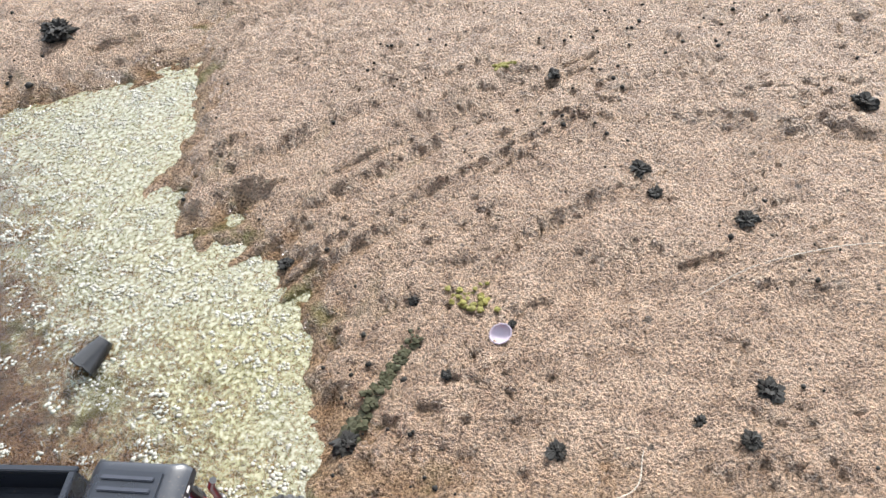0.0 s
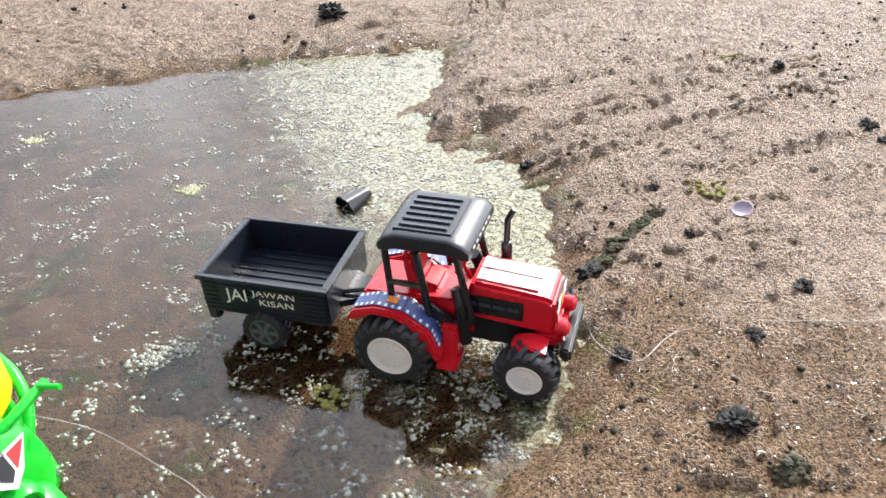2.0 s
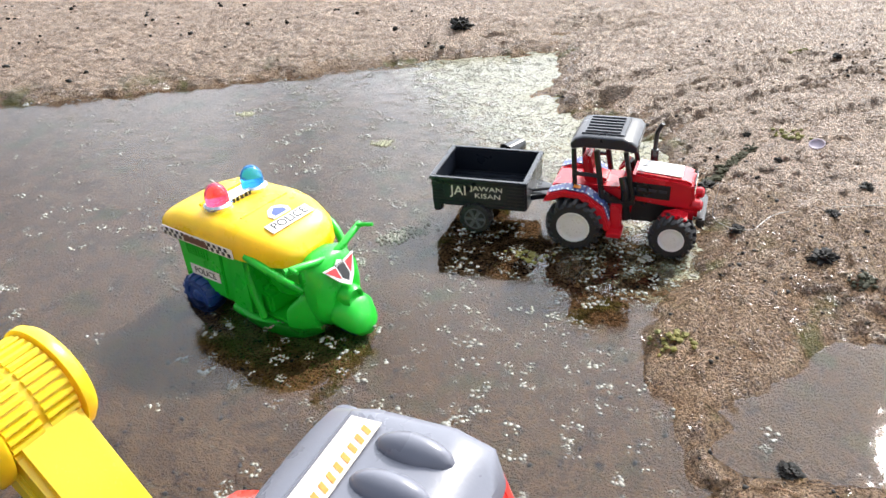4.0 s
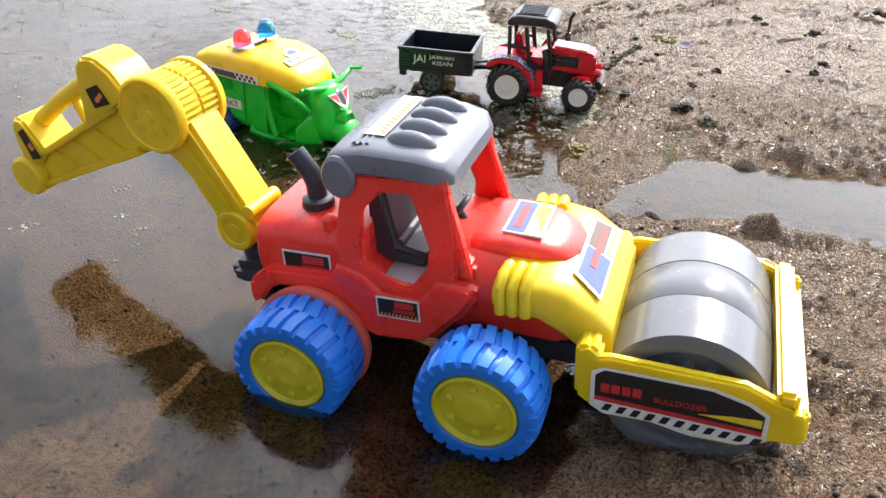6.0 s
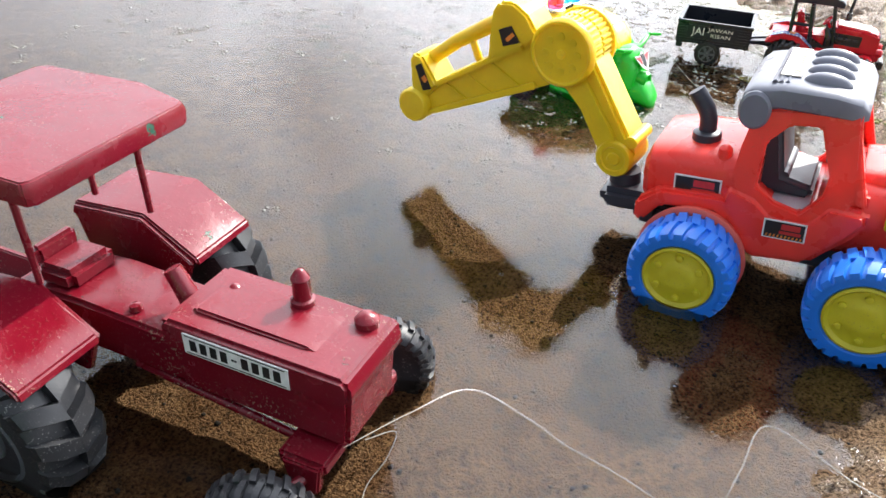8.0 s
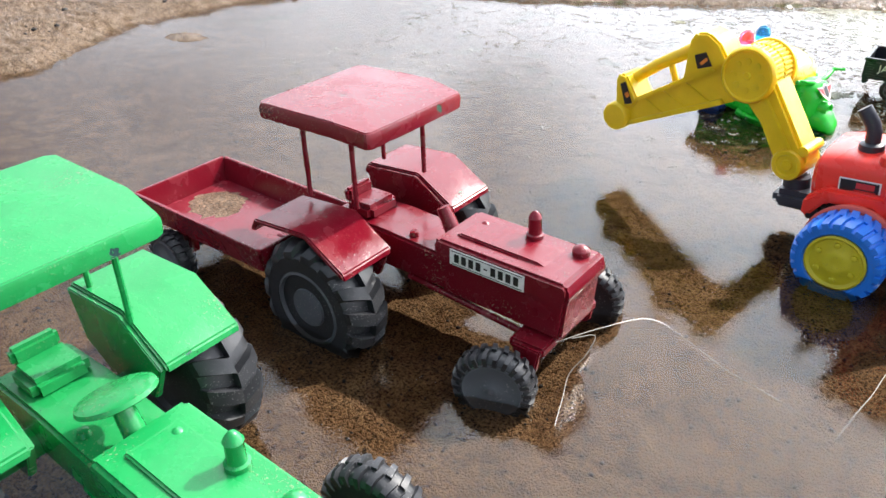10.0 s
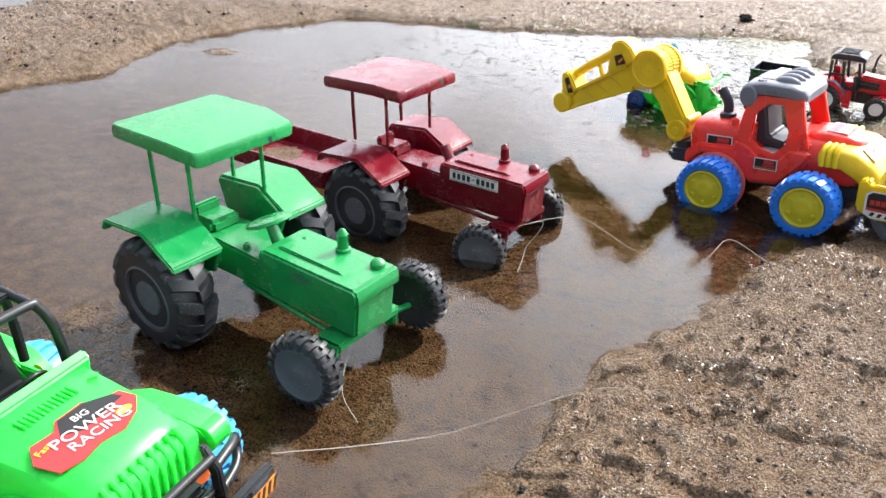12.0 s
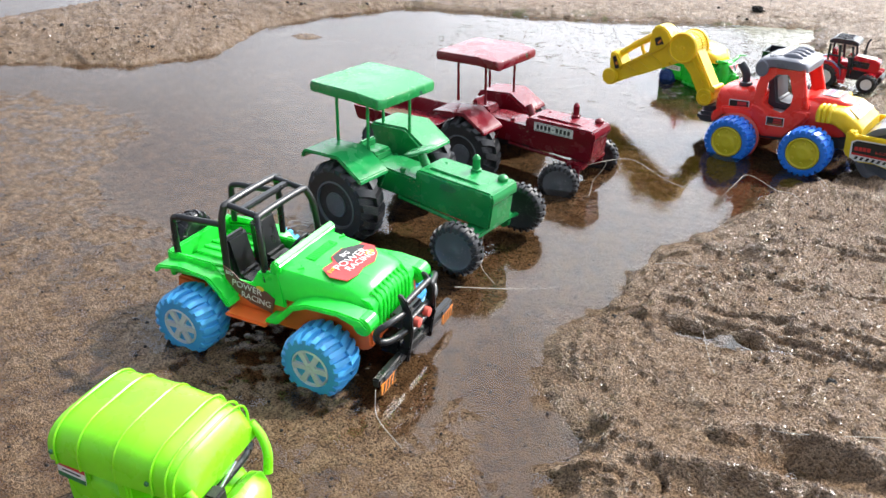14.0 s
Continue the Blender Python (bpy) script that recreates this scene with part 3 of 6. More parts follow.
def lettering(text, size, m, material, parent, name="lettering", squash=1.0):
    """Raised letters from the built-in font, centred on the pose m."""
    cu = bpy.data.curves.new(name, "FONT")
    cu.body, cu.size, cu.extrude = text, size, 0.00015
    cu.align_x, cu.align_y = "CENTER", "CENTER"
    cu.resolution_u = 3
    tmp = new(name, cu)
    bpy.context.view_layer.update()
    me = bpy.data.meshes.new_from_object(tmp.evaluated_get(bpy.context.evaluated_depsgraph_get()))
    bpy.data.objects.remove(tmp)
    bpy.data.curves.remove(cu)
    me.transform(m @ Matrix.Diagonal((squash, 1, 1, 1)))
    me.materials.clear()
    me.materials.append(material)
    ob = new(name, me)
    ob.parent = parent
    return ob


def lugged_tyre(radius, width, lugs, lug_h, skew, centre, round_=0.3, lug_w=0.42, seg=48, hollow=0.72):
    """A tyre with a chevron or block tread standing proud of its carcass."""
    w = width / 2
    r = radius - lug_h
    prof = [(-w * 0.86, r * hollow), (-w, r * (hollow + 0.06)), (-w, r * (1 - round_ * 0.4)), (-w * 0.86, r * (1 - 0.05 * round_ * 3)), (-w * 0.5, r), (w * 0.5, r), (w * 0.86, r * (1 - 0.05 * round_ * 3)), (w, r * (1 - round_ * 0.4)), (w, r * (hollow + 0.06)), (w * 0.86, r * hollow)]
    bm = lathe(prof, centre, seg=seg)
    for i in range(lugs):
        for sgn in (-1, 1):
            u0 = 2 * math.pi * (i + (0.5 if sgn > 0 else 0)) / lugs
            du = 2 * math.pi / lugs * lug_w
            b = bmesh.new()
            rows = []
            for a, top, base in ((0.0, radius, r - 0.001), (0.62, radius, r - 0.002), (1.0, radius - lug_h * 0.9, r * (1 - round_ * 0.45)), (1.04, r * (1 - round_ * 0.35), r * (1 - round_ * 0.5))):
                u = u0 + skew * a * 2 * math.pi / lugs
                rows.append([(u - du / 2, base), (u - du * 0.38, top), (u + du * 0.38, top), (u + du / 2, base), a])
            rings = [[b.verts.new(Vector(centre) + Vector((q * math.cos(t), sgn * a * w, q * math.sin(t)))) for t, q in (p0, p1, p2, p3)] for p0, p1, p2, p3, a in rows]
            for q, s in zip(rings, rings[1:]):
                for k in range(3):
                    b.faces.new((q[k], q[k + 1], s[k + 1], s[k]))
            b.faces.new(rings[0])
            b.faces.new(list(reversed(rings[-1])))
            bmesh.ops.recalc_face_normals(b, faces=b.faces)
            bm = join(bm, b)
    return bm


def dish(radius, width, centre, side, bolts=6, hub=0.42, depth=0.25, spokes=0):
    """A wheel's rim: dished disc with a raised hub, bolts and, where wanted, spokes."""
    w = width / 2 * side
    prof = [(0, radius), (w * 0.98, radius), (w * 1.02, radius * 0.93), (w * (1 - depth), radius * 0.84), (w * (1 - depth), radius * (hub + 0.1)), (w * 0.95, radius * hub), (w * 1.0, radius * hub * 0.55), (w * 0.96, radius * 0.12), (w * 0.96, 0.0001)]
    bm = lathe(prof, centre, seg=36)
    for i in range(bolts):
        u = 2 * math.pi * (i + 0.5) / bolts
        c = Vector(centre) + Vector((math.cos(u), 0, math.sin(u))) * radius * 0.66
        bm = lathe([(w * (1 - depth), radius * 0.11), (w * 0.98, radius * 0.10), (w * 1.0, radius * 0.06), (w * 1.0, 0.0001)], c, seg=10, bm=bm)
    for i in range(spokes):
        u = 2 * math.pi * i / spokes
        d = Vector((math.cos(u), 0, math.sin(u)))
        t = Vector((-math.sin(u), 0, math.cos(u)))
        o = Vector(centre)
        ring = []
        for q, k in ((hub * 0.8, 0.16), (0.92, 0.22)):
            ring.append([o + d * radius * q + t * radius * k + Vector((0, w * 0.6, 0)), o + d * radius * q + t * radius * k * 0.7 + Vector((0, w * 1.0, 0)), o + d * radius * q - t * radius * k * 0.7 + Vector((0, w * 1.0, 0)), o + d * radius * q - t * radius * k + Vector((0, w * 0.6, 0))])
        bm = loft(ring, bm)
    return bm


def wheel(parent, centre, radius, width, side, tyre_mat, rim_mat, lugs=16, lug_h=0.004, skew=0.5, rim=0.64, bolts=6, hub=0.42, depth=0.25, spokes=0, lug_w=0.42, turn=0.0, round_=0.3, lean=0.0):
    t = part("wheel", lugged_tyre(radius, width, lugs, lug_h, skew, (0, 0, 0), hollow=rim + 0.06, lug_w=lug_w, round_=round_), tyre_mat, parent)
    t.matrix_local = pose(*centre, lean, 0, turn)
    part("rim", dish(radius * (rim + 0.03), width, (0, 0, 0), side, bolts, hub, depth, spokes), rim_mat, t)
    return t


def at_place(x, y, z, heading, pitch=0.0, roll=0.0):
    return pose(x, y, z, roll, -pitch, heading)


# ---- painted tractors, hand-made, same pattern ----
def farm_tractor(m, paint, name, label, plate, steering, wheel_turn=0.0, drop=0.0, track=0.088, fore=0.0, squat=0.0):
    t = thing(name, m, label, "toy tractor", "hand-made toy tractors")
    # engine hood with an overhanging lid
    body = prism([(0.105, 0.052), (0.238, 0.046), (0.242, 0.085), (0.242, 0.094), (0.105, 0.100)], -0.031, 0.031, 0.003)
    part("engine_body", body, paint, t)
    lid = prism([(0.100, 0.088), (0.242, 0.086), (0.246, 0.092), (0.246, 0.104), (0.242, 0.109), (0.105, 0.113), (0.100, 0.108)], -0.0355, 0.0355, 0.003)
    ridge = prism([(0.115, 0.111), (0.215, 0.109), (0.205, 0.1125), (0.120, 0.116)], -0.020, 0.020, 0.002)
    part("hood", join(lid, ridge), paint, t)
    part("exhaust", lathe([(0.108, 0.0085), (0.117, 0.0085), (0.118, 0.0065), (0.133, 0.0060), (0.134, 0.0068), (0.140, 0.003), (0.141, 0.0001)], (0.180, 0.018, 0), "z", 16), paint, t)
    part("filler_cap", lathe([(0.106, 0.0082), (0.114, 0.0085), (0.117, 0.0060), (0.119, 0.0001)], (0.228, 0.020, 0), "z", 16), paint, t)
    part("cap_bump", lathe([(0.110, 0.0050), (0.115, 0.0045), (0.117, 0.002), (0.1175, 0.0001)], (0.128, 0.012, 0), "z", 14), paint, t)
    # gearbox and platform
    mid = prism([(-0.045, 0.058), (0.11, 0.054), (0.11, 0.092), (0.02, 0.098), (-0.045, 0.096)], -0.030, 0.030, 0.003)
    part("gearbox", mid, paint, t)
    part("axle_case", tube([(0, -0.07, 0.062), (0, 0.07, 0.062)], 0.012, seg=14), paint, t)
    seat = box(-0.028, 0.008, -0.022, 0.022, 0.094, 0.112, 0.005)
    part("seat", box(-0.034, -0.024, -0.018, 0.018, 0.108, 0.123, 0.003, seat), paint, t)
    part("pedal_hub", lathe([(0.096, 0.005), (0.100, 0.004), (0.101, 0.0001)], (0.062, -0.018, 0), "z", 12), paint, t)
    column = tube([(0.100, 0, 0.098), (0.086, 0, 0.126)], [0.0085, 0.007])
    sw = part("steering_column", column, paint, t)
    if steering:
        b = lathe([(-0.003, 0.001), (-0.003, 0.024), (-0.001, 0.0275), (0.002, 0.0265), (0.0035, 0.020), (0.0035, 0.0001)], (0, 0, 0), "z", 28)
        bmesh.ops.transform(b, matrix=pose(0.084, 0, 0.129, 0, -20, 0), verts=b.verts)
        part("steering_wheel", b, paint, sw)
    # mudguards: flat above, bent down in front and behind, with a cheek inside
    for s in (-1, 1):
        y0, y1 = sorted((s * 0.050, s * 0.116))
        top = prism([(-0.068, 0.121 - squat), (-0.060, 0.133 - squat), (0.012, 0.137 - squat), (0.058, 0.108 - squat), (0.060, 0.101 - squat), (0.055, 0.102 - squat), (0.010, 0.131 - squat), (-0.056, 0.128 - squat), (-0.064, 0.117 - squat)], y0, y1, 0.0016)
        g = part("mudguard", top, paint, t)
        c0, c1 = sorted((s * 0.046, s * 0.052))
        part("cheek", prism([(-0.050, 0.085 - squat), (-0.060, 0.130 - squat), (0.012, 0.134 - squat), (0.056, 0.104 - squat), (0.040, 0.070 - squat), (-0.02, 0.066)], c0, c1, 0.001), paint, g)
    # canopy on four rods
    for x, y in ((-0.041, -0.056), (0.020, -0.052), (-0.041, 0.056), (0.020, 0.052)):
        part("canopy_post", tube([(x, y, 0.128), (x + 0.001, y, (0.226 if x < 0 else 0.220) - drop)], 0.0026, seg=8), paint, t)
    outline = [(-0.096, 0.070), (-0.096, -0.066), (-0.090, -0.072), (0.004, -0.073), (0.044, -0.066), (0.047, -0.060), (0.047, 0.068), (0.044, 0.074), (0.004, 0.078), (-0.090, 0.077)]

    def lid_z(x):
        return (0.2350 if x < 0.004 else 0.2356 - 0.16 * x) - drop
    roof = bmesh.new()
    rings = []
    for k, dz in ((1.0, -0.016), (1.01, -0.006), (0.985, 0.0), (0.0, 0.0)):
        if k == 0.0:
            continue
        rings.append([roof.verts.new((-0.012 + (x + 0.012) * k, y * k, lid_z(x) + dz)) for x, y in outline])
    inner = [roof.verts.new((-0.012 + (x + 0.012) * 0.965, y * 0.965, lid_z(x) - 0.016)) for x, y in outline]
    inner2 = [roof.verts.new((-0.012 + (x + 0.012) * 0.95, y * 0.95, lid_z(x) - 0.004)) for x, y in outline]
    order = [inner2, inner] + rings
    for r, q in zip(order, order[1:]):
        for i in range(len(outline)):
            roof.faces.new((r[i], r[(i + 1) % len(outline)], q[(i + 1) % len(outline)], q[i]))
    for ring, flip in ((rings[-1], False), (inner2, True)):
        # top and underside in two strips each, so that the fold across the roof is kept
        pairs = [(0, 1, 2, 9), (9, 2, 3, 8), (8, 3, 4, 7), (7, 4, 5, 6)]
        for p in pairs:
            f = [ring[i] for i in p]
            roof.faces.new(list(reversed(f)) if flip else f)
    bmesh.ops.recalc_face_normals(roof, faces=roof.faces)
    finish(roof, 0.0018, 2, 0.25)
    part("canopy", roof, paint, t).location = (0.010, 0, 0)
    # front axle
    ax = prism([(0.196, 0.036), (0.232, 0.036), (0.232, 0.046), (0.196, 0.046)], -0.050, 0.050, 0.002)
    for s in (-1, 1):
        y0, y1 = sorted((s * 0.046, s * 0.053))
        ax = prism([(0.200, 0.044), (0.230, 0.044), (0.226, 0.020), (0.214, 0.014), (0.206, 0.020)], y0, y1, 0.0015, ax)
        ax = tube([(0.216, s * 0.05, 0.030), (0.216 + fore, s * (track - 0.004), 0.027)], 0.004, ax)
    part("front_axle", ax, paint, t)
    part("bolster", lathe([(0.042, 0.014), (0.055, 0.012)], (0.214, 0, 0), "z", 18), paint, t)
    part("drag_link", tube([(0.06, -0.026, 0.052), (0.205, -0.03, 0.040)], 0.0035), paint, t)
    for s in (-1, 1):
        wheel(t, (0.008, s * 0.097, 0.056 - squat), 0.069, 0.050, s, GREY_RUBBER, WHEEL_GREY, lugs=15, lug_h=0.0085, skew=0.42, rim=0.55, bolts=0, hub=0.50, depth=0.62, lug_w=0.60, round_=0.22)
        wheel(t, (0.216 + fore, s * track, 0.027 + (0.009 if fore > 0 else -0.008)), 0.042 if fore > 0 else 0.038, 0.024, s, GREY_RUBBER, WHEEL_GREY, lugs=22, lug_h=0.0028, skew=0.15, rim=0.72, bolts=0, hub=0.2, depth=0.12, lug_w=0.5, turn=wheel_turn, round_=0.45)
    if plate:
        f = face((0.162, -0.0358, 0.0985), (1, 0, -0.03), (0, 0, 1))
        pl = part("nameplate", slab(rect(0.082, 0.0165), f, 0.0008), P_WHITE, t, "white plate with dark bars")
        bars = None
        for k in range(9):
            if k != 4:
                bars = slab(rect(0.0052, 0.0088, -0.033 + k * 0.0082, 0.0), f @ pose(0, 0, 0.0008), 0.0003, bars)
        bars = slab(rect(0.004, 0.0014, -0.033 + 4 * 0.0082, 0), f @ pose(0, 0, 0.0008), 0.0003, bars)
        for y in (-0.0068, 0.0068):
            bars = slab(rect(0.078, 0.0006, 0, y), f @ pose(0, 0, 0.0008), 0.0003, bars)
        part("writing", bars, P_BLACK, pl)
    else:
        f = face((0.165, -0.0358, 0.098), (1, 0, 0), (0, 0, 1))
        part("scraped_badge", slab([(0.016 * math.cos(u / 8 * math.pi), 0.0062 * math.sin(u / 8 * math.pi)) for u in range(16)], f, 0.0004), P_GREEN, t, "scraped oval badge")
    return t


farm_tractor(at_place(-0.600, -0.949, 0.002, -1.5), GREEN, "toy_tractor", "hand-painted green toy tractor with canopy standing in shallow water", False, True, 8, 0.007, 0.090, 0.006)
farm_tractor(at_place(-0.601, -0.592, -0.015, -1.3, 1.95), MAROON, "toy_tractor", "hand-painted maroon toy tractor with canopy and white nameplate, towing a cart", True, False, 20, 0.012, 0.084, -0.012, 0.012)


def farm_cart(m):
    t = thing("toy_cart", m, "maroon painted wooden toy cart with sand in its tray", "toy cart")
    L, W, z0, z1 = 0.098, 0.054, 0.058, 0.086
    part("tray_floor", box(-L, L, -W, W, z0 - 0.004, z0 + 0.002, 0.001), MAROON, t)
    for s in (-1, 1):
        b = loft([[(-L - 0.002, s * W, z0), (L + 0.002, s * W, z0), (L + 0.006, s * (W + 0.006), z1), (-L - 0.006, s * (W + 0.006), z1)],
                  [(-L - 0.002, s * (W + 0.005), z0 - 0.002), (L + 0.002, s * (W + 0.005), z0 - 0.002), (L + 0.008, s * (W + 0.011), z1), (-L - 0.008, s * (W + 0.011), z1)]])
        part("side_board", finish(b, 0.001), MAROON, t)
        b = loft([[(s * L, -W - 0.002, z0), (s * L, W + 0.002, z0), (s * (L + 0.006), W + 0.008, z1), (s * (L + 0.006), -W - 0.008, z1)],
                  [(s * (L + 0.005), -W - 0.002, z0 - 0.002), (s * (L + 0.005), W + 0.002, z0 - 0.002), (s * (L + 0.011), W + 0.008, z1), (s * (L + 0.011), -W - 0.008, z1)]])
        part("end_board", finish(b, 0.001), MAROON, t)
        part("axle_bracket", box(-0.056, -0.034, s * 0.045 - 0.006, s * 0.045 + 0.006, 0.026, z0, 0.0015), MAROON, t)
        wheel(t, (-0.045, s * 0.068, 0.026), 0.032, 0.020, s, GREY_RUBBER, WHEEL_GREY, lugs=20, lug_h=0.0025, skew=0.2, rim=0.72, bolts=0, hub=0.25, depth=0.12, lug_w=0.5)
    part("axle", tube([(-0.045, -0.07, 0.027), (-0.045, 0.07, 0.027)], 0.003), CHARCOAL, t)
    part("drawbar", tube([(0.06, 0, 0.056), (0.125, 0, 0.054)], 0.006), MAROON, t)
    rng = random.Random(4)
    heap = bmesh.new()
    bmesh.ops.create_grid(heap, x_segments=30, y_segments=14, size=1)
    for v in heap.verts:
        u, w = v.co.x, v.co.y
        h = max(0, 0.0035 * (1 - ((u + 0.55) / 0.5) ** 2 - ((w - 0.1) / 0.9) ** 2)) + rng.uniform(-0.0006, 0.0006)
        v.co = Vector((u * 0.095, w * 0.05, z0 + 0.0003 + h))
    part("sand_in_tray", heap, SAND, t)
    return t


farm_cart(at_place(-0.757, -0.652, -0.008, -1.0))


# ---- loader with road roller and digger arm ----
def road_roller(m):
    t = thing("toy_road_roller", m, "red and yellow plastic toy roller with digger arm and blue wheels", "toy bulldozer")
    # red body: rear bonnet, cab, front bonnet
    rear = loft([oval(-0.056, 0, 0.096, 0.046, 0.022, 4), oval(-0.050, 0, 0.099, 0.053, 0.030, 4), oval(-0.030, 0, 0.100, 0.056, 0.033, 4), oval(0.010, 0, 0.100, 0.057, 0.034, 4), oval(0.046, 0, 0.100, 0.058, 0.034, 4)])
    part("rear_bonnet", rear, RED, t)
    front = loft([oval(0.100, 0, 0.088, 0.060, 0.038, 3.4), oval(0.130, 0, 0.086, 0.056, 0.038, 3.2), oval(0.160, 0, 0.083, 0.052, 0.039, 3), oval(0.188, 0, 0.080, 0.048, 0.038), oval(0.203, 0, 0.076, 0.042, 0.032), oval(0.211, 0, 0.072, 0.030, 0.020)])
    part("front_bonnet", front, RED, t)
    scoop = loft([oval(0.124, 0, 0.118, 0.036, 0.011, 5), oval(0.150, 0, 0.120, 0.036, 0.011, 5), oval(0.178, 0, 0.118, 0.034, 0.010, 4), oval(0.194, 0, 0.114, 0.028, 0.008, 3), oval(0.202, 0, 0.111, 0.016, 0.004, 2.5)])
    part("bonnet_scoop", scoop, RED, t)
    lower = prism([(0.022, 0.112), (0.016, 0.090), (0.030, 0.068), (0.042, 0.048), (0.052, 0.044), (0.096, 0.047), (0.110, 0.062), (0.126, 0.078), (0.138, 0.096), (0.134, 0.106), (0.104, 0.108), (0.090, 0.090), (0.064, 0.090), (0.048, 0.104)], -0.067, 0.067, 0.006, segments=3)
    part("cab_base", lower, RED, t)
    part("nose_skirt", prism([(0.122, 0.078), (0.140, 0.060), (0.196, 0.058), (0.206, 0.066), (0.200, 0.090), (0.130, 0.094)], -0.054, 0.054, 0.004), RED, t)
    # cab frame, cut open on all sides
    for s in (-1, 1):
        y = s * 0.062
        o = [(0.024, 0.112), (0.060, 0.080), (0.094, 0.080), (0.122, 0.108), (0.121, 0.140), (0.114, 0.186), (0.036, 0.180), (0.028, 0.146)]
        i = [(0.046, 0.112), (0.062, 0.100), (0.083, 0.094), (0.098, 0.112), (0.100, 0.130), (0.087, 0.170), (0.064, 0.169), (0.048, 0.152)]

        def drawn_in(x, z, k):
            return (x, y - s * (k + 0.10 * max(0.0, z - 0.11)), z)
        b = loft([[drawn_in(x, z, 0.0) for x, z in o], [drawn_in(x, z, 0.008) for x, z in o], [drawn_in(x, z, 0.008) for x, z in i], [drawn_in(x, z, 0.0) for x, z in i], [drawn_in(x, z, 0.0) for x, z in o]], caps=False)
        part("cab_side", finish(b, 0.002), RED, t)
    for x0, x1, name in ((0.132, 0.112, "windscreen_frame"), (0.024, 0.036, "rear_window_frame")):
        d = 0.008 if x0 > 0.1 else -0.008
        o = [(-0.060, 0.108), (0.060, 0.108), (0.053, 0.184), (-0.053, 0.184)]
        i = [(-0.050, 0.117), (0.050, 0.117), (0.045, 0.176), (-0.045, 0.176)]

        def across(q, z, k=0.0):
            return (x0 + (x1 - x0) * (z - 0.108) / 0.076 - k, q, z)
        b = loft([[across(q, z) for q, z in o], [across(q, z, d) for q, z in o], [across(q, z, d) for q, z in i], [across(q, z) for q, z in i], [across(q, z) for q, z in o]], caps=False)
        part(name, finish(b, 0.0015), RED, t)
    part("dashboard", prism([(0.100, 0.094), (0.134, 0.092), (0.133, 0.117), (0.120, 0.121), (0.108, 0.112)], -0.056, 0.056, 0.003), RED, t)
    part("cab_tub", prism([(0.030, 0.082), (0.112, 0.082), (0.112, 0.093), (0.030, 0.096)], -0.056, 0.056, 0.002), SILVER, t, "pale grey cab floor")
    seat = prism([(0.044, 0.096), (0.088, 0.094), (0.090, 0.106), (0.064, 0.112), (0.056, 0.160), (0.049, 0.164), (0.042, 0.158), (0.040, 0.108)], -0.034, 0.034, 0.005, segments=3)
    part("seat", seat, CHARCOAL, t, "dark grey moulded seat dusted with sand")
    sw = tube([(0.116, 0, 0.112), (0.104, 0, 0.130)], 0.003)
    ring = [Vector((0.103, 0, 0.131)) + 0.013 * (Vector((0, 1, 0)) * math.cos(u / 10 * math.pi) + Vector((0.6, 0, 0.8)) * math.sin(u / 10 * math.pi)) for u in range(20)]
    part("steering_wheel", tube(ring, 0.0022, sw, closed=True), CHARCOAL, t)
    # roof with a roll behind and lamp bulges
    roof = loft([oval(0.022, 0, 0.174, 0.055, 0.010, 5), oval(0.030, 0, 0.178, 0.060, 0.012, 5), oval(0.060, 0, 0.182, 0.061, 0.012, 5), oval(0.110, 0, 0.180, 0.061, 0.012, 5), oval(0.134, 0, 0.176, 0.058, 0.011, 5), oval(0.142, 0, 0.172, 0.050, 0.006, 4)])
    r = part("roof", roof, GREY, t)
    r.matrix_local = Matrix.Translation((0.005, 0, 0.0090)) @ Matrix.Diagonal((0.80, 0.95, 1, 1))
    roll = lathe([(-0.0635, 0.0001), (-0.0635, 0.014), (-0.061, 0.0165), (0.061, 0.0165), (0.0635, 0.014), (0.0635, 0.0001)], (0.036, 0, 0.170), "y", 28)
    part("roof_roll", roll, GREY, r)
    for k in range(4):
        y = -0.036 + 0.024 * k
        b = bmesh.new()
        bmesh.ops.create_uvsphere(b, u_segments=18, v_segments=10, radius=1)
        for v in b.verts:
            v.co = Vector((0.098 + 0.024 * v.co.x, y + 0.0088 * v.co.y, 0.190 + 0.010 * v.co.z - 0.05 * 0.024 * v.co.x))
        part("roof_lamp_bulge", b, GREY, r)
    ribs = None
    for k in range(3):
        ribs = prism([(0.046 + 0.006 * k, 0.192), (0.050 + 0.006 * k, 0.195), (0.053 + 0.006 * k, 0.192)], -0.05, 0.05, 0.0005, ribs)
    part("roof_rib", ribs, GREY, r)
    f = face((0.062, 0.005, 0.1945), (0, 1, 0), (-1, 0, 0.02))
    st = part("roof_sticker", slab(rect(0.082, 0.020), f, 0.0006), P_CREAM, r, "worn yellow and cream striped sticker")
    bars = None
    for k in range(12):
        bars = slab([(-0.037 + k * 0.0062, -0.008), (-0.034 + k * 0.0062, -0.008), (-0.031 + k * 0.0062, -0.001), (-0.034 + k * 0.0062, -0.001)], f @ pose(0, 0, 0.0006), 0.0003, bars)
    part("stripe_pattern", bars, P_ORANGE, st)
    # exhaust pipe
    ex = lathe([(0.126, 0.0135), (0.139, 0.013), (0.141, 0.010)], (-0.008, -0.020, 0), "z", 20)
    part("exhaust", tube([(-0.008, -0.020, 0.138), (-0.008, -0.020, 0.152), (-0.011, -0.020, 0.161), (-0.022, -0.020, 0.177)], 0.0080, ex, 16), CHARCOAL, t, "dark grey bent exhaust pipe")
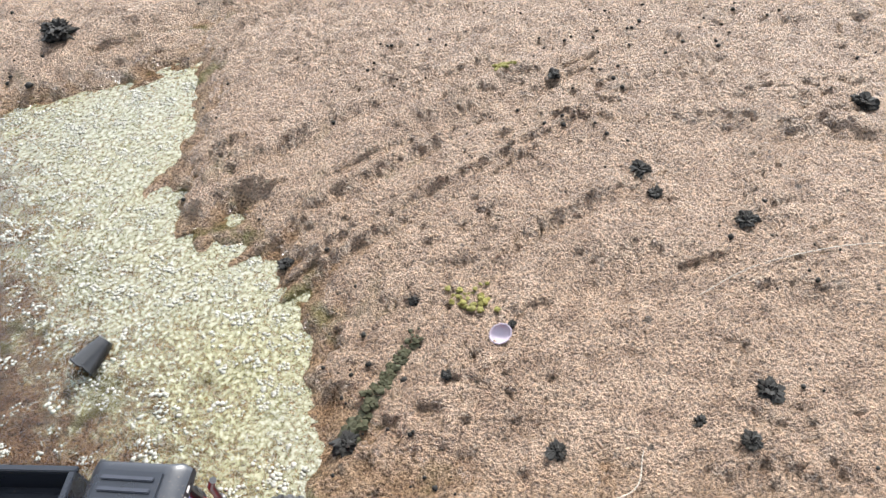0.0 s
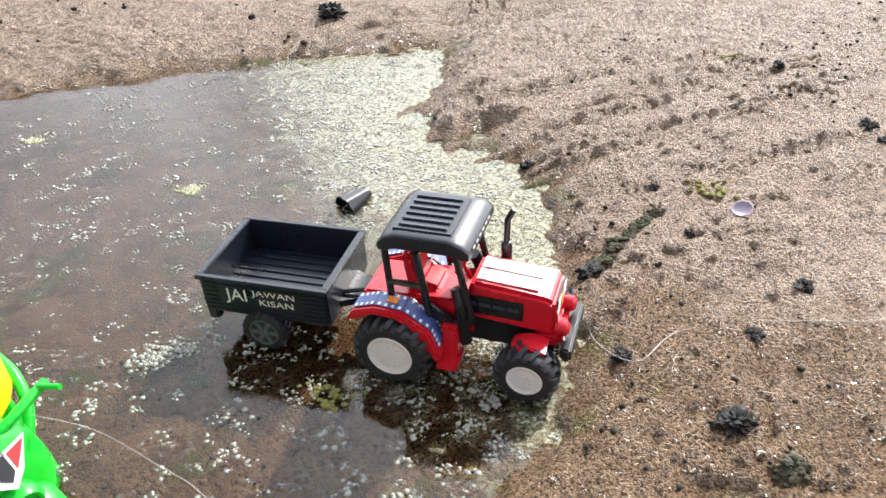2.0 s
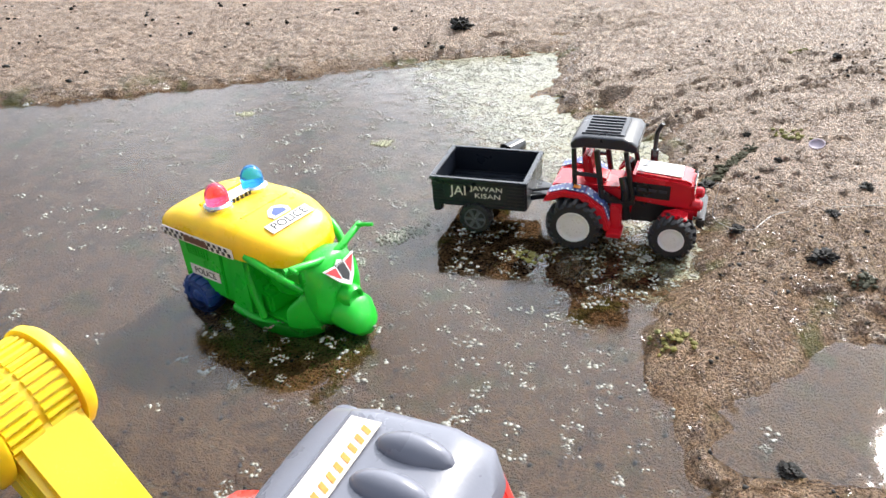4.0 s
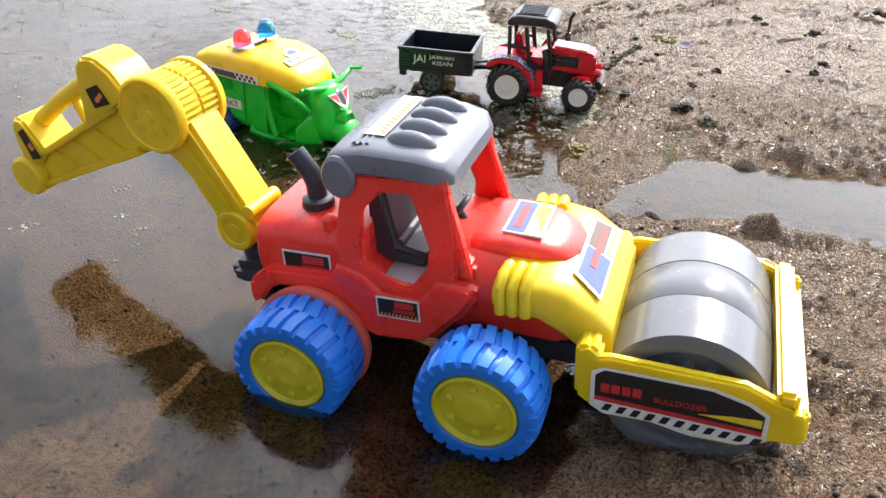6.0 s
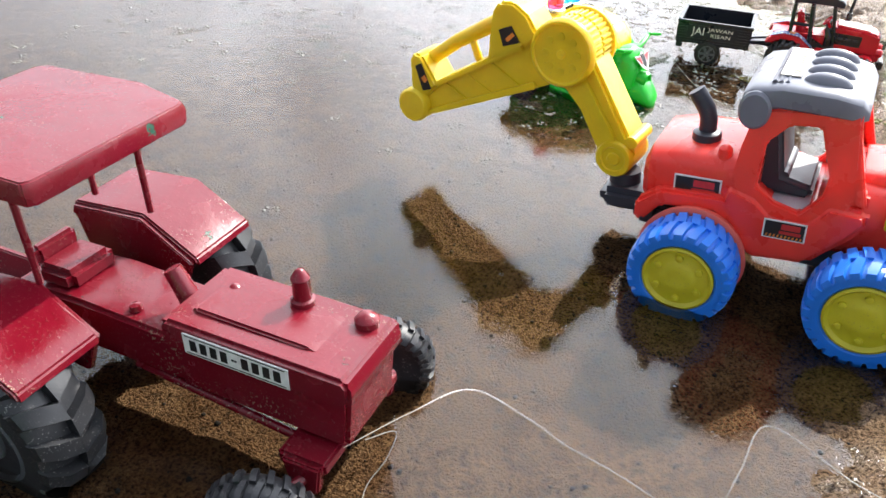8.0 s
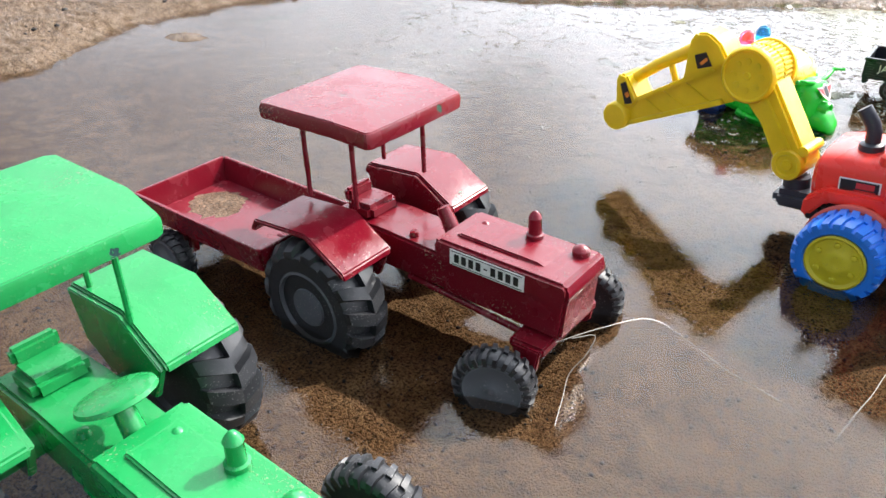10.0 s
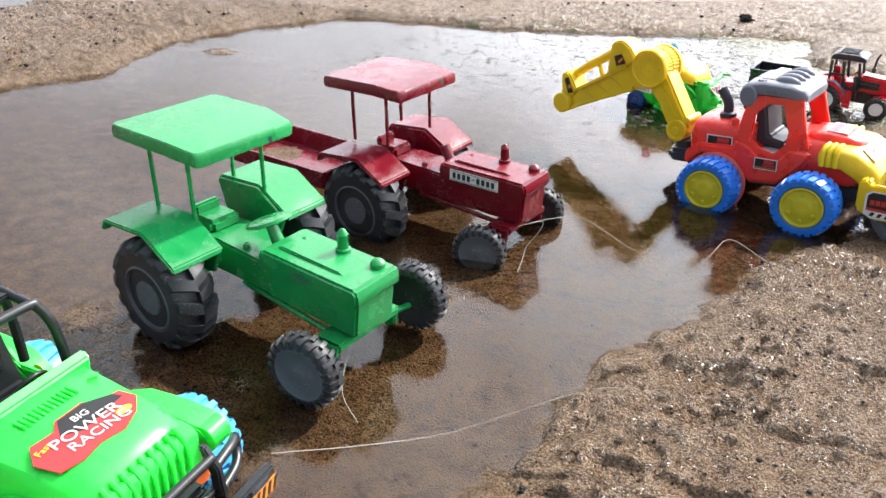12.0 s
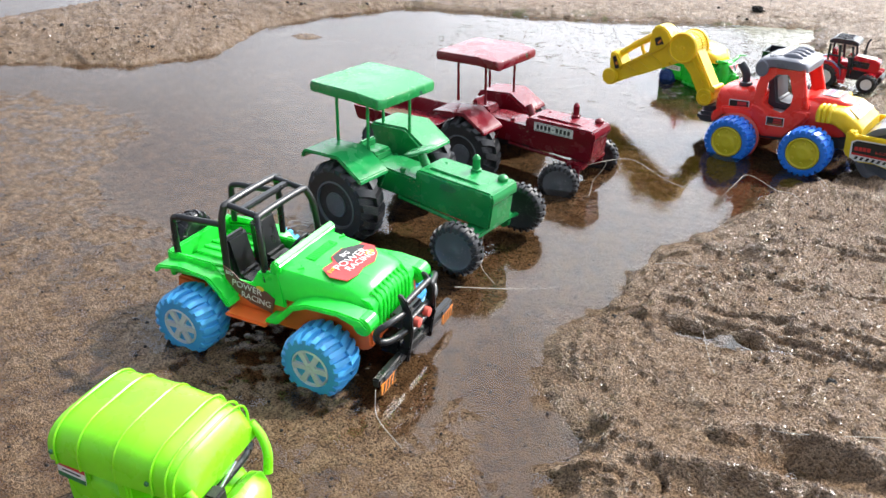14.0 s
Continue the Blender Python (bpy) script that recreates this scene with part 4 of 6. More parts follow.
    part("bonnet_knob", lathe([(0.120, 0.007), (0.136, 0.006), (0.139, 0.003), (0.1395, 0.0001)], (0.014, -0.044, 0), "z", 16), RED, t)
    # chassis
    part("chassis", prism([(-0.052, 0.050), (-0.030, 0.034), (0.150, 0.036), (0.225, 0.034), (0.225, 0.058), (-0.052, 0.074)], -0.047, 0.047, 0.004), CHARCOAL, t)
    part("rear_bumper", box(-0.062, -0.036, -0.056, 0.056, 0.050, 0.072, 0.006), CHARCOAL, t)
    part("arm_mount", join(box(-0.106, -0.050, -0.027, 0.027, 0.044, 0.066, 0.007), lathe([(0.064, 0.016), (0.078, 0.015)], (-0.086, 0, 0), "z", 20)), CHARCOAL, t)
    # arched skirts over the rear wheels
    for s in (-1, 1):
        y0, y1 = sorted((s * 0.050, s * 0.066))
        part("wheel_skirt", prism([(-0.057, 0.080), (-0.058, 0.060), (-0.050, 0.060), (-0.033, 0.080), (0.014, 0.082), (0.026, 0.066), (0.040, 0.050), (0.052, 0.060), (0.040, 0.086), (0.022, 0.098), (-0.036, 0.096)], y0, y1, 0.003), RED, t)
        wheel(t, (0, s * 0.097, 0.038), 0.0475, 0.044, s, BLUE, HUB_YELLOW, lugs=24, lug_h=0.0024, skew=0.30, rim=0.63, bolts=6, hub=0.45, depth=0.12, lug_w=0.8, round_=0.25)
        wheel(t, (0.149, s * 0.097, 0.038), 0.0475, 0.044, s, BLUE, HUB_YELLOW, lugs=24, lug_h=0.0024, skew=0.30, rim=0.63, bolts=6, hub=0.45, depth=0.12, lug_w=0.8, round_=0.25)
        for x, z in ((0.0, 0.038),):
            part("wheel_ring", lathe([(s * 0.066, 0.030), (s * 0.066, 0.0475), (s * 0.074, 0.0495), (s * 0.0755, 0.047), (s * 0.0755, 0.030)], (x, 0, z), "y", 40), CORAL, t)
    # yellow roller yoke: fairing and rectangular frame
    fair = loft([oval(0.148, 0, 0.100, 0.064, 0.010, 5), oval(0.155, 0, 0.102, 0.068, 0.016, 5), oval(0.182, 0, 0.100, 0.068, 0.017, 5), oval(0.200, 0, 0.093, 0.067, 0.022, 5), oval(0.222, 0, 0.076, 0.065, 0.024, 5), oval(0.234, 0, 0.064, 0.064, 0.022, 5)])
    part("yoke_fairing", fair, YELLOW, t)
    for k in range(3):
        for s in (-1, 1):
            part("fairing_rib", tube([(0.155 + 0.009 * k, s * 0.067, 0.090), (0.155 + 0.009 * k, s * 0.067, 0.112), (0.156 + 0.009 * k, s * 0.060, 0.1175), (0.157 + 0.009 * k, s * 0.046, 0.1175)], 0.0046), YELLOW, t)
    f = face((0.2130, 0.0, 0.1072), (0, 1, 0), (-0.82, 0, 0.57))
    st = part("front_sticker", slab([(-0.050, -0.012), (0.050, -0.012), (0.042, 0.014), (-0.042, 0.014)], f, 0.0008), P_WHITE, t, "blue, red and yellow sticker with a white border")
    part("sticker_panel", slab([(-0.046, -0.010), (0.0, -0.010), (0.0, 0.011), (-0.038, 0.011)], f @ pose(0, 0, 0.0008), 0.0003), P_BLUE, st)
    part("sticker_panel", slab([(0.002, -0.003), (0.044, -0.003), (0.038, 0.011), (0.002, 0.011)], f @ pose(0, 0, 0.0008), 0.0003), P_BROWN, st)
    bars = None
    for k in range(7):
        bars = slab([(0.004 + k * 0.006, -0.010), (0.007 + k * 0.006, -0.010), (0.009 + k * 0.006, -0.005), (0.006 + k * 0.006, -0.005)], f @ pose(0, 0, 0.0008), 0.0003, bars)
    part("stripe_pattern", bars, P_YELLOW, st)
    part("writing", slab(rect(0.055, 0.005, 0.005, 0.002), f @ pose(0, 0, 0.0012), 0.0003), P_RED, st)
    # side panels, front bar, rear bar
    for s in (-1, 1):
        y0, y1 = sorted((s * 0.076, s * 0.084))
        o = [(q - 0.004 - 0.03 * (q - 0.22), w + 0.001) for q, w in [(0.222, 0.036), (0.245, 0.026), (0.275, 0.026), (0.300, 0.020), (0.330, 0.020), (0.352, 0.030), (0.370, 0.030), (0.372, 0.058), (0.352, 0.064), (0.330, 0.074), (0.240, 0.078), (0.222, 0.074)]]
        p = part("side_panel", prism(o, y0, y1, 0.002), YELLOW, t)
        f = face((0.284, s * 0.0842, 0.0495), (1, 0, 0) if s < 0 else (-1, 0, 0), (0, 0, 1))
        st = part("panel_sticker", slab([(-0.060, -0.014), (-0.05, -0.020), (-0.020, -0.019), (0.005, -0.025), (0.040, -0.025), (0.056, -0.018), (0.056, 0.004), (0.044, 0.012), (0.020, 0.019), (-0.052, 0.021), (-0.060, 0.016)], f, 0.0006), P_WHITE, p, "black, red and yellow sticker with a white border")
        part("sticker_panel", slab([(-0.057, -0.004), (0.053, -0.010), (0.053, 0.003), (0.042, 0.010), (0.019, 0.017), (-0.051, 0.019), (-0.057, 0.014)], f @ pose(0, 0, 0.0006), 0.0003), P_BLACK, st)
        part("sticker_band", slab([(-0.057, -0.008), (0.053, -0.014), (0.053, -0.010), (-0.057, -0.004)], f @ pose(0, 0, 0.0006), 0.0004), P_RED, st)
        bars = None
        for k in range(11):
            x = -0.052 + 0.0098 * k
            dz = -0.0105 - 0.0006 * k
            bars = slab([(x, dz - 0.006), (x + 0.005, dz - 0.006), (x + 0.008, dz), (x + 0.003, dz)], f @ pose(0, 0, 0.0006), 0.0004, bars)
        part("stripe_pattern", bars, P_BLACK, st)
        part("sticker_swoosh", slab([(0.012, -0.004), (0.052, -0.007), (0.052, 0.0), (0.034, -0.001)], f @ pose(0, 0, 0.001), 0.0003), P_YELLOW, st)
        bars = None
        for k in range(4):
            bars = slab(rect(0.0058, 0.0075, -0.050 + 0.0072 * k, 0.004), f @ pose(0, 0, 0.001), 0.0003, bars)
        part("writing", bars, P_RED, st)
        lettering("BULLDOZER", 0.0062, f @ pose(0.0, 0.0008, 0.001), P_RED, st)
    part("front_bar", finish(join(box(0.342, 0.356, -0.082, 0.082, 0.054, 0.072, 0.003), box(0.350, 0.364, -0.082, 0.082, 0.030, 0.052, 0.003))), YELLOW, t)
    part("rear_bar", prism([(0.212, 0.040), (0.226, 0.030), (0.230, 0.046), (0.230, 0.080), (0.222, 0.086), (0.212, 0.082)], -0.083, 0.083, 0.003), YELLOW, t)
    part("yoke_neck", box(0.200, 0.228, -0.034, 0.034, 0.034, 0.070, 0.004), YELLOW, t)
    part("frame_stud", lathe([(-0.088, 0.0001), (-0.088, 0.004), (-0.08, 0.0042)], (0.356, 0, 0.058), "y", 12), YELLOW, t)
    drum = part("roller_drum", lathe([(-0.070, 0.0001), (-0.066, 0.012), (-0.068, 0.016), (-0.064, 0.020), (-0.064, 0.040), (-0.0705, 0.043), (-0.072, 0.050), (-0.070, 0.0565), (-0.0238, 0.0580), (-0.023, 0.0572), (-0.022, 0.0580), (0.022, 0.0580), (0.023, 0.0572), (0.0238, 0.0580), (0.070, 0.0565), (0.072, 0.050), (0.0705, 0.043), (0.064, 0.040), (0.064, 0.020), (0.068, 0.016), (0.068, 0.0001)], (0.286, 0, 0.0405), "y", 72), DRUM_GREY, t, "smooth grey plastic drum, wet and shiny")
    pegs = None
    for k in range(12):
        u = 2 * math.pi * k / 12
        for s in (-1, 1):
            d = Vector((math.cos(u), 0, math.sin(u)))
            pegs = tube([Vector((0.286, s * 0.062, 0.0405)) + d * 0.030, Vector((0.286, s * 0.069, 0.0405)) + d * 0.030], 0.004, pegs, 8)
    part("drum_face_relief", pegs, DRUM_GREY, drum)
    # stickers on the body
    for at, w, h, up in (((-0.004, -0.0572, 0.0995), 0.042, 0.022, (0, 0.02, 1)), ((0.075, -0.0675, 0.0785), 0.035, 0.018, (0, 0, 1))):
        f = face(at, (1, 0, 0), up)
        st = part("side_sticker", slab(rect(w, h), f, 0.0008), P_WHITE, t, "black and red sticker with a white border")
        part("sticker_panel", slab(rect(w * 0.92, h * 0.86), f @ pose(0, 0, 0.0008), 0.0003), P_BLACK, st)
        bars = None
        for k in range(10):
            x = -w * 0.42 + k * w * 0.088
            bars = slab([(x, -h * 0.40), (x + w * 0.04, -h * 0.40), (x + w * 0.06, -h * 0.26), (x + w * 0.02, -h * 0.26)], f @ pose(0, 0, 0.0011), 0.0003, bars)
        part("stripe_pattern", bars, P_ORANGE, st)
        bars = slab(rect(w * 0.44, h * 0.30, w * 0.14, h * 0.20), f @ pose(0, 0, 0.0011), 0.0003)
        part("writing", slab(rect(w * 0.50, h * 0.16, w * 0.14, -h * 0.10), f @ pose(0, 0, 0.0011), 0.0003, bars), P_RED, st)
    f = face((0.160, 0.0, 0.1300), (0, 1, 0), (-1, 0, 0.06))
    st = part("bonnet_sticker", slab(rect(0.050, 0.030), f, 0.0016), P_WHITE, t, "white bonnet sticker with red bars")
    part("sticker_panel", slab(rect(0.046, 0.014, 0, 0.006), f @ pose(0, 0, 0.0016), 0.0003), P_BLUE, st)
    part("writing", slab(rect(0.034, 0.006, 0, 0.006), f @ pose(0, 0, 0.0019), 0.0003), P_RED, st)
    part("sticker_swoosh", slab([(-0.020, -0.013), (0.022, -0.013), (0.022, -0.004), (0.008, -0.002)], f @ pose(0, 0, 0.0016), 0.0003), P_YELLOW, st)
    # digger arm, swung a little aside
    arm = part("digger_boom", digger_boom(), YELLOW, t)
    arm.matrix_local = pose(-0.086, 0, 0, 0, 0, -5)
    part("elbow_gear", elbow_gear(), YELLOW, arm)
    part("digger_stick", digger_stick(), YELLOW, arm)
    for at, up, w, h in (((-0.124, -0.0213, 0.206), (-0.35, 0, 1), 0.020, 0.018), ((-0.234, -0.0213, 0.148), (-0.45, 0, 1), 0.012, 0.030)):
        f = face(at, (1, 0, 0.30), up)
        part("arm_sticker", slab([(-w / 2, -h / 2), (w / 2, -h / 2), (w * 0.28, h / 2), (-w / 2, h * 0.45)], f, 0.0006), P_BLACK, arm, "black sticker with a brown picture")
        part("arm_sticker_mark", slab(rect(w * 0.55, h * 0.22, 0, -h * 0.1), f @ pose(0, 0, 0.0006, 0, 0, 25), 0.0003), P_ORANGE, arm)
    return t


def digger_boom():
    b = prism([(-0.025, 0.100), (-0.021, 0.084), (-0.006, 0.079), (0.009, 0.084), (0.015, 0.100), (0.010, 0.116), (-0.033, 0.192), (-0.050, 0.206), (-0.080, 0.200), (-0.084, 0.182), (-0.046, 0.140)], -0.020, 0.020, 0.004)
    b = prism([(-0.014, 0.116), (-0.004, 0.116), (-0.046, 0.184), (-0.058, 0.182)], -0.0225, 0.0225, 0.001, b)
    b = lathe([(-0.024, 0.0001), (-0.024, 0.006), (-0.0225, 0.007), (-0.0225, 0.012), (-0.024, 0.013), (-0.024, 0.0175), (-0.022, 0.019), (0.022, 0.019), (0.024, 0.0175), (0.024, 0.0001)], (-0.006, 0, 0.097), "y", 32, b)
    return tube([(0.010, -0.020, 0.116), (0.010, 0.020, 0.116)], 0.0065, b, 12)


def elbow_gear():
    b = lathe([(-0.030, 0.0001), (-0.030, 0.004), (-0.0285, 0.005), (-0.0285, 0.028), (-0.030, 0.029), (-0.030, 0.031), (-0.027, 0.0335), (-0.022, 0.0335), (-0.021, 0.029), (0.021, 0.029), (0.022, 0.0335), (0.027, 0.0335), (0.030, 0.031), (0.030, 0.0001)], (-0.063, 0, 0.197), "y", 44)
    for k in range(8):
        u = 2 * math.pi * k / 8
        c = (-0.063 + 0.017 * math.cos(u), 0, 0.197 + 0.017 * math.sin(u))
        b = lathe([(-0.0292, 0.0001), (-0.0292, 0.0036), (-0.028, 0.004)], c, "y", 12, b)
    for k in range(20):
        u = math.pi * (-0.35 + 1.1 * k / 19)
        c = Vector((-0.063, 0, 0.197)) + 0.0295 * Vector((math.cos(u), 0, math.sin(u)))
        for y in (-0.011, 0.011):
            b = tube([c + Vector((0, y - 0.009, 0)), c + Vector((0, y + 0.009, 0))], 0.0022, b, 6)
    return b


def digger_stick():
    # box beam, deep at the elbow and slim at the tip
    b = prism([(-0.066, 0.166), (-0.100, 0.152), (-0.236, 0.100), (-0.256, 0.104), (-0.258, 0.120), (-0.246, 0.130), (-0.112, 0.200), (-0.080, 0.212)], -0.015, 0.015, 0.003)
    b = prism([(-0.096, 0.154), (-0.236, 0.101), (-0.236, 0.107), (-0.098, 0.161)], -0.020, 0.020, 0.001, b)
    b = prism([(-0.110, 0.193), (-0.246, 0.124), (-0.246, 0.130), (-0.112, 0.200)], -0.020, 0.020, 0.001, b)
    # diagonal webs pressed into the sides of the beam
    for x0, x1 in ((-0.112, -0.146), (-0.146, -0.178), (-0.178, -0.206)):
        for x, z, u, w in ((x0, 0.158 + 0.38 * (x0 + 0.098), x1, 0.190 + 0.50 * (x1 + 0.112)),):
            b = prism([(x, z), (x - 0.003, z), (u - 0.003, w), (u, w)], -0.0172, 0.0172, 0.0004, b)
    # horns that carry the ram
    b = prism([(-0.090, 0.206), (-0.118, 0.190), (-0.152, 0.176), (-0.144, 0.228), (-0.136, 0.238), (-0.120, 0.239), (-0.104, 0.228)], -0.021, 0.021, 0.003, b)
    b = prism([(-0.216, 0.140), (-0.228, 0.128), (-0.252, 0.118), (-0.252, 0.164), (-0.246, 0.173), (-0.236, 0.172)], -0.021, 0.021, 0.003, b)
    b = tube([(-0.240, 0, 0.160), (-0.200, 0, 0.186), (-0.134, 0, 0.220)], [0.0078, 0.0078, 0.0092], b, 14)
    b = tube([(-0.182, 0, 0.194), (-0.172, 0, 0.166)], 0.0042, b, 10)
    b = lathe([(-0.026, 0.0001), (-0.026, 0.017), (-0.023, 0.0195), (0.023, 0.0195), (0.026, 0.017), (0.026, 0.0001)], (-0.250, 0, 0.113), "y", 30, b)
    return b


road_roller(at_place(-0.1884, -0.2098, -0.0095, -5.5, 5.1))


# ---- open jeep ----
def jeep(m):
    t = thing("toy_jeep", m, "neon green plastic toy jeep with black roll cage and blue wheels", "toy jeep")
    part("chassis", prism([(-0.050, 0.044), (-0.040, 0.036), (0.236, 0.036), (0.246, 0.046), (0.244, 0.082), (0.120, 0.076), (0.030, 0.066), (0.020, 0.066), (-0.046, 0.068)], -0.0585, 0.0585, 0.003), ORANGE, t, "orange plastic chassis")
    # tub: flat floor, sides cut down beside the seats
    for s in (-1, 1):
        y0, y1 = sorted((s * 0.056, s * 0.062))
        side = prism([(-0.055, 0.070), (-0.050, 0.104), (0.018, 0.104), (0.030, 0.090), (0.078, 0.090), (0.092, 0.112), (0.122, 0.116), (0.128, 0.068), (0.056, 0.068), (0.036, 0.078), (-0.02, 0.082), (-0.04, 0.076)], y0, y1, 0.002)
        part("body_side", side, NEON, t)
        # flared guards over the wheels
        y0, y1 = sorted((s * 0.054, s * 0.080))
        part("rear_guard", prism([(-0.064, 0.082), (-0.056, 0.092), (-0.020, 0.098), (0.026, 0.094), (0.044, 0.078), (0.056, 0.060), (0.050, 0.056), (0.038, 0.072), (0.020, 0.089), (-0.020, 0.092), (-0.050, 0.087), (-0.062, 0.078)], y0, y1, 0.002), NEON, t)
        part("front_guard", prism([(0.108, 0.058), (0.120, 0.060), (0.146, 0.086), (0.170, 0.096), (0.212, 0.099), (0.244, 0.096), (0.254, 0.086), (0.248, 0.080), (0.212, 0.091), (0.170, 0.089), (0.150, 0.080), (0.126, 0.054), (0.108, 0.052)], y0, y1, 0.002), NEON, t)
        y0, y1 = sorted((s * 0.058, s * 0.084))
        part("side_step", box(0.050, 0.112, y0, y1, 0.048, 0.053, 0.0015), ORANGE, t)
        part("guard_tip", lathe([(-0.012, 0.004), (-0.010, 0.012), (0.010, 0.012), (0.012, 0.004)], (0.244, s * 0.066, 0.085), "y", 18), NEON, t)
    part("tailgate", box(-0.056, -0.049, -0.060, 0.060, 0.066, 0.104, 0.002), NEON, t)
    part("cargo_floor", box(-0.050, 0.020, -0.057, 0.057, 0.070, 0.082, 0.002), NEON, t)
    for k in range(7):
        y = -0.048 + 0.016 * k
        part("floor_rib", box(-0.048, 0.016, y - 0.003, y + 0.003, 0.081, 0.085, 0.001), NEON, t)
    part("cabin_floor", box(0.018, 0.126, -0.057, 0.057, 0.056, 0.068, 0.002), BLACK, t)
    # bonnet: tapered, crowned, ending in the slotted front
    bon = loft([[(x, y, z) for y, z in ((-w, 0.080), (-w, h - 0.012), (-w + 0.006, h - 0.004), (-w * 0.5, h), (0, h + 0.001), (w * 0.5, h), (w - 0.006, h - 0.004), (w, h - 0.012), (w, 0.080), (0, 0.078))] for x, w, h in ((0.116, 0.061, 0.124), (0.130, 0.060, 0.123), (0.170, 0.057, 0.120), (0.215, 0.053, 0.116), (0.230, 0.051, 0.111), (0.236, 0.050, 0.104))])
    b = part("bonnet", finish(bon, 0.0), NEON, t)
    nose = loft([[(x, y, z) for y, z in ((-0.050, 0.062), (-0.050, 0.104 - k), (0, 0.107 - k), (0.050, 0.104 - k), (0.050, 0.062))] for x, k in ((0.228, 0.0), (0.240, 0.002), (0.245, 0.008))])
    part("grille", nose, NEON, t)
    for k in range(9):
        y = -0.036 + 0.009 * k
        part("grille_rib", tube([(0.2455, y, 0.064), (0.2465, y, 0.090), (0.2425, y, 0.101), (0.234, y, 0.1085)], 0.0022, seg=8), NEON, t)
    part("cowl", prism([(0.108, 0.112), (0.122, 0.112), (0.124, 0.126), (0.118, 0.132), (0.110, 0.126)], -0.062, 0.062, 0.002), NEON, t)
    for k in range(12):
        y = -0.024 + 0.0044 * k
        part("bonnet_vent", box(0.136, 0.150, y - 0.0012, y + 0.0012, 0.1215, 0.1245, 0.0006), NEON, b)
    for s in (-1, 1):
        part("bonnet_hinge", tube([(0.142, s * 0.046 - 0.005, 0.1215), (0.147, s * 0.046, 0.1225), (0.142, s * 0.046 + 0.005, 0.1215)], 0.0012), NEON, b)
    # bonnet picture
    f = face((0.185, 0.0, 0.1197), (0.10, 1, 0), (-1, 0.10, 0.09))
    jag = [(-0.036, -0.022), (-0.020, -0.024), (-0.004, -0.020), (0.014, -0.022), (0.030, -0.014), (0.040, -0.002), (0.036, 0.012), (0.020, 0.014), (0.012, 0.022), (-0.010, 0.020), (-0.016, 0.012), (-0.034, 0.012), (-0.042, -0.004)]
    jag = [(u * 1.12, v * 1.12) for u, v in jag]
    st = part("bonnet_sticker", slab(jag, f, 0.0012), P_RED, b, "red and black sticker with white lettering")
    part("sticker_panel", slab([(-0.018, 0.006), (-0.004, -0.002), (0.038, 0.006), (0.034, 0.014), (0.014, 0.023), (-0.010, 0.021)], f @ pose(0, 0, 0.0012), 0.0003), P_BLACK, st)
    lettering("BIG", 0.0095, f @ pose(0.004, 0.0125, 0.0017), P_WHITE, st)
    lettering("POWER", 0.0150, f @ pose(0.0, 0.0, 0.0018), P_WHITE, st, squash=1.15)
    lettering("RACING", 0.0130, f @ pose(0.004, -0.0115, 0.0017), P_WHITE, st, squash=1.1)
    lettering("Fast", 0.0085, f @ pose(-0.034, 0.003, 0.0017, 0, 0, 15), P_YELLOW, st)
    part("sticker_spot", slab([(0.028 + 0.007 * math.cos(u / 6 * math.pi), -0.008 + 0.004 * math.sin(u / 6 * math.pi)) for u in range(12)], f @ pose(0, 0, 0.0014), 0.0003), P_YELLOW, st)
    # door picture
    for s in (-1, 1):
        f = face((0.070, s * 0.0622, 0.083), (1, 0, -0.12) if s < 0 else (-1, 0, -0.12), (0, 0, 1))
        st = part("side_sticker", slab([(-0.034, 0.020), (-0.020, 0.016), (-0.008, 0.008), (0.030, 0.006), (0.044, 0.0), (0.040, -0.022), (0.010, -0.020), (-0.014, -0.012), (-0.030, 0.002)], f, 0.001), P_BROWN, t, "dark brown sticker with white lettering")
        lettering("BIG", 0.0075, f @ pose(-0.024, 0.0125, 0.0012), P_WHITE, st)
        lettering("POWER", 0.0130, f @ pose(0.002, 0.001, 0.0012), P_WHITE, st)
        lettering("RACING", 0.0120, f @ pose(0.016, -0.0115, 0.0012), P_WHITE, st)
        part("sticker_spot", slab([(0.022 + 0.006 * math.cos(u / 6 * math.pi), 0.0075 + 0.0035 * math.sin(u / 6 * math.pi)) for u in range(12)], f @ pose(0, 0, 0.001), 0.0003), P_YELLOW, st)
    # seats, dash, wheel
    for y in (-0.028, 0.028):
        part("seat", prism([(0.030, 0.066), (0.070, 0.066), (0.072, 0.080), (0.048, 0.084), (0.036, 0.134), (0.024, 0.134), (0.026, 0.084)], y - 0.020, y + 0.020, 0.004), BLACK, t)
    part("dashboard", prism([(0.096, 0.094), (0.116, 0.094), (0.116, 0.118), (0.104, 0.114)], -0.056, 0.056, 0.002), BLACK, t)
    ring = [Vector((0.090, 0.026, 0.108)) + 0.015 * (Vector((0, 1, 0)) * math.cos(u / 10 * math.pi) + Vector((0.5, 0, 0.85)) * math.sin(u / 10 * math.pi)) for u in range(20)]
    part("steering_wheel", tube([(0.090, 0.011, 0.108), (0.090, 0.041, 0.108)], 0.0016, tube(ring, 0.0022, closed=True)), BLACK, t)
    # roll cage
    cage = new("roll_cage")
    cage.parent = t
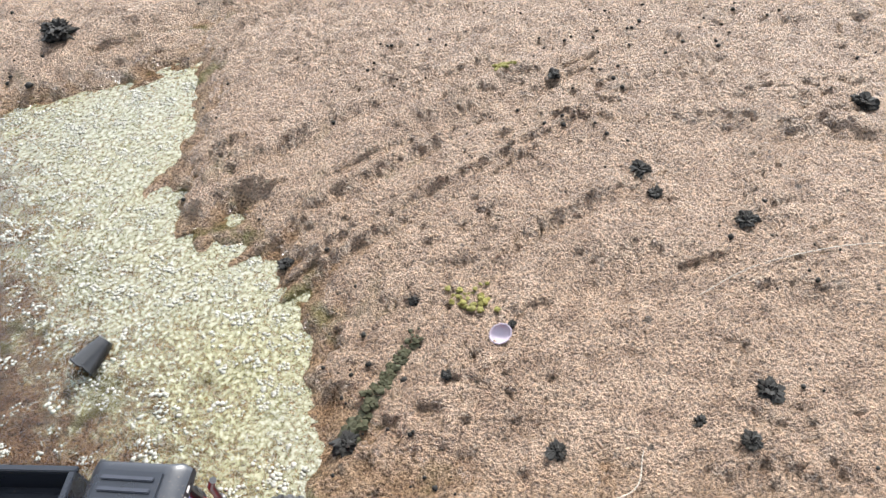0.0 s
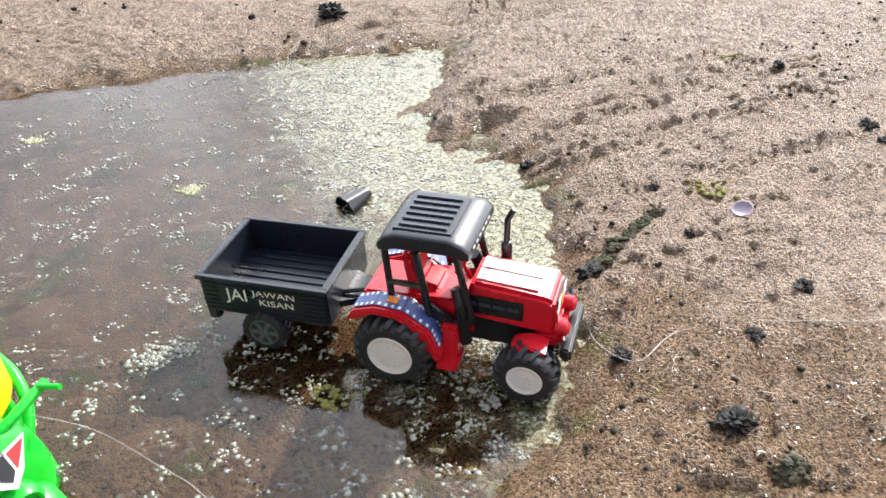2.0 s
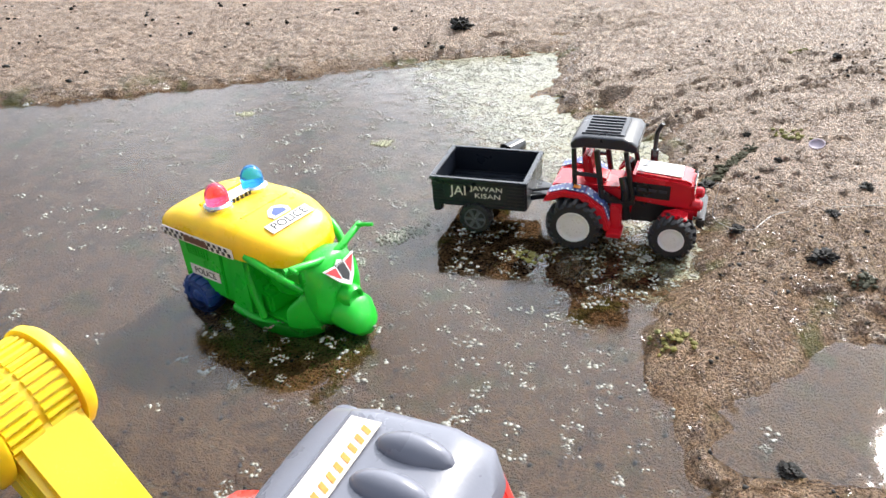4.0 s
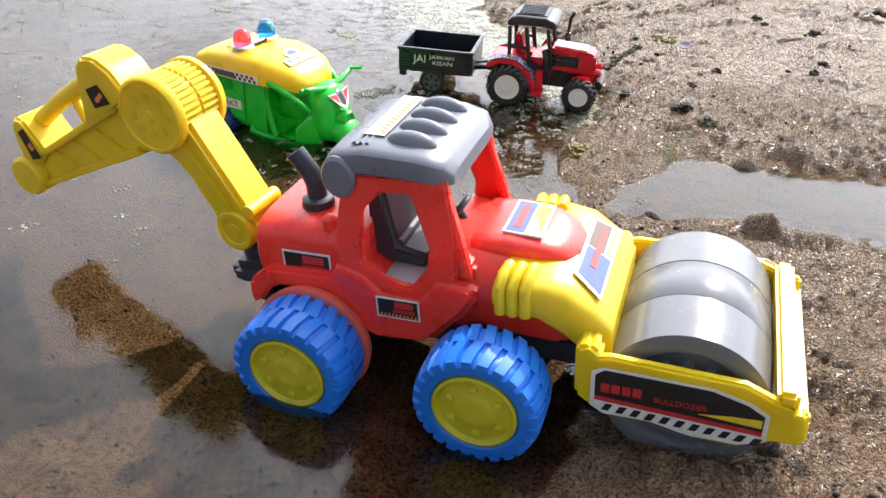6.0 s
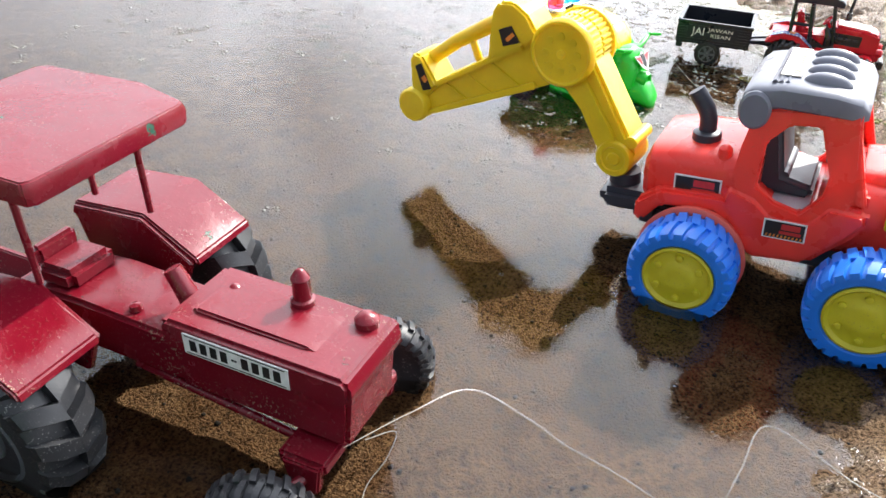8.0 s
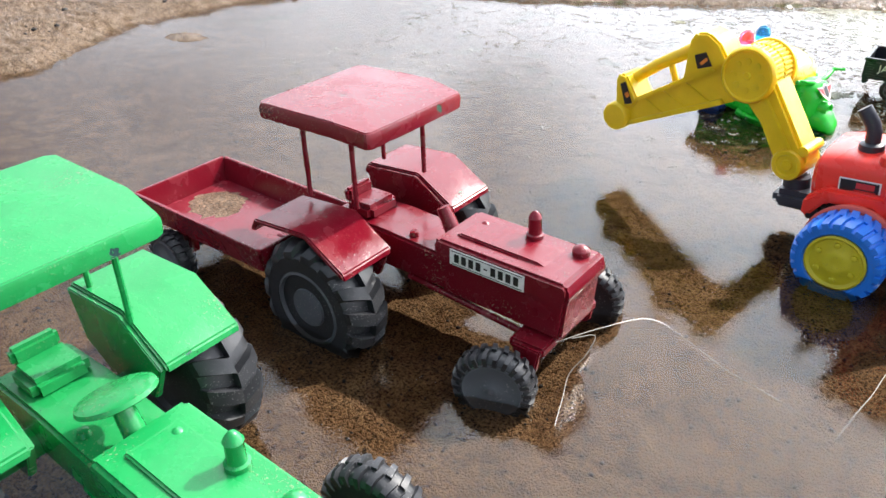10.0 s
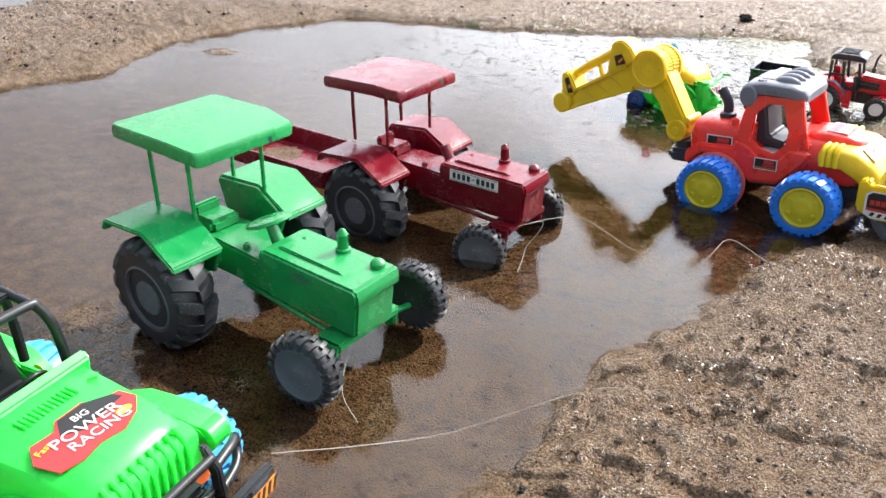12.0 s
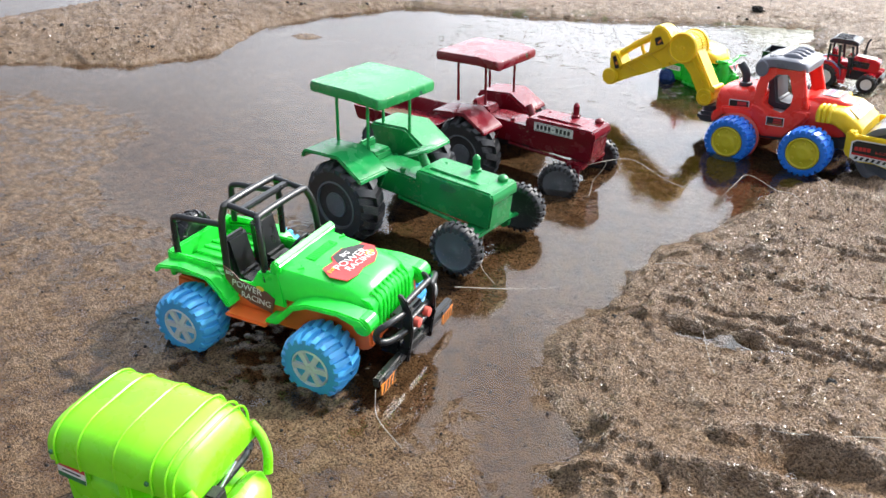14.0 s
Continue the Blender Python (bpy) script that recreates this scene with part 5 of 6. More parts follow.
    bars = {"front_hoop": [(0.100, -0.058, 0.098), (0.096, -0.056, 0.150), (0.090, -0.050, 0.172), (0.088, -0.040, 0.177), (0.088, 0.040, 0.177), (0.090, 0.050, 0.172), (0.096, 0.056, 0.150), (0.100, 0.058, 0.098)],
            "main_hoop": [(0.040, -0.058, 0.098), (0.040, -0.057, 0.156), (0.041, -0.052, 0.178), (0.042, -0.042, 0.184), (0.042, 0.042, 0.184), (0.041, 0.052, 0.178), (0.040, 0.057, 0.156), (0.040, 0.058, 0.098)]}
    first = None
    for nm, pts in bars.items():
        q = part(nm, tube(smooth_path(pts, 4), 0.0044, seg=10), BLACK, t)
        first = first or q
    for y in (-0.046, 0.046):
        part("cage_rail", tube([(0.042, y, 0.183), (0.088, y, 0.177)], 0.0042), BLACK, t)
    part("cage_cross_bar", box(0.058, 0.068, -0.046, 0.046, 0.177, 0.183, 0.0015), BLACK, t)
    for s in (-1, 1):
        part("rear_hoop", tube(smooth_path([(-0.040, s * 0.056, 0.098), (-0.040, s * 0.056, 0.140), (-0.034, s * 0.056, 0.154), (0.0, s * 0.056, 0.157), (0.040, s * 0.056, 0.160)], 4), 0.0042), BLACK, t)
    bpy.data.objects.remove(cage)
    # spare wheel behind
    w = wheel(t, (-0.066, 0.0, 0.098), 0.032, 0.020, 1, BLACK, BLACK, lugs=16, lug_h=0.0025, skew=0.3, rim=0.6, bolts=0, turn=90)
    # bull bar
    bb = part("bull_bar", box(0.268, 0.278, -0.098, 0.098, 0.024, 0.036, 0.002), BLACK, t, "black plastic bull bar with hazard stripes")
    for s in (-1, 1):
        part("bar_upright", prism([(0.262, 0.018), (0.280, 0.018), (0.286, 0.060), (0.284, 0.092), (0.272, 0.110), (0.266, 0.110), (0.274, 0.086), (0.274, 0.050)], s * 0.030 - 0.003, s * 0.030 + 0.003, 0.0015), BLACK, bb)
        part("bar_loop", tube(smooth_path([(0.276, s * 0.030, 0.088), (0.270, s * 0.060, 0.088), (0.262, s * 0.072, 0.082), (0.262, s * 0.072, 0.070), (0.270, s * 0.060, 0.064), (0.278, s * 0.030, 0.064)], 4), 0.0042), BLACK, bb)
        f = face((0.2785, s * 0.080, 0.021), (0, 1, 0), (0, 0, 1))
        h = part("hazard_plate", slab(rect(0.032, 0.014), f, 0.0012), P_ORANGE, bb, "orange and black striped plate")
        st = None
        for k in range(4):
            st = slab([(-0.014 + k * 0.008, -0.006), (-0.010 + k * 0.008, -0.006), (-0.006 + k * 0.008, 0.006), (-0.010 + k * 0.008, 0.006)], f @ pose(0, 0, 0.0012), 0.0003, st)
        part("hazard_pattern", st, P_BLACK, h)
        part("bar_vent", box(0.2775, 0.2795, s * 0.076 - 0.012, s * 0.076 + 0.012, 0.027, 0.034, 0.0008), CHARCOAL, bb)
    for z, r in ((0.100, 0.0042), (0.052, 0.0036), (0.070, 0.0036)):
        part("bar_cross", tube([(0.276, -0.030, z), (0.276, 0.030, z)], r), BLACK, bb)
    part("front_bumper", box(0.240, 0.268, -0.032, 0.032, 0.022, 0.046, 0.003), BLACK, t)
    part("winch", box(0.250, 0.272, -0.026, 0.026, 0.056, 0.076, 0.004), BLACK, t)
    for s in (-1, 1):
        part("fog_lamp", lathe([(0.270, 0.0001), (0.280, 0.0065), (0.286, 0.006), (0.288, 0.0001)], (0, s * 0.013, 0.066), "x", 14), CORAL, t)
    for s in (-1, 1):
        wheel(t, (0.0, s * 0.088, 0.033), 0.0435, 0.048, s, SKY_BLUE, SILVER, lugs=20, lug_h=0.0042, skew=0.35, rim=0.54, bolts=0, hub=0.34, depth=0.35, spokes=6, lug_w=0.6, round_=0.3)
        wheel(t, (0.193, s * 0.088, 0.033), 0.0435, 0.048, s, SKY_BLUE, SILVER, lugs=20, lug_h=0.0042, skew=0.35, rim=0.54, bolts=0, hub=0.34, depth=0.35, spokes=6, lug_w=0.6, round_=0.3)
    return t


jeep(at_place(-0.570, -1.298, -0.002, 9.5))


# ---- small tractor and trailer ----
def small_tractor(m):
    t = thing("toy_tractor", m, "small red plastic toy tractor with black cab and white wheel hubs", "toy tractor")
    part("bonnet", prism([(0.052, 0.046), (0.116, 0.040), (0.120, 0.052), (0.118, 0.070), (0.110, 0.074), (0.056, 0.079), (0.050, 0.060)], -0.020, 0.020, 0.003), TRACTOR_RED, t)
    for y in (-0.0075, 0.0075):
        part("bonnet_panel", slab(rect(0.046, 0.013), face((0.082, y, 0.0772), (1, 0, -0.075), (0, 1, 0)), 0.0008), P_WHITE, t, "white bonnet panel")
    for s in (-1, 1):
        f = face((0.072, s * 0.0202, 0.060), (1, 0, -0.04) if s < 0 else (-1, 0, -0.04), (0, 0, 1))
        e = part("engine_panel", slab(rect(0.046, 0.016), f, 0.001), BLACK, t)
        for k in range(4):
            part("engine_rib", slab(rect(0.008, 0.003, -0.016 + k * 0.0105, 0.001), f @ pose(0, 0, 0.001), 0.001), CHARCOAL, e)
    g = part("grille", slab(rect(0.032, 0.026), face((0.1178, 0, 0.058), (0, 1, 0), (0.05, 0, 1)), 0.001), BLACK, t)
    bars = None
    for k in range(5):
        for s in (-1, 1):
            bars = slab(rect(0.010, 0.0022, s * 0.010, -0.010 + 0.005 * k), face((0.1190, 0, 0.058), (0, 1, 0), (0.05, 0, 1)), 0.0004, bars)
    part("grille_pattern", bars, P_WHITE, g)
    part("grille_badge", slab(rect(0.009, 0.010), face((0.1192, 0, 0.060), (0, 1, 0), (0.05, 0, 1)), 0.0006), P_ORANGE, g)
    part("nose", box(0.104, 0.124, -0.022, 0.022, 0.030, 0.046, 0.004), TRACTOR_RED, t)
    for y in (-0.015, 0.015):
        part("headlamp", lathe([(0.118, 0.006), (0.126, 0.006), (0.128, 0.004), (0.1285, 0.0001)], (0, y, 0.046), "x", 14), TRACTOR_RED, t)
    part("bumper", box(0.124, 0.132, -0.030, 0.030, 0.026, 0.038, 0.002), BLACK, t)
    part("chassis", box(-0.020, 0.120, -0.014, 0.014, 0.018, 0.046, 0.003), BLACK, t)
    part("cab_floor", prism([(-0.030, 0.040), (0.056, 0.030), (0.058, 0.058), (0.050, 0.062), (-0.030, 0.058)], -0.022, 0.022, 0.002), TRACTOR_RED, t)
    part("seat", prism([(0.004, 0.056), (0.030, 0.056), (0.030, 0.064), (0.014, 0.068), (0.008, 0.092), (0.000, 0.092)], -0.014, 0.014, 0.003), TRACTOR_RED, t)
    ring = [Vector((0.044, 0, 0.080)) + 0.008 * (Vector((0, 1, 0)) * math.cos(u / 8 * math.pi) + Vector((0.6, 0, 0.8)) * math.sin(u / 8 * math.pi)) for u in range(16)]
    part("steering_wheel", tube([(0.050, 0, 0.068), (0.044, 0, 0.080)], 0.0016, tube(ring, 0.0014, closed=True)), TRACTOR_RED, t)
    for s in (-1, 1):
        y0, y1 = sorted((s * 0.022, s * 0.046))
        gd = part("rear_guard", prism([(-0.036, 0.046), (-0.030, 0.056), (-0.012, 0.062), (0.010, 0.060), (0.030, 0.046), (0.038, 0.022), (0.034, 0.018), (0.024, 0.030), (0.016, 0.046), (0.004, 0.054), (-0.014, 0.055), (-0.028, 0.048)], y0, y1, 0.0015), TRACTOR_RED, t)
        part("step", box(0.034, 0.050, y0, y1 - s * 0.004 if s > 0 else y1, 0.012, 0.018, 0.001), TRACTOR_RED, gd)
        part("step_riser", box(0.036, 0.048, *sorted((s * 0.022, s * 0.034)), 0.016, 0.046, 0.001), TRACTOR_RED, gd)
        # striped decal along the guard
        pts = [(-0.030, 0.0565), (-0.012, 0.0625), (0.010, 0.0605), (0.030, 0.0465), (0.036, 0.030)]
        for (xa, za), (xb, zb) in zip(pts, pts[1:]):
            c = ((xa + xb) / 2, s * 0.034, (za + zb) / 2 + 0.0004)
            f = face(c, (xb - xa, 0, zb - za), (0, 1, 0))
            L = math.hypot(xb - xa, zb - za)
            d = part("guard_decal", slab(rect(L * 0.98, 0.016), f, 0.0005), P_BLUE, gd, "blue and white striped decal")
            st = None
            for k in range(4):
                for y in (-0.006, 0.006):
                    st = slab(rect(0.0022, 0.003, (-0.36 + 0.24 * k) * L, y), f @ pose(0, 0, 0.0005), 0.0002, st)
            part("decal_pattern", st, P_WHITE, d)
        part("decal_badge", slab(rect(0.008, 0.007), face((0.000, s * 0.034, 0.0632), (1, 0, -0.1), (0, 1, 0)), 0.0006), P_ORANGE, gd)
        y0, y1 = sorted((s * 0.022, s * 0.040))
        part("front_guard", prism([(0.084, 0.028), (0.090, 0.040), (0.104, 0.044), (0.116, 0.040), (0.112, 0.036), (0.102, 0.039), (0.093, 0.035)], y0, y1, 0.001), TRACTOR_RED, t)
        # cab posts
        part("cab_post", tube([(0.058, s * 0.027, 0.052), (0.048, s * 0.026, 0.104)], 0.0028, seg=8), BLACK, t)
        part("cab_post", tube([(0.026, s * 0.029, 0.050), (0.018, s * 0.027, 0.104)], 0.0032, seg=8), BLACK, t)
        part("cab_post", tube([(-0.004, s * 0.027, 0.060), (-0.006, s * 0.026, 0.104)], 0.0028, seg=8), BLACK, t)
        part("cab_rail", tube([(-0.004, s * 0.028, 0.076), (0.022, s * 0.029, 0.076)], 0.0024, seg=8), BLACK, t)
        part("door_sill", prism([(0.020, 0.050), (0.046, 0.040), (0.060, 0.046), (0.060, 0.056), (0.046, 0.048), (0.024, 0.060)], s * 0.027 - 0.003, s * 0.027 + 0.003, 0.001), BLACK, t)
        part("air_hose", tube(smooth_path([(0.046, s * 0.022, 0.074), (0.050, s * 0.026, 0.060), (0.050, s * 0.025, 0.040), (0.052, s * 0.024, 0.026)], 3), 0.005, seg=10), BLACK, t)
        wheel(t, (0, s * 0.040, 0.0235), 0.0315, 0.026, s, RUBBER, WHITE, lugs=18, lug_h=0.0038, skew=0.5, rim=0.54, bolts=0, hub=0.55, depth=0.06, lug_w=0.5)
        wheel(t, (0.102, s * 0.038, 0.019), 0.0245, 0.021, s, RUBBER, WHITE, lugs=16, lug_h=0.0032, skew=0.5, rim=0.52, bolts=0, hub=0.55, depth=0.06, lug_w=0.5)
    roof = loft([oval(-0.041, 0, 0.106, 0.034, 0.0040, 6), oval(-0.036, 0, 0.1085, 0.035, 0.0065, 7), oval(-0.026, 0, 0.1100, 0.033, 0.0070, 8), oval(0.020, 0, 0.1100, 0.033, 0.0070, 8), oval(0.032, 0, 0.1085, 0.035, 0.0065, 7), oval(0.038, 0, 0.106, 0.034, 0.0040, 6)])
    r = part("cab_roof", roof, NAVY_BLACK, t)
    r.matrix_local = Matrix.Translation((0.027, 0, 0.004)) @ Matrix.Diagonal((0.86, 0.98, 1, 1))
    part("roof_panel", box(-0.030, 0.022, -0.026, 0.026, 0.115, 0.118, 0.001), NAVY_BLACK, r)
    for k in range(6):
        y = -0.020 + 0.008 * k
        part("roof_rib", box(-0.026, 0.016, y - 0.0016, y + 0.0016, 0.1178, 0.1195, 0.0006), CHARCOAL, r)
    part("visor", slab(rect(0.050, 0.006), face((0.0365, 0, 0.1075), (0, 1, 0), (-0.3, 0, 1)), 0.001), BLACK, r)
    mk = None
    for k in range(6):
        mk = slab(rect(0.0045, 0.003, -0.02 + 0.008 * k, 0), face((0.0378, 0, 0.1075), (0, 1, 0), (-0.3, 0, 1)), 0.0003, mk)
    part("visor_pattern", mk, P_WHITE, r)
    ex = lathe([(0.060, 0.0042), (0.088, 0.0042), (0.089, 0.0028)], (0.072, 0.0235, 0), "z", 12)
    part("exhaust", tube([(0.072, 0.0235, 0.088), (0.073, 0.0235, 0.108), (0.078, 0.0235, 0.118)], 0.0024, ex, 10), BLACK, t)
    part("tow_bar", tube([(-0.020, 0, 0.030), (-0.044, 0, 0.032)], 0.004), BLACK, t)
    return t


small_tractor(at_place(-0.1465, 0.372, 0.003, -1.0))


def small_trailer(m):
    t = thing("toy_trailer", m, "black plastic toy trailer with white lettering on its sides", "toy trailer")
    L, W, z0, z1 = 0.054, 0.041, 0.028, 0.058
    part("bed", box(-L, L, -W, W, z0 - 0.003, z0 + 0.002, 0.001), NAVY_BLACK, t)
    for s in (-1, 1):
        sb = part("side_board", box(-L, L, s * W - 0.0015, s * W + 0.0015, z0 - 0.004, z1, 0.0008), NAVY_BLACK, t)
        part("end_board", box(s * L - 0.0015, s * L + 0.0015, -W, W, z0 - 0.004, z1, 0.0008), NAVY_BLACK, t)
        for k in range(7):
            z = z0 - 0.002 + 0.0042 * k
            for xa, xb in ((-L, -0.040), (0.034, L)) if 1 < k < 6 else ((-L, L),):
                part("board_rib", box(xa, xb, *sorted((s * (W + 0.0012), s * (W + 0.0028))), z, z + 0.0024, 0.0005), NAVY_BLACK, sb)
        part("rim_rail", box(-L - 0.003, L + 0.003, *sorted((s * (W - 0.001), s * (W + 0.004))), z1 - 0.002, z1 + 0.002, 0.0008), NAVY_BLACK, sb)
        part("corner_foot", box(-L, -L + 0.010, *sorted((s * (W - 0.006), s * (W + 0.003))), z0 - 0.012, z0, 0.0015), NAVY_BLACK, t)
        f = face((-0.003, s * (W + 0.0018), 0.0435), (1, 0, 0) if s < 0 else (-1, 0, 0), (0, 0, 1))
        lettering("JAI", 0.0165, f @ pose(-0.020, 0, 0), P_WHITE, sb, squash=1.0)
        lettering("JAWAN", 0.0085, f @ pose(0.013, 0.0045, 0), P_WHITE, sb, squash=1.3)
        lettering("KISAN", 0.0085, f @ pose(0.014, -0.0045, 0), P_WHITE, sb, squash=1.3)
        part("wheel_arch", prism([(-0.020, z0 - 0.002), (0.016, z0 - 0.002), (0.012, 0.014), (0.006, 0.022), (-0.012, 0.022), (-0.016, 0.016)], s * 0.032 - 0.006, s * 0.032 + 0.006, 0.001), BLACK, t)
        part("end_rail", box(s * L - 0.003, s * L + 0.003, -W, W, z1 - 0.002, z1 + 0.002, 0.0008), NAVY_BLACK, t)
        wheel(t, (-0.004, s * 0.040, 0.011), 0.0195, 0.014, s, RUBBER, WHEEL_GREY, lugs=20, lug_h=0.0012, skew=0.2, rim=0.62, bolts=0, hub=0.25, depth=0.3, spokes=6, lug_w=0.7)
    for k in range(9):
        y = -0.036 + 0.009 * k
        part("bed_rib", box(-L + 0.002, L - 0.002, y - 0.0016, y + 0.0016, z0 + 0.0015, z0 + 0.0034, 0.0006), NAVY_BLACK, t)
    part("drawbar", loft([[(L, -0.022, 0.028), (L, 0.022, 0.028), (L, 0.022, 0.034), (L, -0.022, 0.034)], [(L + 0.036, -0.005, 0.029), (L + 0.036, 0.005, 0.029), (L + 0.036, 0.005, 0.034), (L + 0.036, -0.005, 0.034)]]), NAVY_BLACK, t)
    part("ladder_rail", tube([(L, -0.012, 0.036), (L + 0.030, -0.006, 0.040)], 0.0018), NAVY_BLACK, t)
    return t


small_trailer(at_place(-0.259, 0.379, 0.005, 1.0))


# ---- police auto-rickshaw ----
def police_rickshaw(m):
    t = thing("toy_rickshaw", m, "green plastic toy police rickshaw with yellow roof and beacons", "toy rickshaw")
    rear = loft([oval(-0.104, 0, 0.054, 0.040, 0.034, 5), oval(-0.098, 0, 0.054, 0.046, 0.038, 6), oval(-0.002, 0, 0.052, 0.046, 0.042, 6), oval(0.004, 0, 0.050, 0.044, 0.040, 6)])
    part("rear_body", rear, POLICE_GREEN, t)
    for s in (-1, 1):
        pn = part("side_panel", prism([(-0.092, 0.030), (-0.036, 0.026), (-0.032, 0.084), (-0.096, 0.086)], s * 0.0465 - 0.0015, s * 0.0465 + 0.0015, 0.001), POLICE_GREEN, t)
        for k in range(8):
            part("side_slot", box(-0.084 + 0.0042 * k, -0.0815 + 0.0042 * k, *sorted((s * 0.048, s * 0.0492)), 0.066, 0.080, 0.0004), POLICE_GREEN, pn)
        f = face((-0.062, s * 0.0483, 0.048), (1, 0, 0) if s < 0 else (-1, 0, 0), (0, 0, 1))
        st = part("side_sticker", slab(rect(0.044, 0.012), f, 0.0006), P_WHITE, pn, "white sticker with black lettering")
        lettering("POLICE", 0.0100, f @ pose(0, 0, 0.0008), P_BLACK, st)
        part("rear_door_panel", prism([(-0.026, 0.020), (0.000, 0.018), (0.002, 0.082), (-0.024, 0.083)], s * 0.0465 - 0.001, s * 0.0465 + 0.001, 0.001), POLICE_GREEN, t)
        part("door_pillar", tube([(-0.004, s * 0.043, 0.086), (0.004, s * 0.044, 0.040), (0.010, s * 0.043, 0.016)], 0.004, seg=8), POLICE_GREEN, t)
        part("windscreen_pillar", tube(smooth_path([(0.010, s * 0.049, 0.090), (0.030, s * 0.048, 0.083), (0.048, s * 0.041, 0.070), (0.058, s * 0.030, 0.056)], 4), 0.004, seg=10), POLICE_GREEN, t)
        part("sill", tube(smooth_path([(-0.030, s * 0.042, 0.016), (0.010, s * 0.042, 0.008), (0.045, s * 0.034, 0.006), (0.066, s * 0.020, 0.012)], 4), 0.007, seg=10), POLICE_GREEN, t)
        part("handlebar", tube(smooth_path([(0.068, 0, 0.080), (0.070, s * 0.016, 0.084), (0.068, s * 0.034, 0.088), (0.064, s * 0.052, 0.090)], 4), [0.0036] * 13, seg=10), POLICE_GREEN, t)
        wheel(t, (-0.076, s * 0.046, 0.020), 0.023, 0.022, s, DARK_BLUE, DARK_BLUE, lugs=14, lug_h=0.002, skew=0.2, rim=0.6, bolts=0, hub=0.4, depth=0.2)
    part("cab_floor", box(-0.006, 0.058, -0.040, 0.040, 0.004, 0.016, 0.004), POLICE_GREEN, t)
    part("bench", prism([(-0.004, 0.016), (0.016, 0.016), (0.016, 0.038), (0.004, 0.042), (-0.002, 0.076), (-0.008, 0.076)], -0.036, 0.036, 0.003), POLICE_GREEN, t)
    # green moulded driver figure, reduced to one plain rounded shape
    fig = loft([oval(0.004, 0, 0.050, 0.024, 0.024), oval(0.016, 0, 0.056, 0.026, 0.030), oval(0.030, 0, 0.054, 0.022, 0.028), oval(0.046, 0, 0.048, 0.014, 0.018)])
    part("brake_lever", tube([(0.066, -0.046, 0.092), (0.080, -0.050, 0.094)], 0.002), POLICE_GREEN, t)
    part("brake_lever", tube([(0.066, 0.046, 0.092), (0.082, 0.052, 0.094)], 0.002), POLICE_GREEN, t)
    part("driver_figure", fig, POLICE_GREEN, t)
    shield = loft([oval(0.050, 0, 0.050, 0.026, 0.034, 3), oval(0.064, 0, 0.050, 0.032, 0.038, 3), oval(0.076, 0, 0.047, 0.030, 0.036, 2.6), oval(0.084, 0, 0.042, 0.020, 0.026, 2.4)])
    # legs of the shield, running down to the floor on both sides
    for s in (-1, 1):
        part("leg_shield", loft([oval(0.040, s * 0.030, 0.020, 0.010, 0.014, 3), oval(0.056, s * 0.027, 0.030, 0.010, 0.022, 3), oval(0.068, s * 0.020, 0.034, 0.010, 0.022, 3)]), POLICE_GREEN, t)
    part("front_shield", shield, POLICE_GREEN, t)
    f = face((0.0860, 0.0, 0.0690), (-0.05, 1, 0), (-0.60, 0, 1))
    st = part("shield_sticker", slab([(-0.022, 0.012), (-0.006, 0.010), (0.0, 0.014), (0.006, 0.010), (0.022, 0.012), (0.010, -0.006), (0.0, -0.014), (-0.010, -0.006)], f, 0.0012), P_WHITE, t, "white, red and black winged badge")
    part("badge_wing", slab([(-0.020, 0.010), (-0.007, 0.008), (-0.007, -0.004)], f @ pose(0, 0, 0.0012), 0.0004), P_RED, st)
    part("badge_wing", slab([(0.020, 0.010), (0.007, -0.004), (0.007, 0.008)], f @ pose(0, 0, 0.0012), 0.0004), P_RED, st)
    part("badge_shield", slab([(-0.005, 0.008), (0.005, 0.008), (0.005, -0.004), (0, -0.009), (-0.005, -0.004)], f @ pose(0, 0, 0.0012), 0.0004), P_BLACK, st)
    lettering("POLICE", 0.0038, f @ pose(0, 0.0092, 0.0014), P_BLACK, st)
    lamp = lathe([(0.070, 0.012), (0.094, 0.0125), (0.098, 0.010), (0.097, 0.008), (0.094, 0.007), (0.094, 0.0001)], (0, 0, 0.043), "x", 22)
    part("headlamp", lamp, POLICE_GREEN, t)
    mud = loft([oval(0.060, 0, 0.016, 0.010, 0.008, 2.2), oval(0.070, 0, 0.026, 0.018, 0.016, 2.2), oval(0.084, 0, 0.028, 0.022, 0.018, 2.2), oval(0.098, 0, 0.025, 0.021, 0.017, 2.2), oval(0.108, 0, 0.018, 0.015, 0.012, 2.2), oval(0.112, 0, 0.013, 0.005, 0.005, 2.2)])
    part("front_mudguard", mud, POLICE_GREEN, t)
    wheel(t, (0.086, 0, 0.012), 0.016, 0.014, -1, DARK_BLUE, DARK_BLUE, lugs=14, lug_h=0.0015, skew=0.2, rim=0.6, bolts=0, hub=0.4, depth=0.2)
    # yellow roof
    sec = []
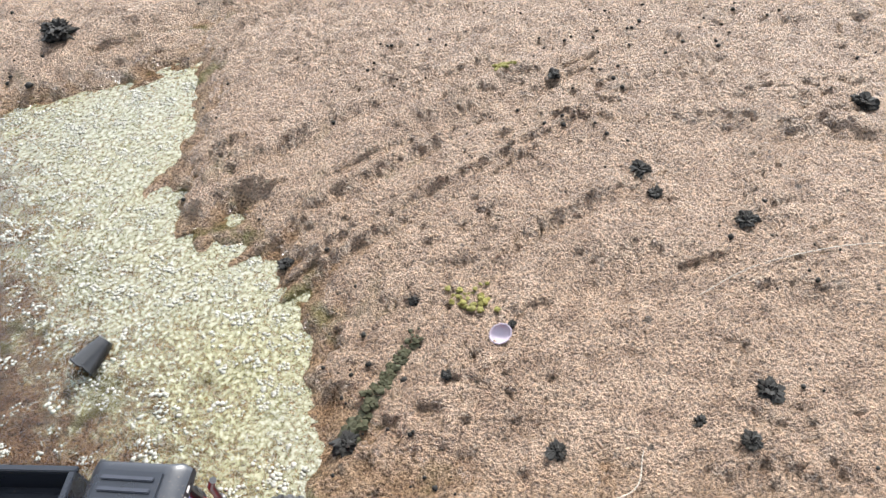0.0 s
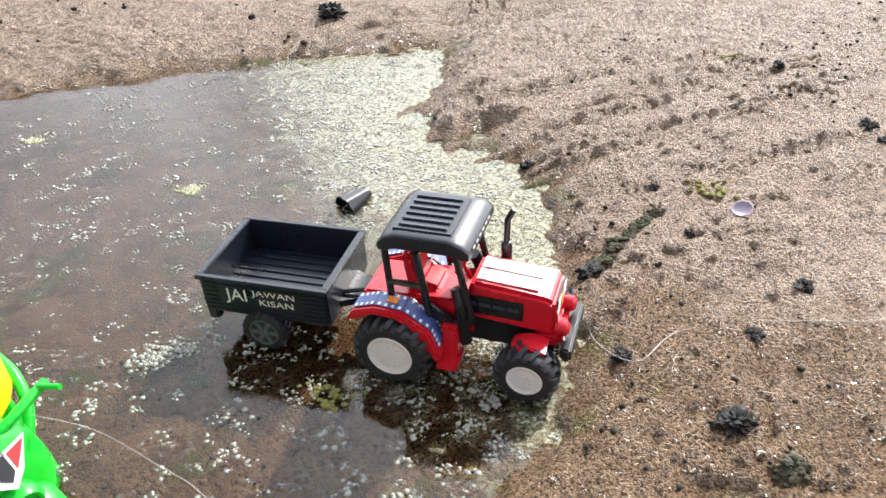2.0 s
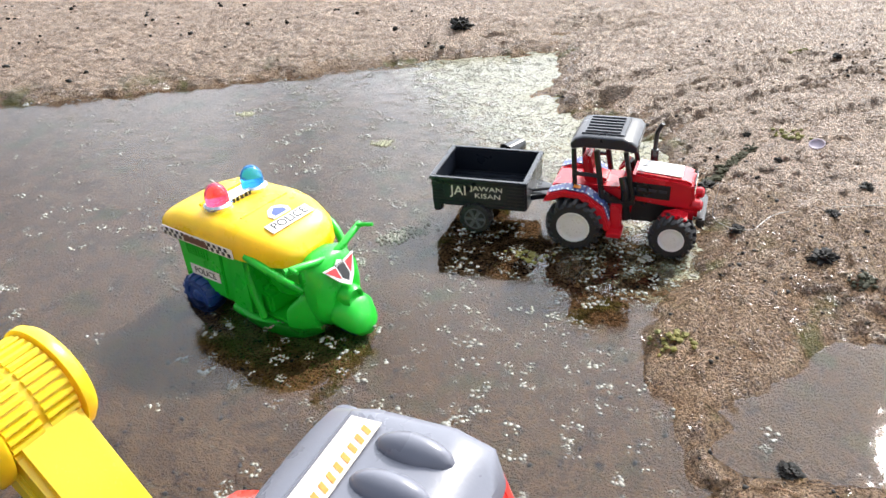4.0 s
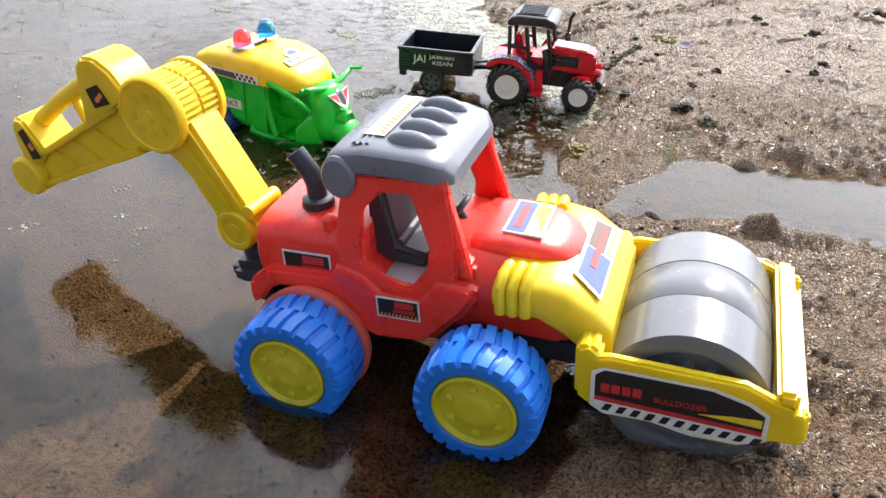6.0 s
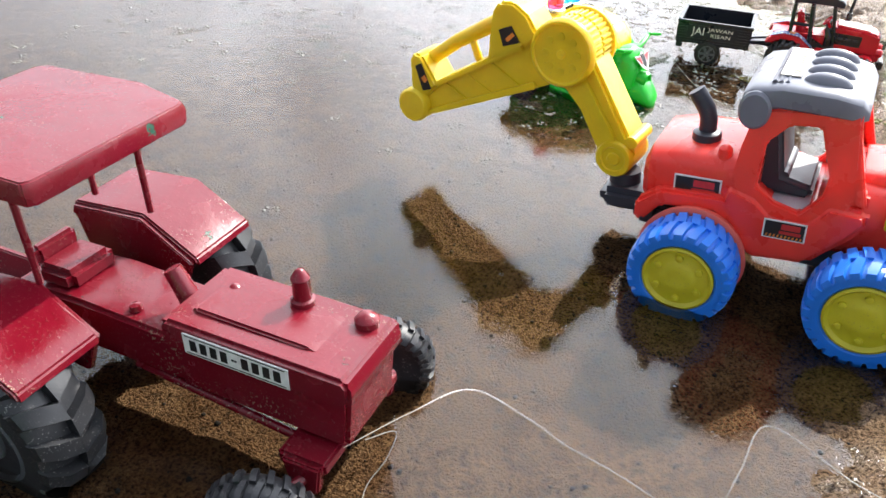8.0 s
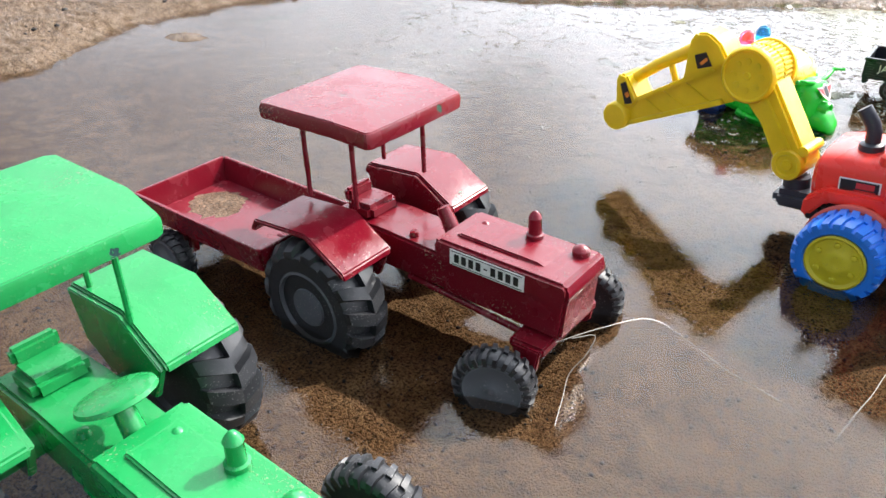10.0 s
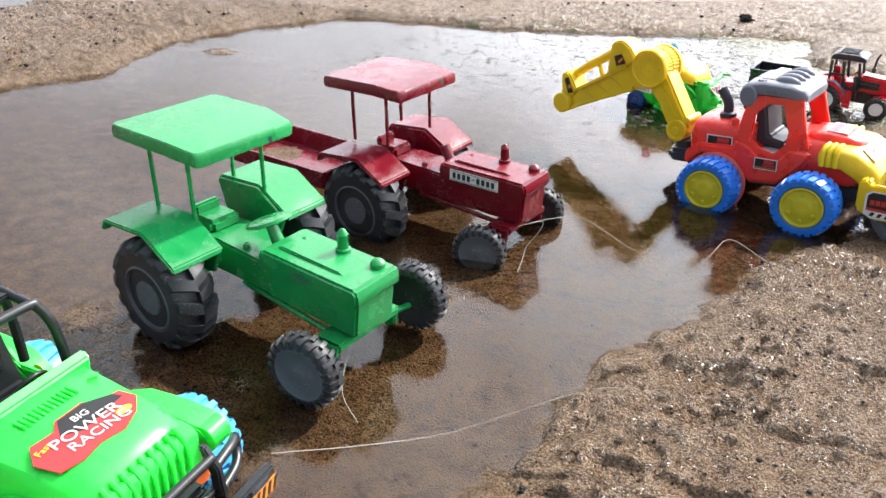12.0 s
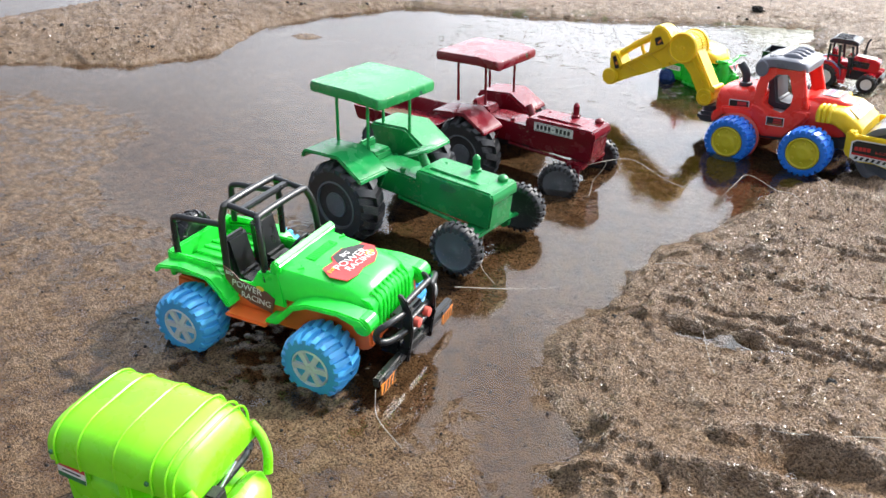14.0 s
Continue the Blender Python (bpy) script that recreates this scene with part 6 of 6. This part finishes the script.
    for x, w, z, h in ((-0.104, 0.044, 0.092, 0.012), (-0.100, 0.050, 0.093, 0.018), (-0.076, 0.053, 0.096, 0.024), (0.0, 0.054, 0.098, 0.025), (0.014, 0.053, 0.097, 0.024), (0.030, 0.050, 0.096, 0.022), (0.048, 0.044, 0.094, 0.018), (0.060, 0.034, 0.091, 0.012), (0.067, 0.022, 0.089, 0.006)):
        ring = []
        for i in range(17):
            u = math.pi * i / 16
            c, s = math.cos(u), math.sin(u)
            ring.append((x, -w * math.copysign(abs(c) ** 0.45, c), z - 0.012 + (h + 0.006) * abs(s) ** 0.5))
        ring += [(x, w * (1 - 2 * k / 6), z - 0.012) for k in range(1, 6)]
        sec.append(ring)
    r = part("roof", loft(sec), ROOF_YELLOW, t, "glossy yellow roof with checker band")
    r.location = (-0.014, 0, 0)
    for s in (-1, 1):
        f = face((-0.040, s * 0.0540, 0.0905), (1, 0, 0) if s < 0 else (-1, 0, 0), (0, 0, 1))
        bd = part("checker_band", slab(rect(0.104, 0.0105), f, 0.0008), P_WHITE, r, "black and white checker band")
        ck = None
        for k in range(25):
            ck = slab(rect(0.0038, 0.0038, -0.049 + 0.004 * k, 0.0022 if k % 2 else -0.0022), f @ pose(0, 0, 0.0008), 0.0003, ck)
        part("check_pattern", ck, P_BLACK, bd)
        part("band_writing_bar", slab(rect(0.034, 0.007, -0.002, 0), f @ pose(0, 0, 0.0012), 0.0003), P_BROWN, bd)
    for x in (-0.056, 0.004):
        part("roof_groove", tube([(x, -0.030, 0.1155), (x, 0.030, 0.1155)], 0.0016, seg=8), ROOF_YELLOW, r)
    f = face((0.034, 0.0, 0.1108), (0, 1, 0), (-1, 0, 0.26))
    st = part("roof_sticker", slab(rect(0.054, 0.013, 0, -0.004), f, 0.0012), P_WHITE, r, "white sticker with black lettering")
    lettering("POLICE", 0.0135, f @ pose(0, -0.004, 0.0014), P_BLACK, st)
    bd = part("roof_badge", slab([(-0.011, 0.004), (0.011, 0.004), (0.013, 0.010), (0.008, 0.017), (0, 0.020), (-0.008, 0.017), (-0.013, 0.010)], f @ pose(0, 0.001, -0.0002), 0.0014), P_WHITE, r)
    part("badge_shield", slab([(-0.007, 0.006), (0.007, 0.006), (0.008, 0.011), (0, 0.017), (-0.008, 0.011)], f @ pose(0, 0.001, 0.0012), 0.0003), P_BLUE, bd)
    # beacons
    bar = part("beacon_bar", box(-0.044, -0.028, -0.016, 0.016, 0.112, 0.122, 0.002), CHROME, r, "chrome beacon bar")
    for k in range(5):
        part("beacon_slot", box(-0.0282, -0.0268, -0.012 + 0.0055 * k, -0.009 + 0.0055 * k, 0.114, 0.120, 0.0003), BLACK, bar)
    for y, mat, lab in ((-0.023, PINK_LENS, "clear pink beacon"), (0.023, BLUE_LENS, "clear blue beacon")):
        bc = part("beacon_base", lathe([(0.112, 0.0135), (0.116, 0.015), (0.119, 0.0145), (0.121, 0.012), (0.1205, 0.0001)], (-0.036, y, 0), "z", 26), CHROME, r)
        part("beacon_lens", lathe([(0.120, 0.0115), (0.127, 0.0118), (0.132, 0.0108), (0.136, 0.0088), (0.139, 0.0058), (0.1403, 0.0028), (0.1406, 0.0001)], (-0.036, y, 0), "z", 22), mat, bc, lab)
    return t


police_rickshaw(at_place(-0.412, 0.162, -0.013, -16.0))


# ---- lime auto-rickshaw ----
def lime_rickshaw(m):
    t = thing("toy_rickshaw", m, "lime green plastic toy rickshaw with ribbed canopy on wet sand", "toy rickshaw")
    body = loft([oval(-0.074, 0, 0.050, 0.040, 0.030, 5), oval(-0.068, 0, 0.050, 0.047, 0.036, 6), oval(-0.020, 0, 0.046, 0.047, 0.032, 6), oval(0.0, 0, 0.036, 0.046, 0.022, 6), oval(0.050, 0, 0.032, 0.044, 0.018, 5), oval(0.064, 0, 0.034, 0.036, 0.016, 4)])
    part("body", body, LIME, t)
    sec = []
    for x, w, z, h in ((-0.082, 0.042, 0.096, 0.018), (-0.078, 0.050, 0.098, 0.030), (-0.062, 0.053, 0.100, 0.036), (0.0, 0.054, 0.100, 0.037), (0.040, 0.052, 0.099, 0.034), (0.058, 0.050, 0.097, 0.028), (0.070, 0.046, 0.093, 0.016)):
        ring = []
        for i in range(21):
            u = math.pi * i / 20
            c, s = math.cos(u), math.sin(u)
            ring.append((x, -w * math.copysign(abs(c) ** 0.55, c), z - 0.010 + (h + 0.004) * abs(s) ** 0.6))
        ring += [(x, w * (1 - 2 * k / 6), z - 0.010) for k in range(1, 6)]
        sec.append(ring)
    c = part("canopy", loft(sec), LIME, t)
    for x, k in ((-0.066, 0.036), (-0.040, 0.037), (-0.002, 0.0375), (0.036, 0.035), (0.050, 0.0315), (0.058, 0.0285)):
        pts = []
        for i in range(21):
            u = math.pi * i / 20
            q, s = math.cos(u), math.sin(u)
            pts.append((x, -0.0538 * math.copysign(abs(q) ** 0.55, q), 0.090 + (k + 0.004) * abs(s) ** 0.6))
        part("canopy_rib", tube(pts, 0.0012, seg=6), LIME, c)
    for x in (-0.070, 0.032):
        part("canopy_rivet", lathe([(-0.0548, 0.0001), (-0.0548, 0.002), (-0.053, 0.0025)], (x, 0, 0.102), "y", 10), P_GREEN, c)
    for s in (-1, 1):
        part("rear_pillar", box(-0.072, -0.040, s * 0.047 - 0.003, s * 0.047 + 0.003, 0.070, 0.096, 0.002), LIME, t)
        part("mid_pillar", box(-0.008, 0.004, s * 0.047 - 0.003, s * 0.047 + 0.003, 0.050, 0.096, 0.002), LIME, t)
        part("front_pillar", tube(smooth_path([(0.066, s * 0.046, 0.098), (0.076, s * 0.046, 0.086), (0.084, s * 0.042, 0.070), (0.086, s * 0.036, 0.052)], 4), 0.0045, seg=10), LIME, t)
        f = face((-0.056, s * 0.0502, 0.080), (1, 0, -0.12) if s < 0 else (-1, 0, -0.12), (0, 0, 1))
        fl = part("flag_sticker", slab(rect(0.030, 0.018), f, 0.0006), P_WHITE, t, "red, white and green striped sticker")
        part("flag_stripe", slab(rect(0.030, 0.005, 0, 0.0065), f @ pose(0, 0, 0.0006), 0.0003), P_RED, fl)
        part("flag_stripe", slab(rect(0.030, 0.005, 0, -0.0065), f @ pose(0, 0, 0.0006), 0.0003), P_GREEN, fl)
        part("flag_writing", slab(rect(0.020, 0.0015, 0, 0), f @ pose(0, 0, 0.0006), 0.0003), P_BLACK, fl)
        wheel(t, (-0.046, s * 0.048, 0.016), 0.020, 0.016, s, RUBBER, SILVER, lugs=14, lug_h=0.0015, skew=0.2, rim=0.6, bolts=0)
    part("bench", prism([(-0.034, 0.048), (-0.010, 0.048), (-0.010, 0.062), (-0.026, 0.066), (-0.032, 0.088), (-0.040, 0.088)], -0.040, 0.040, 0.003), LIME, t)
    cowl = loft([oval(0.066, 0, 0.032, 0.042, 0.018, 4), oval(0.078, 0, 0.036, 0.041, 0.022, 3), oval(0.090, 0, 0.034, 0.033, 0.020, 2.6), oval(0.099, 0, 0.030, 0.018, 0.013, 2.4)])
    part("front_cowl", cowl, LIME, t)
    f = face((0.093, -0.022, 0.049), (-0.5, 1, 0), (-0.5, 0, 1))
    pl = part("cowl_sticker", slab(rect(0.030, 0.008), f, 0.0012), P_YELLOW, t, "yellow sticker with dark bars")
    part("writing", slab(rect(0.022, 0.004), f @ pose(0, 0, 0.0012), 0.0003), P_BLACK, pl)
    part("handlebar_box", box(0.070, 0.083, -0.034, -0.018, 0.064, 0.084, 0.002), BLACK, t, "black handlebar unit")
    part("handlebar", tube(smooth_path([(0.060, -0.050, 0.066), (0.070, -0.026, 0.074), (0.072, 0.0, 0.076), (0.070, 0.026, 0.074), (0.060, 0.050, 0.066)], 4), 0.0034, seg=8), BLACK, t)
    part("mirror_stem", tube([(0.076, -0.018, 0.080), (0.078, 0.004, 0.092)], 0.0016), CHROME, t)
    wheel(t, (0.088, 0, 0.012), 0.018, 0.014, -1, RUBBER, SILVER, lugs=14, lug_h=0.0015, skew=0.2, rim=0.6, bolts=0)
    return t


lime_rickshaw(at_place(-0.338, -1.588, 0.0, 14.0))


# ---- things lying about ----
MUD = plastic("black_organic_mud", (0.010, 0.009, 0.007), 0.85, 0.9, 0.003, dirt=(0.10, 0.07, 0.045))
WEED = plastic("dark_green_weed", (0.035, 0.036, 0.016), 0.8, 0.6, 0.002)
ALGA = plastic("yellow_green_alga", (0.17, 0.155, 0.035), 0.8, 0.5, 0.002)
SHELL = plastic("pale_violet_shell", (0.42, 0.36, 0.42), 0.3, 0.3)
TWINE = plastic("pale_nylon_line", (0.55, 0.50, 0.42), 0.35, 0.2)
FOAM = plastic("white_foam", (0.30, 0.295, 0.25), 0.25, 0.15)
PALE_BALL = plastic("cream_bubble", (0.42, 0.40, 0.25), 0.35, 0.3)


def clod(size, seed, flat=0.6, rough=0.45, fine=3):
    """A crumbly lump."""
    b = bmesh.new()
    bmesh.ops.create_icosphere(b, subdivisions=fine, radius=1)
    for v in b.verts:
        d = v.co.normalized()
        k = 1 + rough * noise.noise(d * 1.6 + Vector((seed * 7.1, 0, 0))) + rough * 0.8 * noise.noise(d * 4.5 + Vector((0, seed * 3.3, 0))) + rough * 0.6 * noise.noise(d * 10 + Vector((0, 0, seed)))
        v.co = Vector((d.x * k, d.y * k * 0.9, d.z * k * flat)) * size
    return b


LUMPS = [(-0.114, 0.668, 0.010), (0.097, 0.312, 0.016), (0.148, 0.905, 0.010), (0.23, 0.756, 0.011), (0.317, 0.686, 0.013), (0.305, 0.513, 0.013), (0.286, 0.472, 0.010), (0.449, 0.837, 0.016), (0.253, 0.491, 0.008),
         (0.148, 0.463, 0.010), (0.241, 0.723, 0.009), (-0.515, 1.05, 0.030), (0.025, 0.607, 0.007), (0.138, -1.065, 0.008), (-0.130, -1.038, 0.006), (0.065, 0.049, 0.012), (-0.018, 0.474, 0.014), (0.112, 0.578, 0.005), (0.06, 0.53, 0.006), (0.02, 0.37, 0.010), (0.11, 0.40, 0.008)]
for k, (x, y, size) in enumerate(LUMPS):
    size *= 0.72
    ob = part("mud_clod", clod(size, k + 1, 0.55, 0.6, 4), MUD, None)
    ob.matrix_world = pose(x, y, height_at(x, y) + size * 0.10, 0, 0, 47 * k)
    tagged(ob, "black crumbly clod of mud lying on the sand", "clod", "clods of mud on the sand")
for k, (x, y, size, mat, lab) in enumerate(((0.091, 0.925, 0.012, ALGA, "yellow-green tuft of alga on the sand"), (0.076, 0.604, 0.017, ALGA, "yellow-green mat of alga on the sand"), (-0.027, 0.164, 0.016, ALGA, "pale green stone at the water's edge"), (0.132, 0.284, 0.011, WEED, "dark green weed on wet sand"), (-0.192, 0.296, 0.018, ALGA, "yellow-green alga floating behind the toy trailer"))):
    tuft, r3 = None, random.Random(50 + k)
    for q in range(34):
        du, dv = r3.gauss(0, size * 0.55), r3.gauss(0, size * 0.4)
        b = clod(r3.uniform(0.0012, 0.0034), q + 60 * k, 0.6, 0.5, 2)
        bmesh.ops.translate(b, vec=(du, dv, max(height_at(x + du, y + dv), -0.001) + 0.0005), verts=b.verts)
        tuft = join(tuft, b)
    ob = part("alga_tuft", tuft, mat, None)
    ob.matrix_world = pose(x, y, 0)
    tagged(ob, lab, "alga")
# a streak of dark weed
streak = None
rng = random.Random(8)
for k in range(110):
    u = k / 109
    x, y = -0.018 + 0.048 * u + rng.uniform(-0.007, 0.007), 0.479 + 0.091 * u + rng.uniform(-0.006, 0.006)
    b = clod(rng.uniform(0.0016, 0.0042) * (1.3 - 0.6 * u), k, 0.5, 0.6, 2)
    bmesh.ops.translate(b, vec=(x, y, height_at(x, y) + 0.001), verts=b.verts)
    streak = join(streak, b)
tagged(part("weed_streak", streak, WEED, None), "streak of dark rotting weed on the sand", "weed", kind="stuff")

# shell halves
b = bmesh.new()
bmesh.ops.create_uvsphere(b, u_segments=24, v_segments=12, radius=1)
bmesh.ops.delete(b, geom=[v for v in b.verts if v.co.z > 0.1], context="VERTS")
for v in b.verts:
    ridge = 1 + 0.03 * math.sin(14 * math.atan2(v.co.y, v.co.x))
    v.co = Vector((v.co.x * 0.010 * ridge, v.co.y * 0.0085 * ridge, v.co.z * 0.005))
bmesh.ops.solidify(b, geom=b.faces[:], thickness=0.0009)
ob = part("shell", b, SHELL, None)
ob.matrix_world = pose(0.103, 0.564, height_at(0.103, 0.564) + 0.005, 18, -12, 30)
tagged(ob, "small open violet-white shell lying on the sand", "shell")

# black cup on its side in the scum
b = lathe([(0.020, 0.0001), (0.019, 0.008), (0.010, 0.011), (-0.016, 0.0155), (-0.018, 0.0165), (-0.019, 0.0155), (-0.016, 0.0138), (0.008, 0.009), (0.012, 0.0001)], (0, 0, 0), "x", 28)
for v in b.verts:
    v.co += Vector((noise.noise(v.co * 120), noise.noise(v.co * 120 + Vector((9, 0, 0))), noise.noise(v.co * 120 + Vector((0, 9, 0))))) * 0.0018
ob = part("black_cup", b, BLACK, None)
ob.matrix_world = pose(-0.276, 0.560, 0.004, 0, -10, 62) @ Matrix.Diagonal((0.85, 0.85, 0.85, 1))
tagged(ob, "small black mud-caked cup lying in green scum", "cup")

# pads of foam on the water
def foam_pad(x, y, along, across, turn, count, material, label, seed):
    pad, r3 = None, random.Random(seed)
    c, k = math.cos(turn), math.sin(turn)
    for q in range(count):
        u, v = r3.gauss(0, along), r3.gauss(0, across)
        b = bmesh.new()
        bmesh.ops.create_icosphere(b, subdivisions=1, radius=r3.uniform(0.0012, 0.0032))
        bmesh.ops.translate(b, vec=(x + u * c - v * k, y + u * k + v * c, 0.0), verts=b.verts)
        pad = join(pad, b)
    return tagged(part("foam_pad", pad, material, None), label, "foam", kind="stuff")


foam_pad(-0.342, 0.303, 0.015, 0.007, 0.7, 120, FOAM, "pad of white foam bubbles on the water", 12)
foam_pad(-0.470, 0.547, 0.007, 0.005, 0.2, 90, PALE_BALL, "cream clump of scum floating in the pool", 13)
foam_pad(-0.747, 0.616, 0.007, 0.004, 0.2, 60, PALE_BALL, "cream clump of scum floating in the pool", 14)


# ---- fishing line that lies about and is tied to the toys ----
def line(points, label, r=0.00034):
    ob = part("nylon_line", tube(smooth_path(points, 7), r, seg=6), TWINE, None)
    return tagged(ob, label, "string", "nylon lines")


def on_sand(x, y, lift=0.0012):
    return (x, y, max(height_at(x, y), 0.0) + lift)


line([on_sand(0.47, 0.655), on_sand(0.391, 0.649), on_sand(0.315, 0.631), on_sand(0.267, 0.605)], "pale nylon line lying on dry sand")
line([(-0.012, 0.388, 0.055), (-0.004, 0.39, 0.058), (-0.006, 0.385, 0.02), on_sand(0.03, 0.36), on_sand(0.06, 0.40), on_sand(0.13, 0.42), on_sand(0.198, 0.432), on_sand(0.211, 0.465)], "pale nylon line from the small tractor onto sand")
line([(-0.302, -1.166, 0.060), (-0.26, -1.09, 0.035), (-0.219, -1.009, 0.014), on_sand(-0.134, -0.882), on_sand(-0.06, -0.86)], "pale nylon line tied to the jeep's bull bar")
line([(-0.277, -1.359, 0.030), (-0.262, -1.375, 0.008), on_sand(-0.215, -1.391)], "pale nylon line hanging from the jeep's bumper")
line([on_sand(-0.141, -0.57), (-0.128, -0.52, 0.02), (-0.115, -0.48, 0.030), (-0.06, -0.50, 0.022), on_sand(-0.027, -0.526, 0.006), on_sand(0.013, -0.56)], "pale nylon line looped at the water's edge")
line([on_sand(0.035, -0.49), (0.005, -0.445, 0.028), (-0.006, -0.432, 0.036), (0.004, -0.436, 0.034), (0.03, -0.458, 0.024), on_sand(0.055, -0.47)], "pale nylon line tied to the toy roller")
line([on_sand(-0.05, -0.95), on_sand(0.02, -1.10), on_sand(0.08, -1.16), on_sand(0.113, -1.177), on_sand(0.206, -1.127), on_sand(0.30, -1.08)], "pale nylon line lying on damp sand")
line([(-0.372, -0.625, 0.034), (-0.345, -0.58, 0.036), (-0.319, -0.533, 0.028), (-0.28, -0.525, 0.012), (-0.243, -0.531, 0.002), (-0.205, -0.54, 0.001), (-0.166, -0.554, 0.001)], "pale nylon line tied to the maroon tractor")
line([(-0.360, -0.615, 0.038), (-0.344, -0.602, 0.040), (-0.345, -0.615, 0.026), (-0.352, -0.631, 0.012), (-0.345, -0.655, 0.004), (-0.335, -0.686, 0.001)], "pale nylon line hanging from the maroon tractor")
line([(-0.376, -0.960, 0.034), (-0.376, -0.982, 0.028), (-0.349, -1.026, 0.012), (-0.314, -1.044, 0.001)], "pale nylon line hanging from the green tractor")
line([on_sand(0.05, -0.98), (0.052, -0.995, 0.03), on_sand(0.035, -1.03, 0.004)], "short pale nylon line end standing in sand")
line([(-0.335, 0.175, 0.066), (-0.300, 0.185, 0.050), (-0.265, 0.190, 0.020), (-0.235, 0.188, 0.002), (-0.17, 0.15, 0.001), (-0.08, 0.12, 0.001)], "pale nylon line from the police rickshaw", 0.00022)


# ---- scatter, far too many to count: crumbs on the sand, flecks of foam on the pool ----
def scatter(name, items, material, label, category, seed, flat=0.7):
    """Low lumps at (x, y, z, size) joined into one mesh."""
    base = bmesh.new()
    bmesh.ops.create_icosphere(base, subdivisions=1, radius=1)
    bv = np.array([v.co[:] for v in base.verts])
    bf = np.array([[v.index for v in f.verts] for f in base.faces])
    base.free()
    rng = np.random.default_rng(seed)
    n, k = len(items), len(bv)
    it = np.array(items)
    jit = bv[None] * (1 + rng.uniform(-0.35, 0.35, (n, k, 1)))
    jit *= it[:, 3][:, None, None] * np.array([1, 1, flat])
    co = (jit + it[:, None, :3]).reshape(-1, 3)
    fc = (bf[None] + (np.arange(n) * k)[:, None, None]).reshape(-1, 3)
    me = bpy.data.meshes.new(name)
    me.from_pydata(co.tolist(), [], fc.tolist())
    me.polygons.foreach_set("use_smooth", [True] * len(me.polygons))
    me.materials.append(material)
    return tagged(new(name, me), label, category, kind="stuff")


rng = np.random.default_rng(21)
cx, cy = rng.uniform(-0.35, 0.55, 9000), rng.uniform(-1.5, 1.25, 9000)
cz = ground_height(cx, cy)
patch = value_noise(cx, cy, 6, 31) + 0.6 * value_noise(cx, cy, 19, 32)
keep = (cz > 0.006) & (patch + rng.uniform(-0.5, 0.5, 9000) > 0.40)
size = 0.0008 + 0.0022 * rng.random(9000) ** 3
scatter("dark_crumbs", np.stack([cx, cy, cz + size * 0.3, size], -1)[keep], MUD, "dark crumbs of mud strewn over the sand", "crumbs", 1)
cx, cy = rng.uniform(-2.6, -0.5, 5000), rng.uniform(-0.9, 1.9, 5000)
cz = ground_height(cx, cy)
keep = cz > 0.008
size = 0.0015 + 0.006 * rng.random(5000) ** 4
scatter("bank_crumbs", np.stack([cx, cy, cz + size * 0.3, size], -1)[keep][:1500], MUD, "dark crumbs of mud on the far bank", "crumbs", 2)

fx, fy = rng.uniform(-1.3, 0.05, 16000), rng.uniform(-0.35, 1.05, 16000)
fz = ground_height(fx, fy)
density = np.clip(0.20 + 0.55 * np.clip((fy + 0.9 * fx + 0.55) / 0.9, 0, 1.2) ** 1.6, 0, 0.8) * np.clip((fy + 0.25) / 0.35, 0.03, 1)
keep = (fz < -0.0015) & (rng.random(16000) < density)
flecks = []
for x, y in np.stack([fx, fy], -1)[keep][:6000]:
    # lacy patches: a ring of bubbles, more or less closed
    s = 0.0012 + 0.0042 * rng.random() ** 2.6
    n = int(rng.integers(4, 11))
    start, reach = rng.uniform(0, 6.3), rng.uniform(2.5, 6.3)
    for k in range(n):
        u = start + reach * k / n
        flecks.append((x + 1.5 * s * math.cos(u) + rng.normal(0, 0.4 * s), y + 1.1 * s * math.sin(u) + rng.normal(0, 0.4 * s), 0.0003, s * rng.uniform(0.28, 0.58)))
scatter("foam_flecks", flecks, FOAM, "flecks of white bubbles floating on the pool", "foam", 3, 0.30)
gx2, gy2 = rng.uniform(-1.2, 0.0, 8000), rng.uniform(-1.7, 0.3, 8000)
gz2 = ground_height(gx2, gy2)
keep = (gz2 < 0.001)
size = 0.0005 + 0.0020 * rng.random(8000) ** 4
scatter("bed_grit", np.stack([gx2, gy2, gz2 + size * 0.4, size], -1)[keep], MUD, "dark grit on the bed of the pool", "grit", 4)
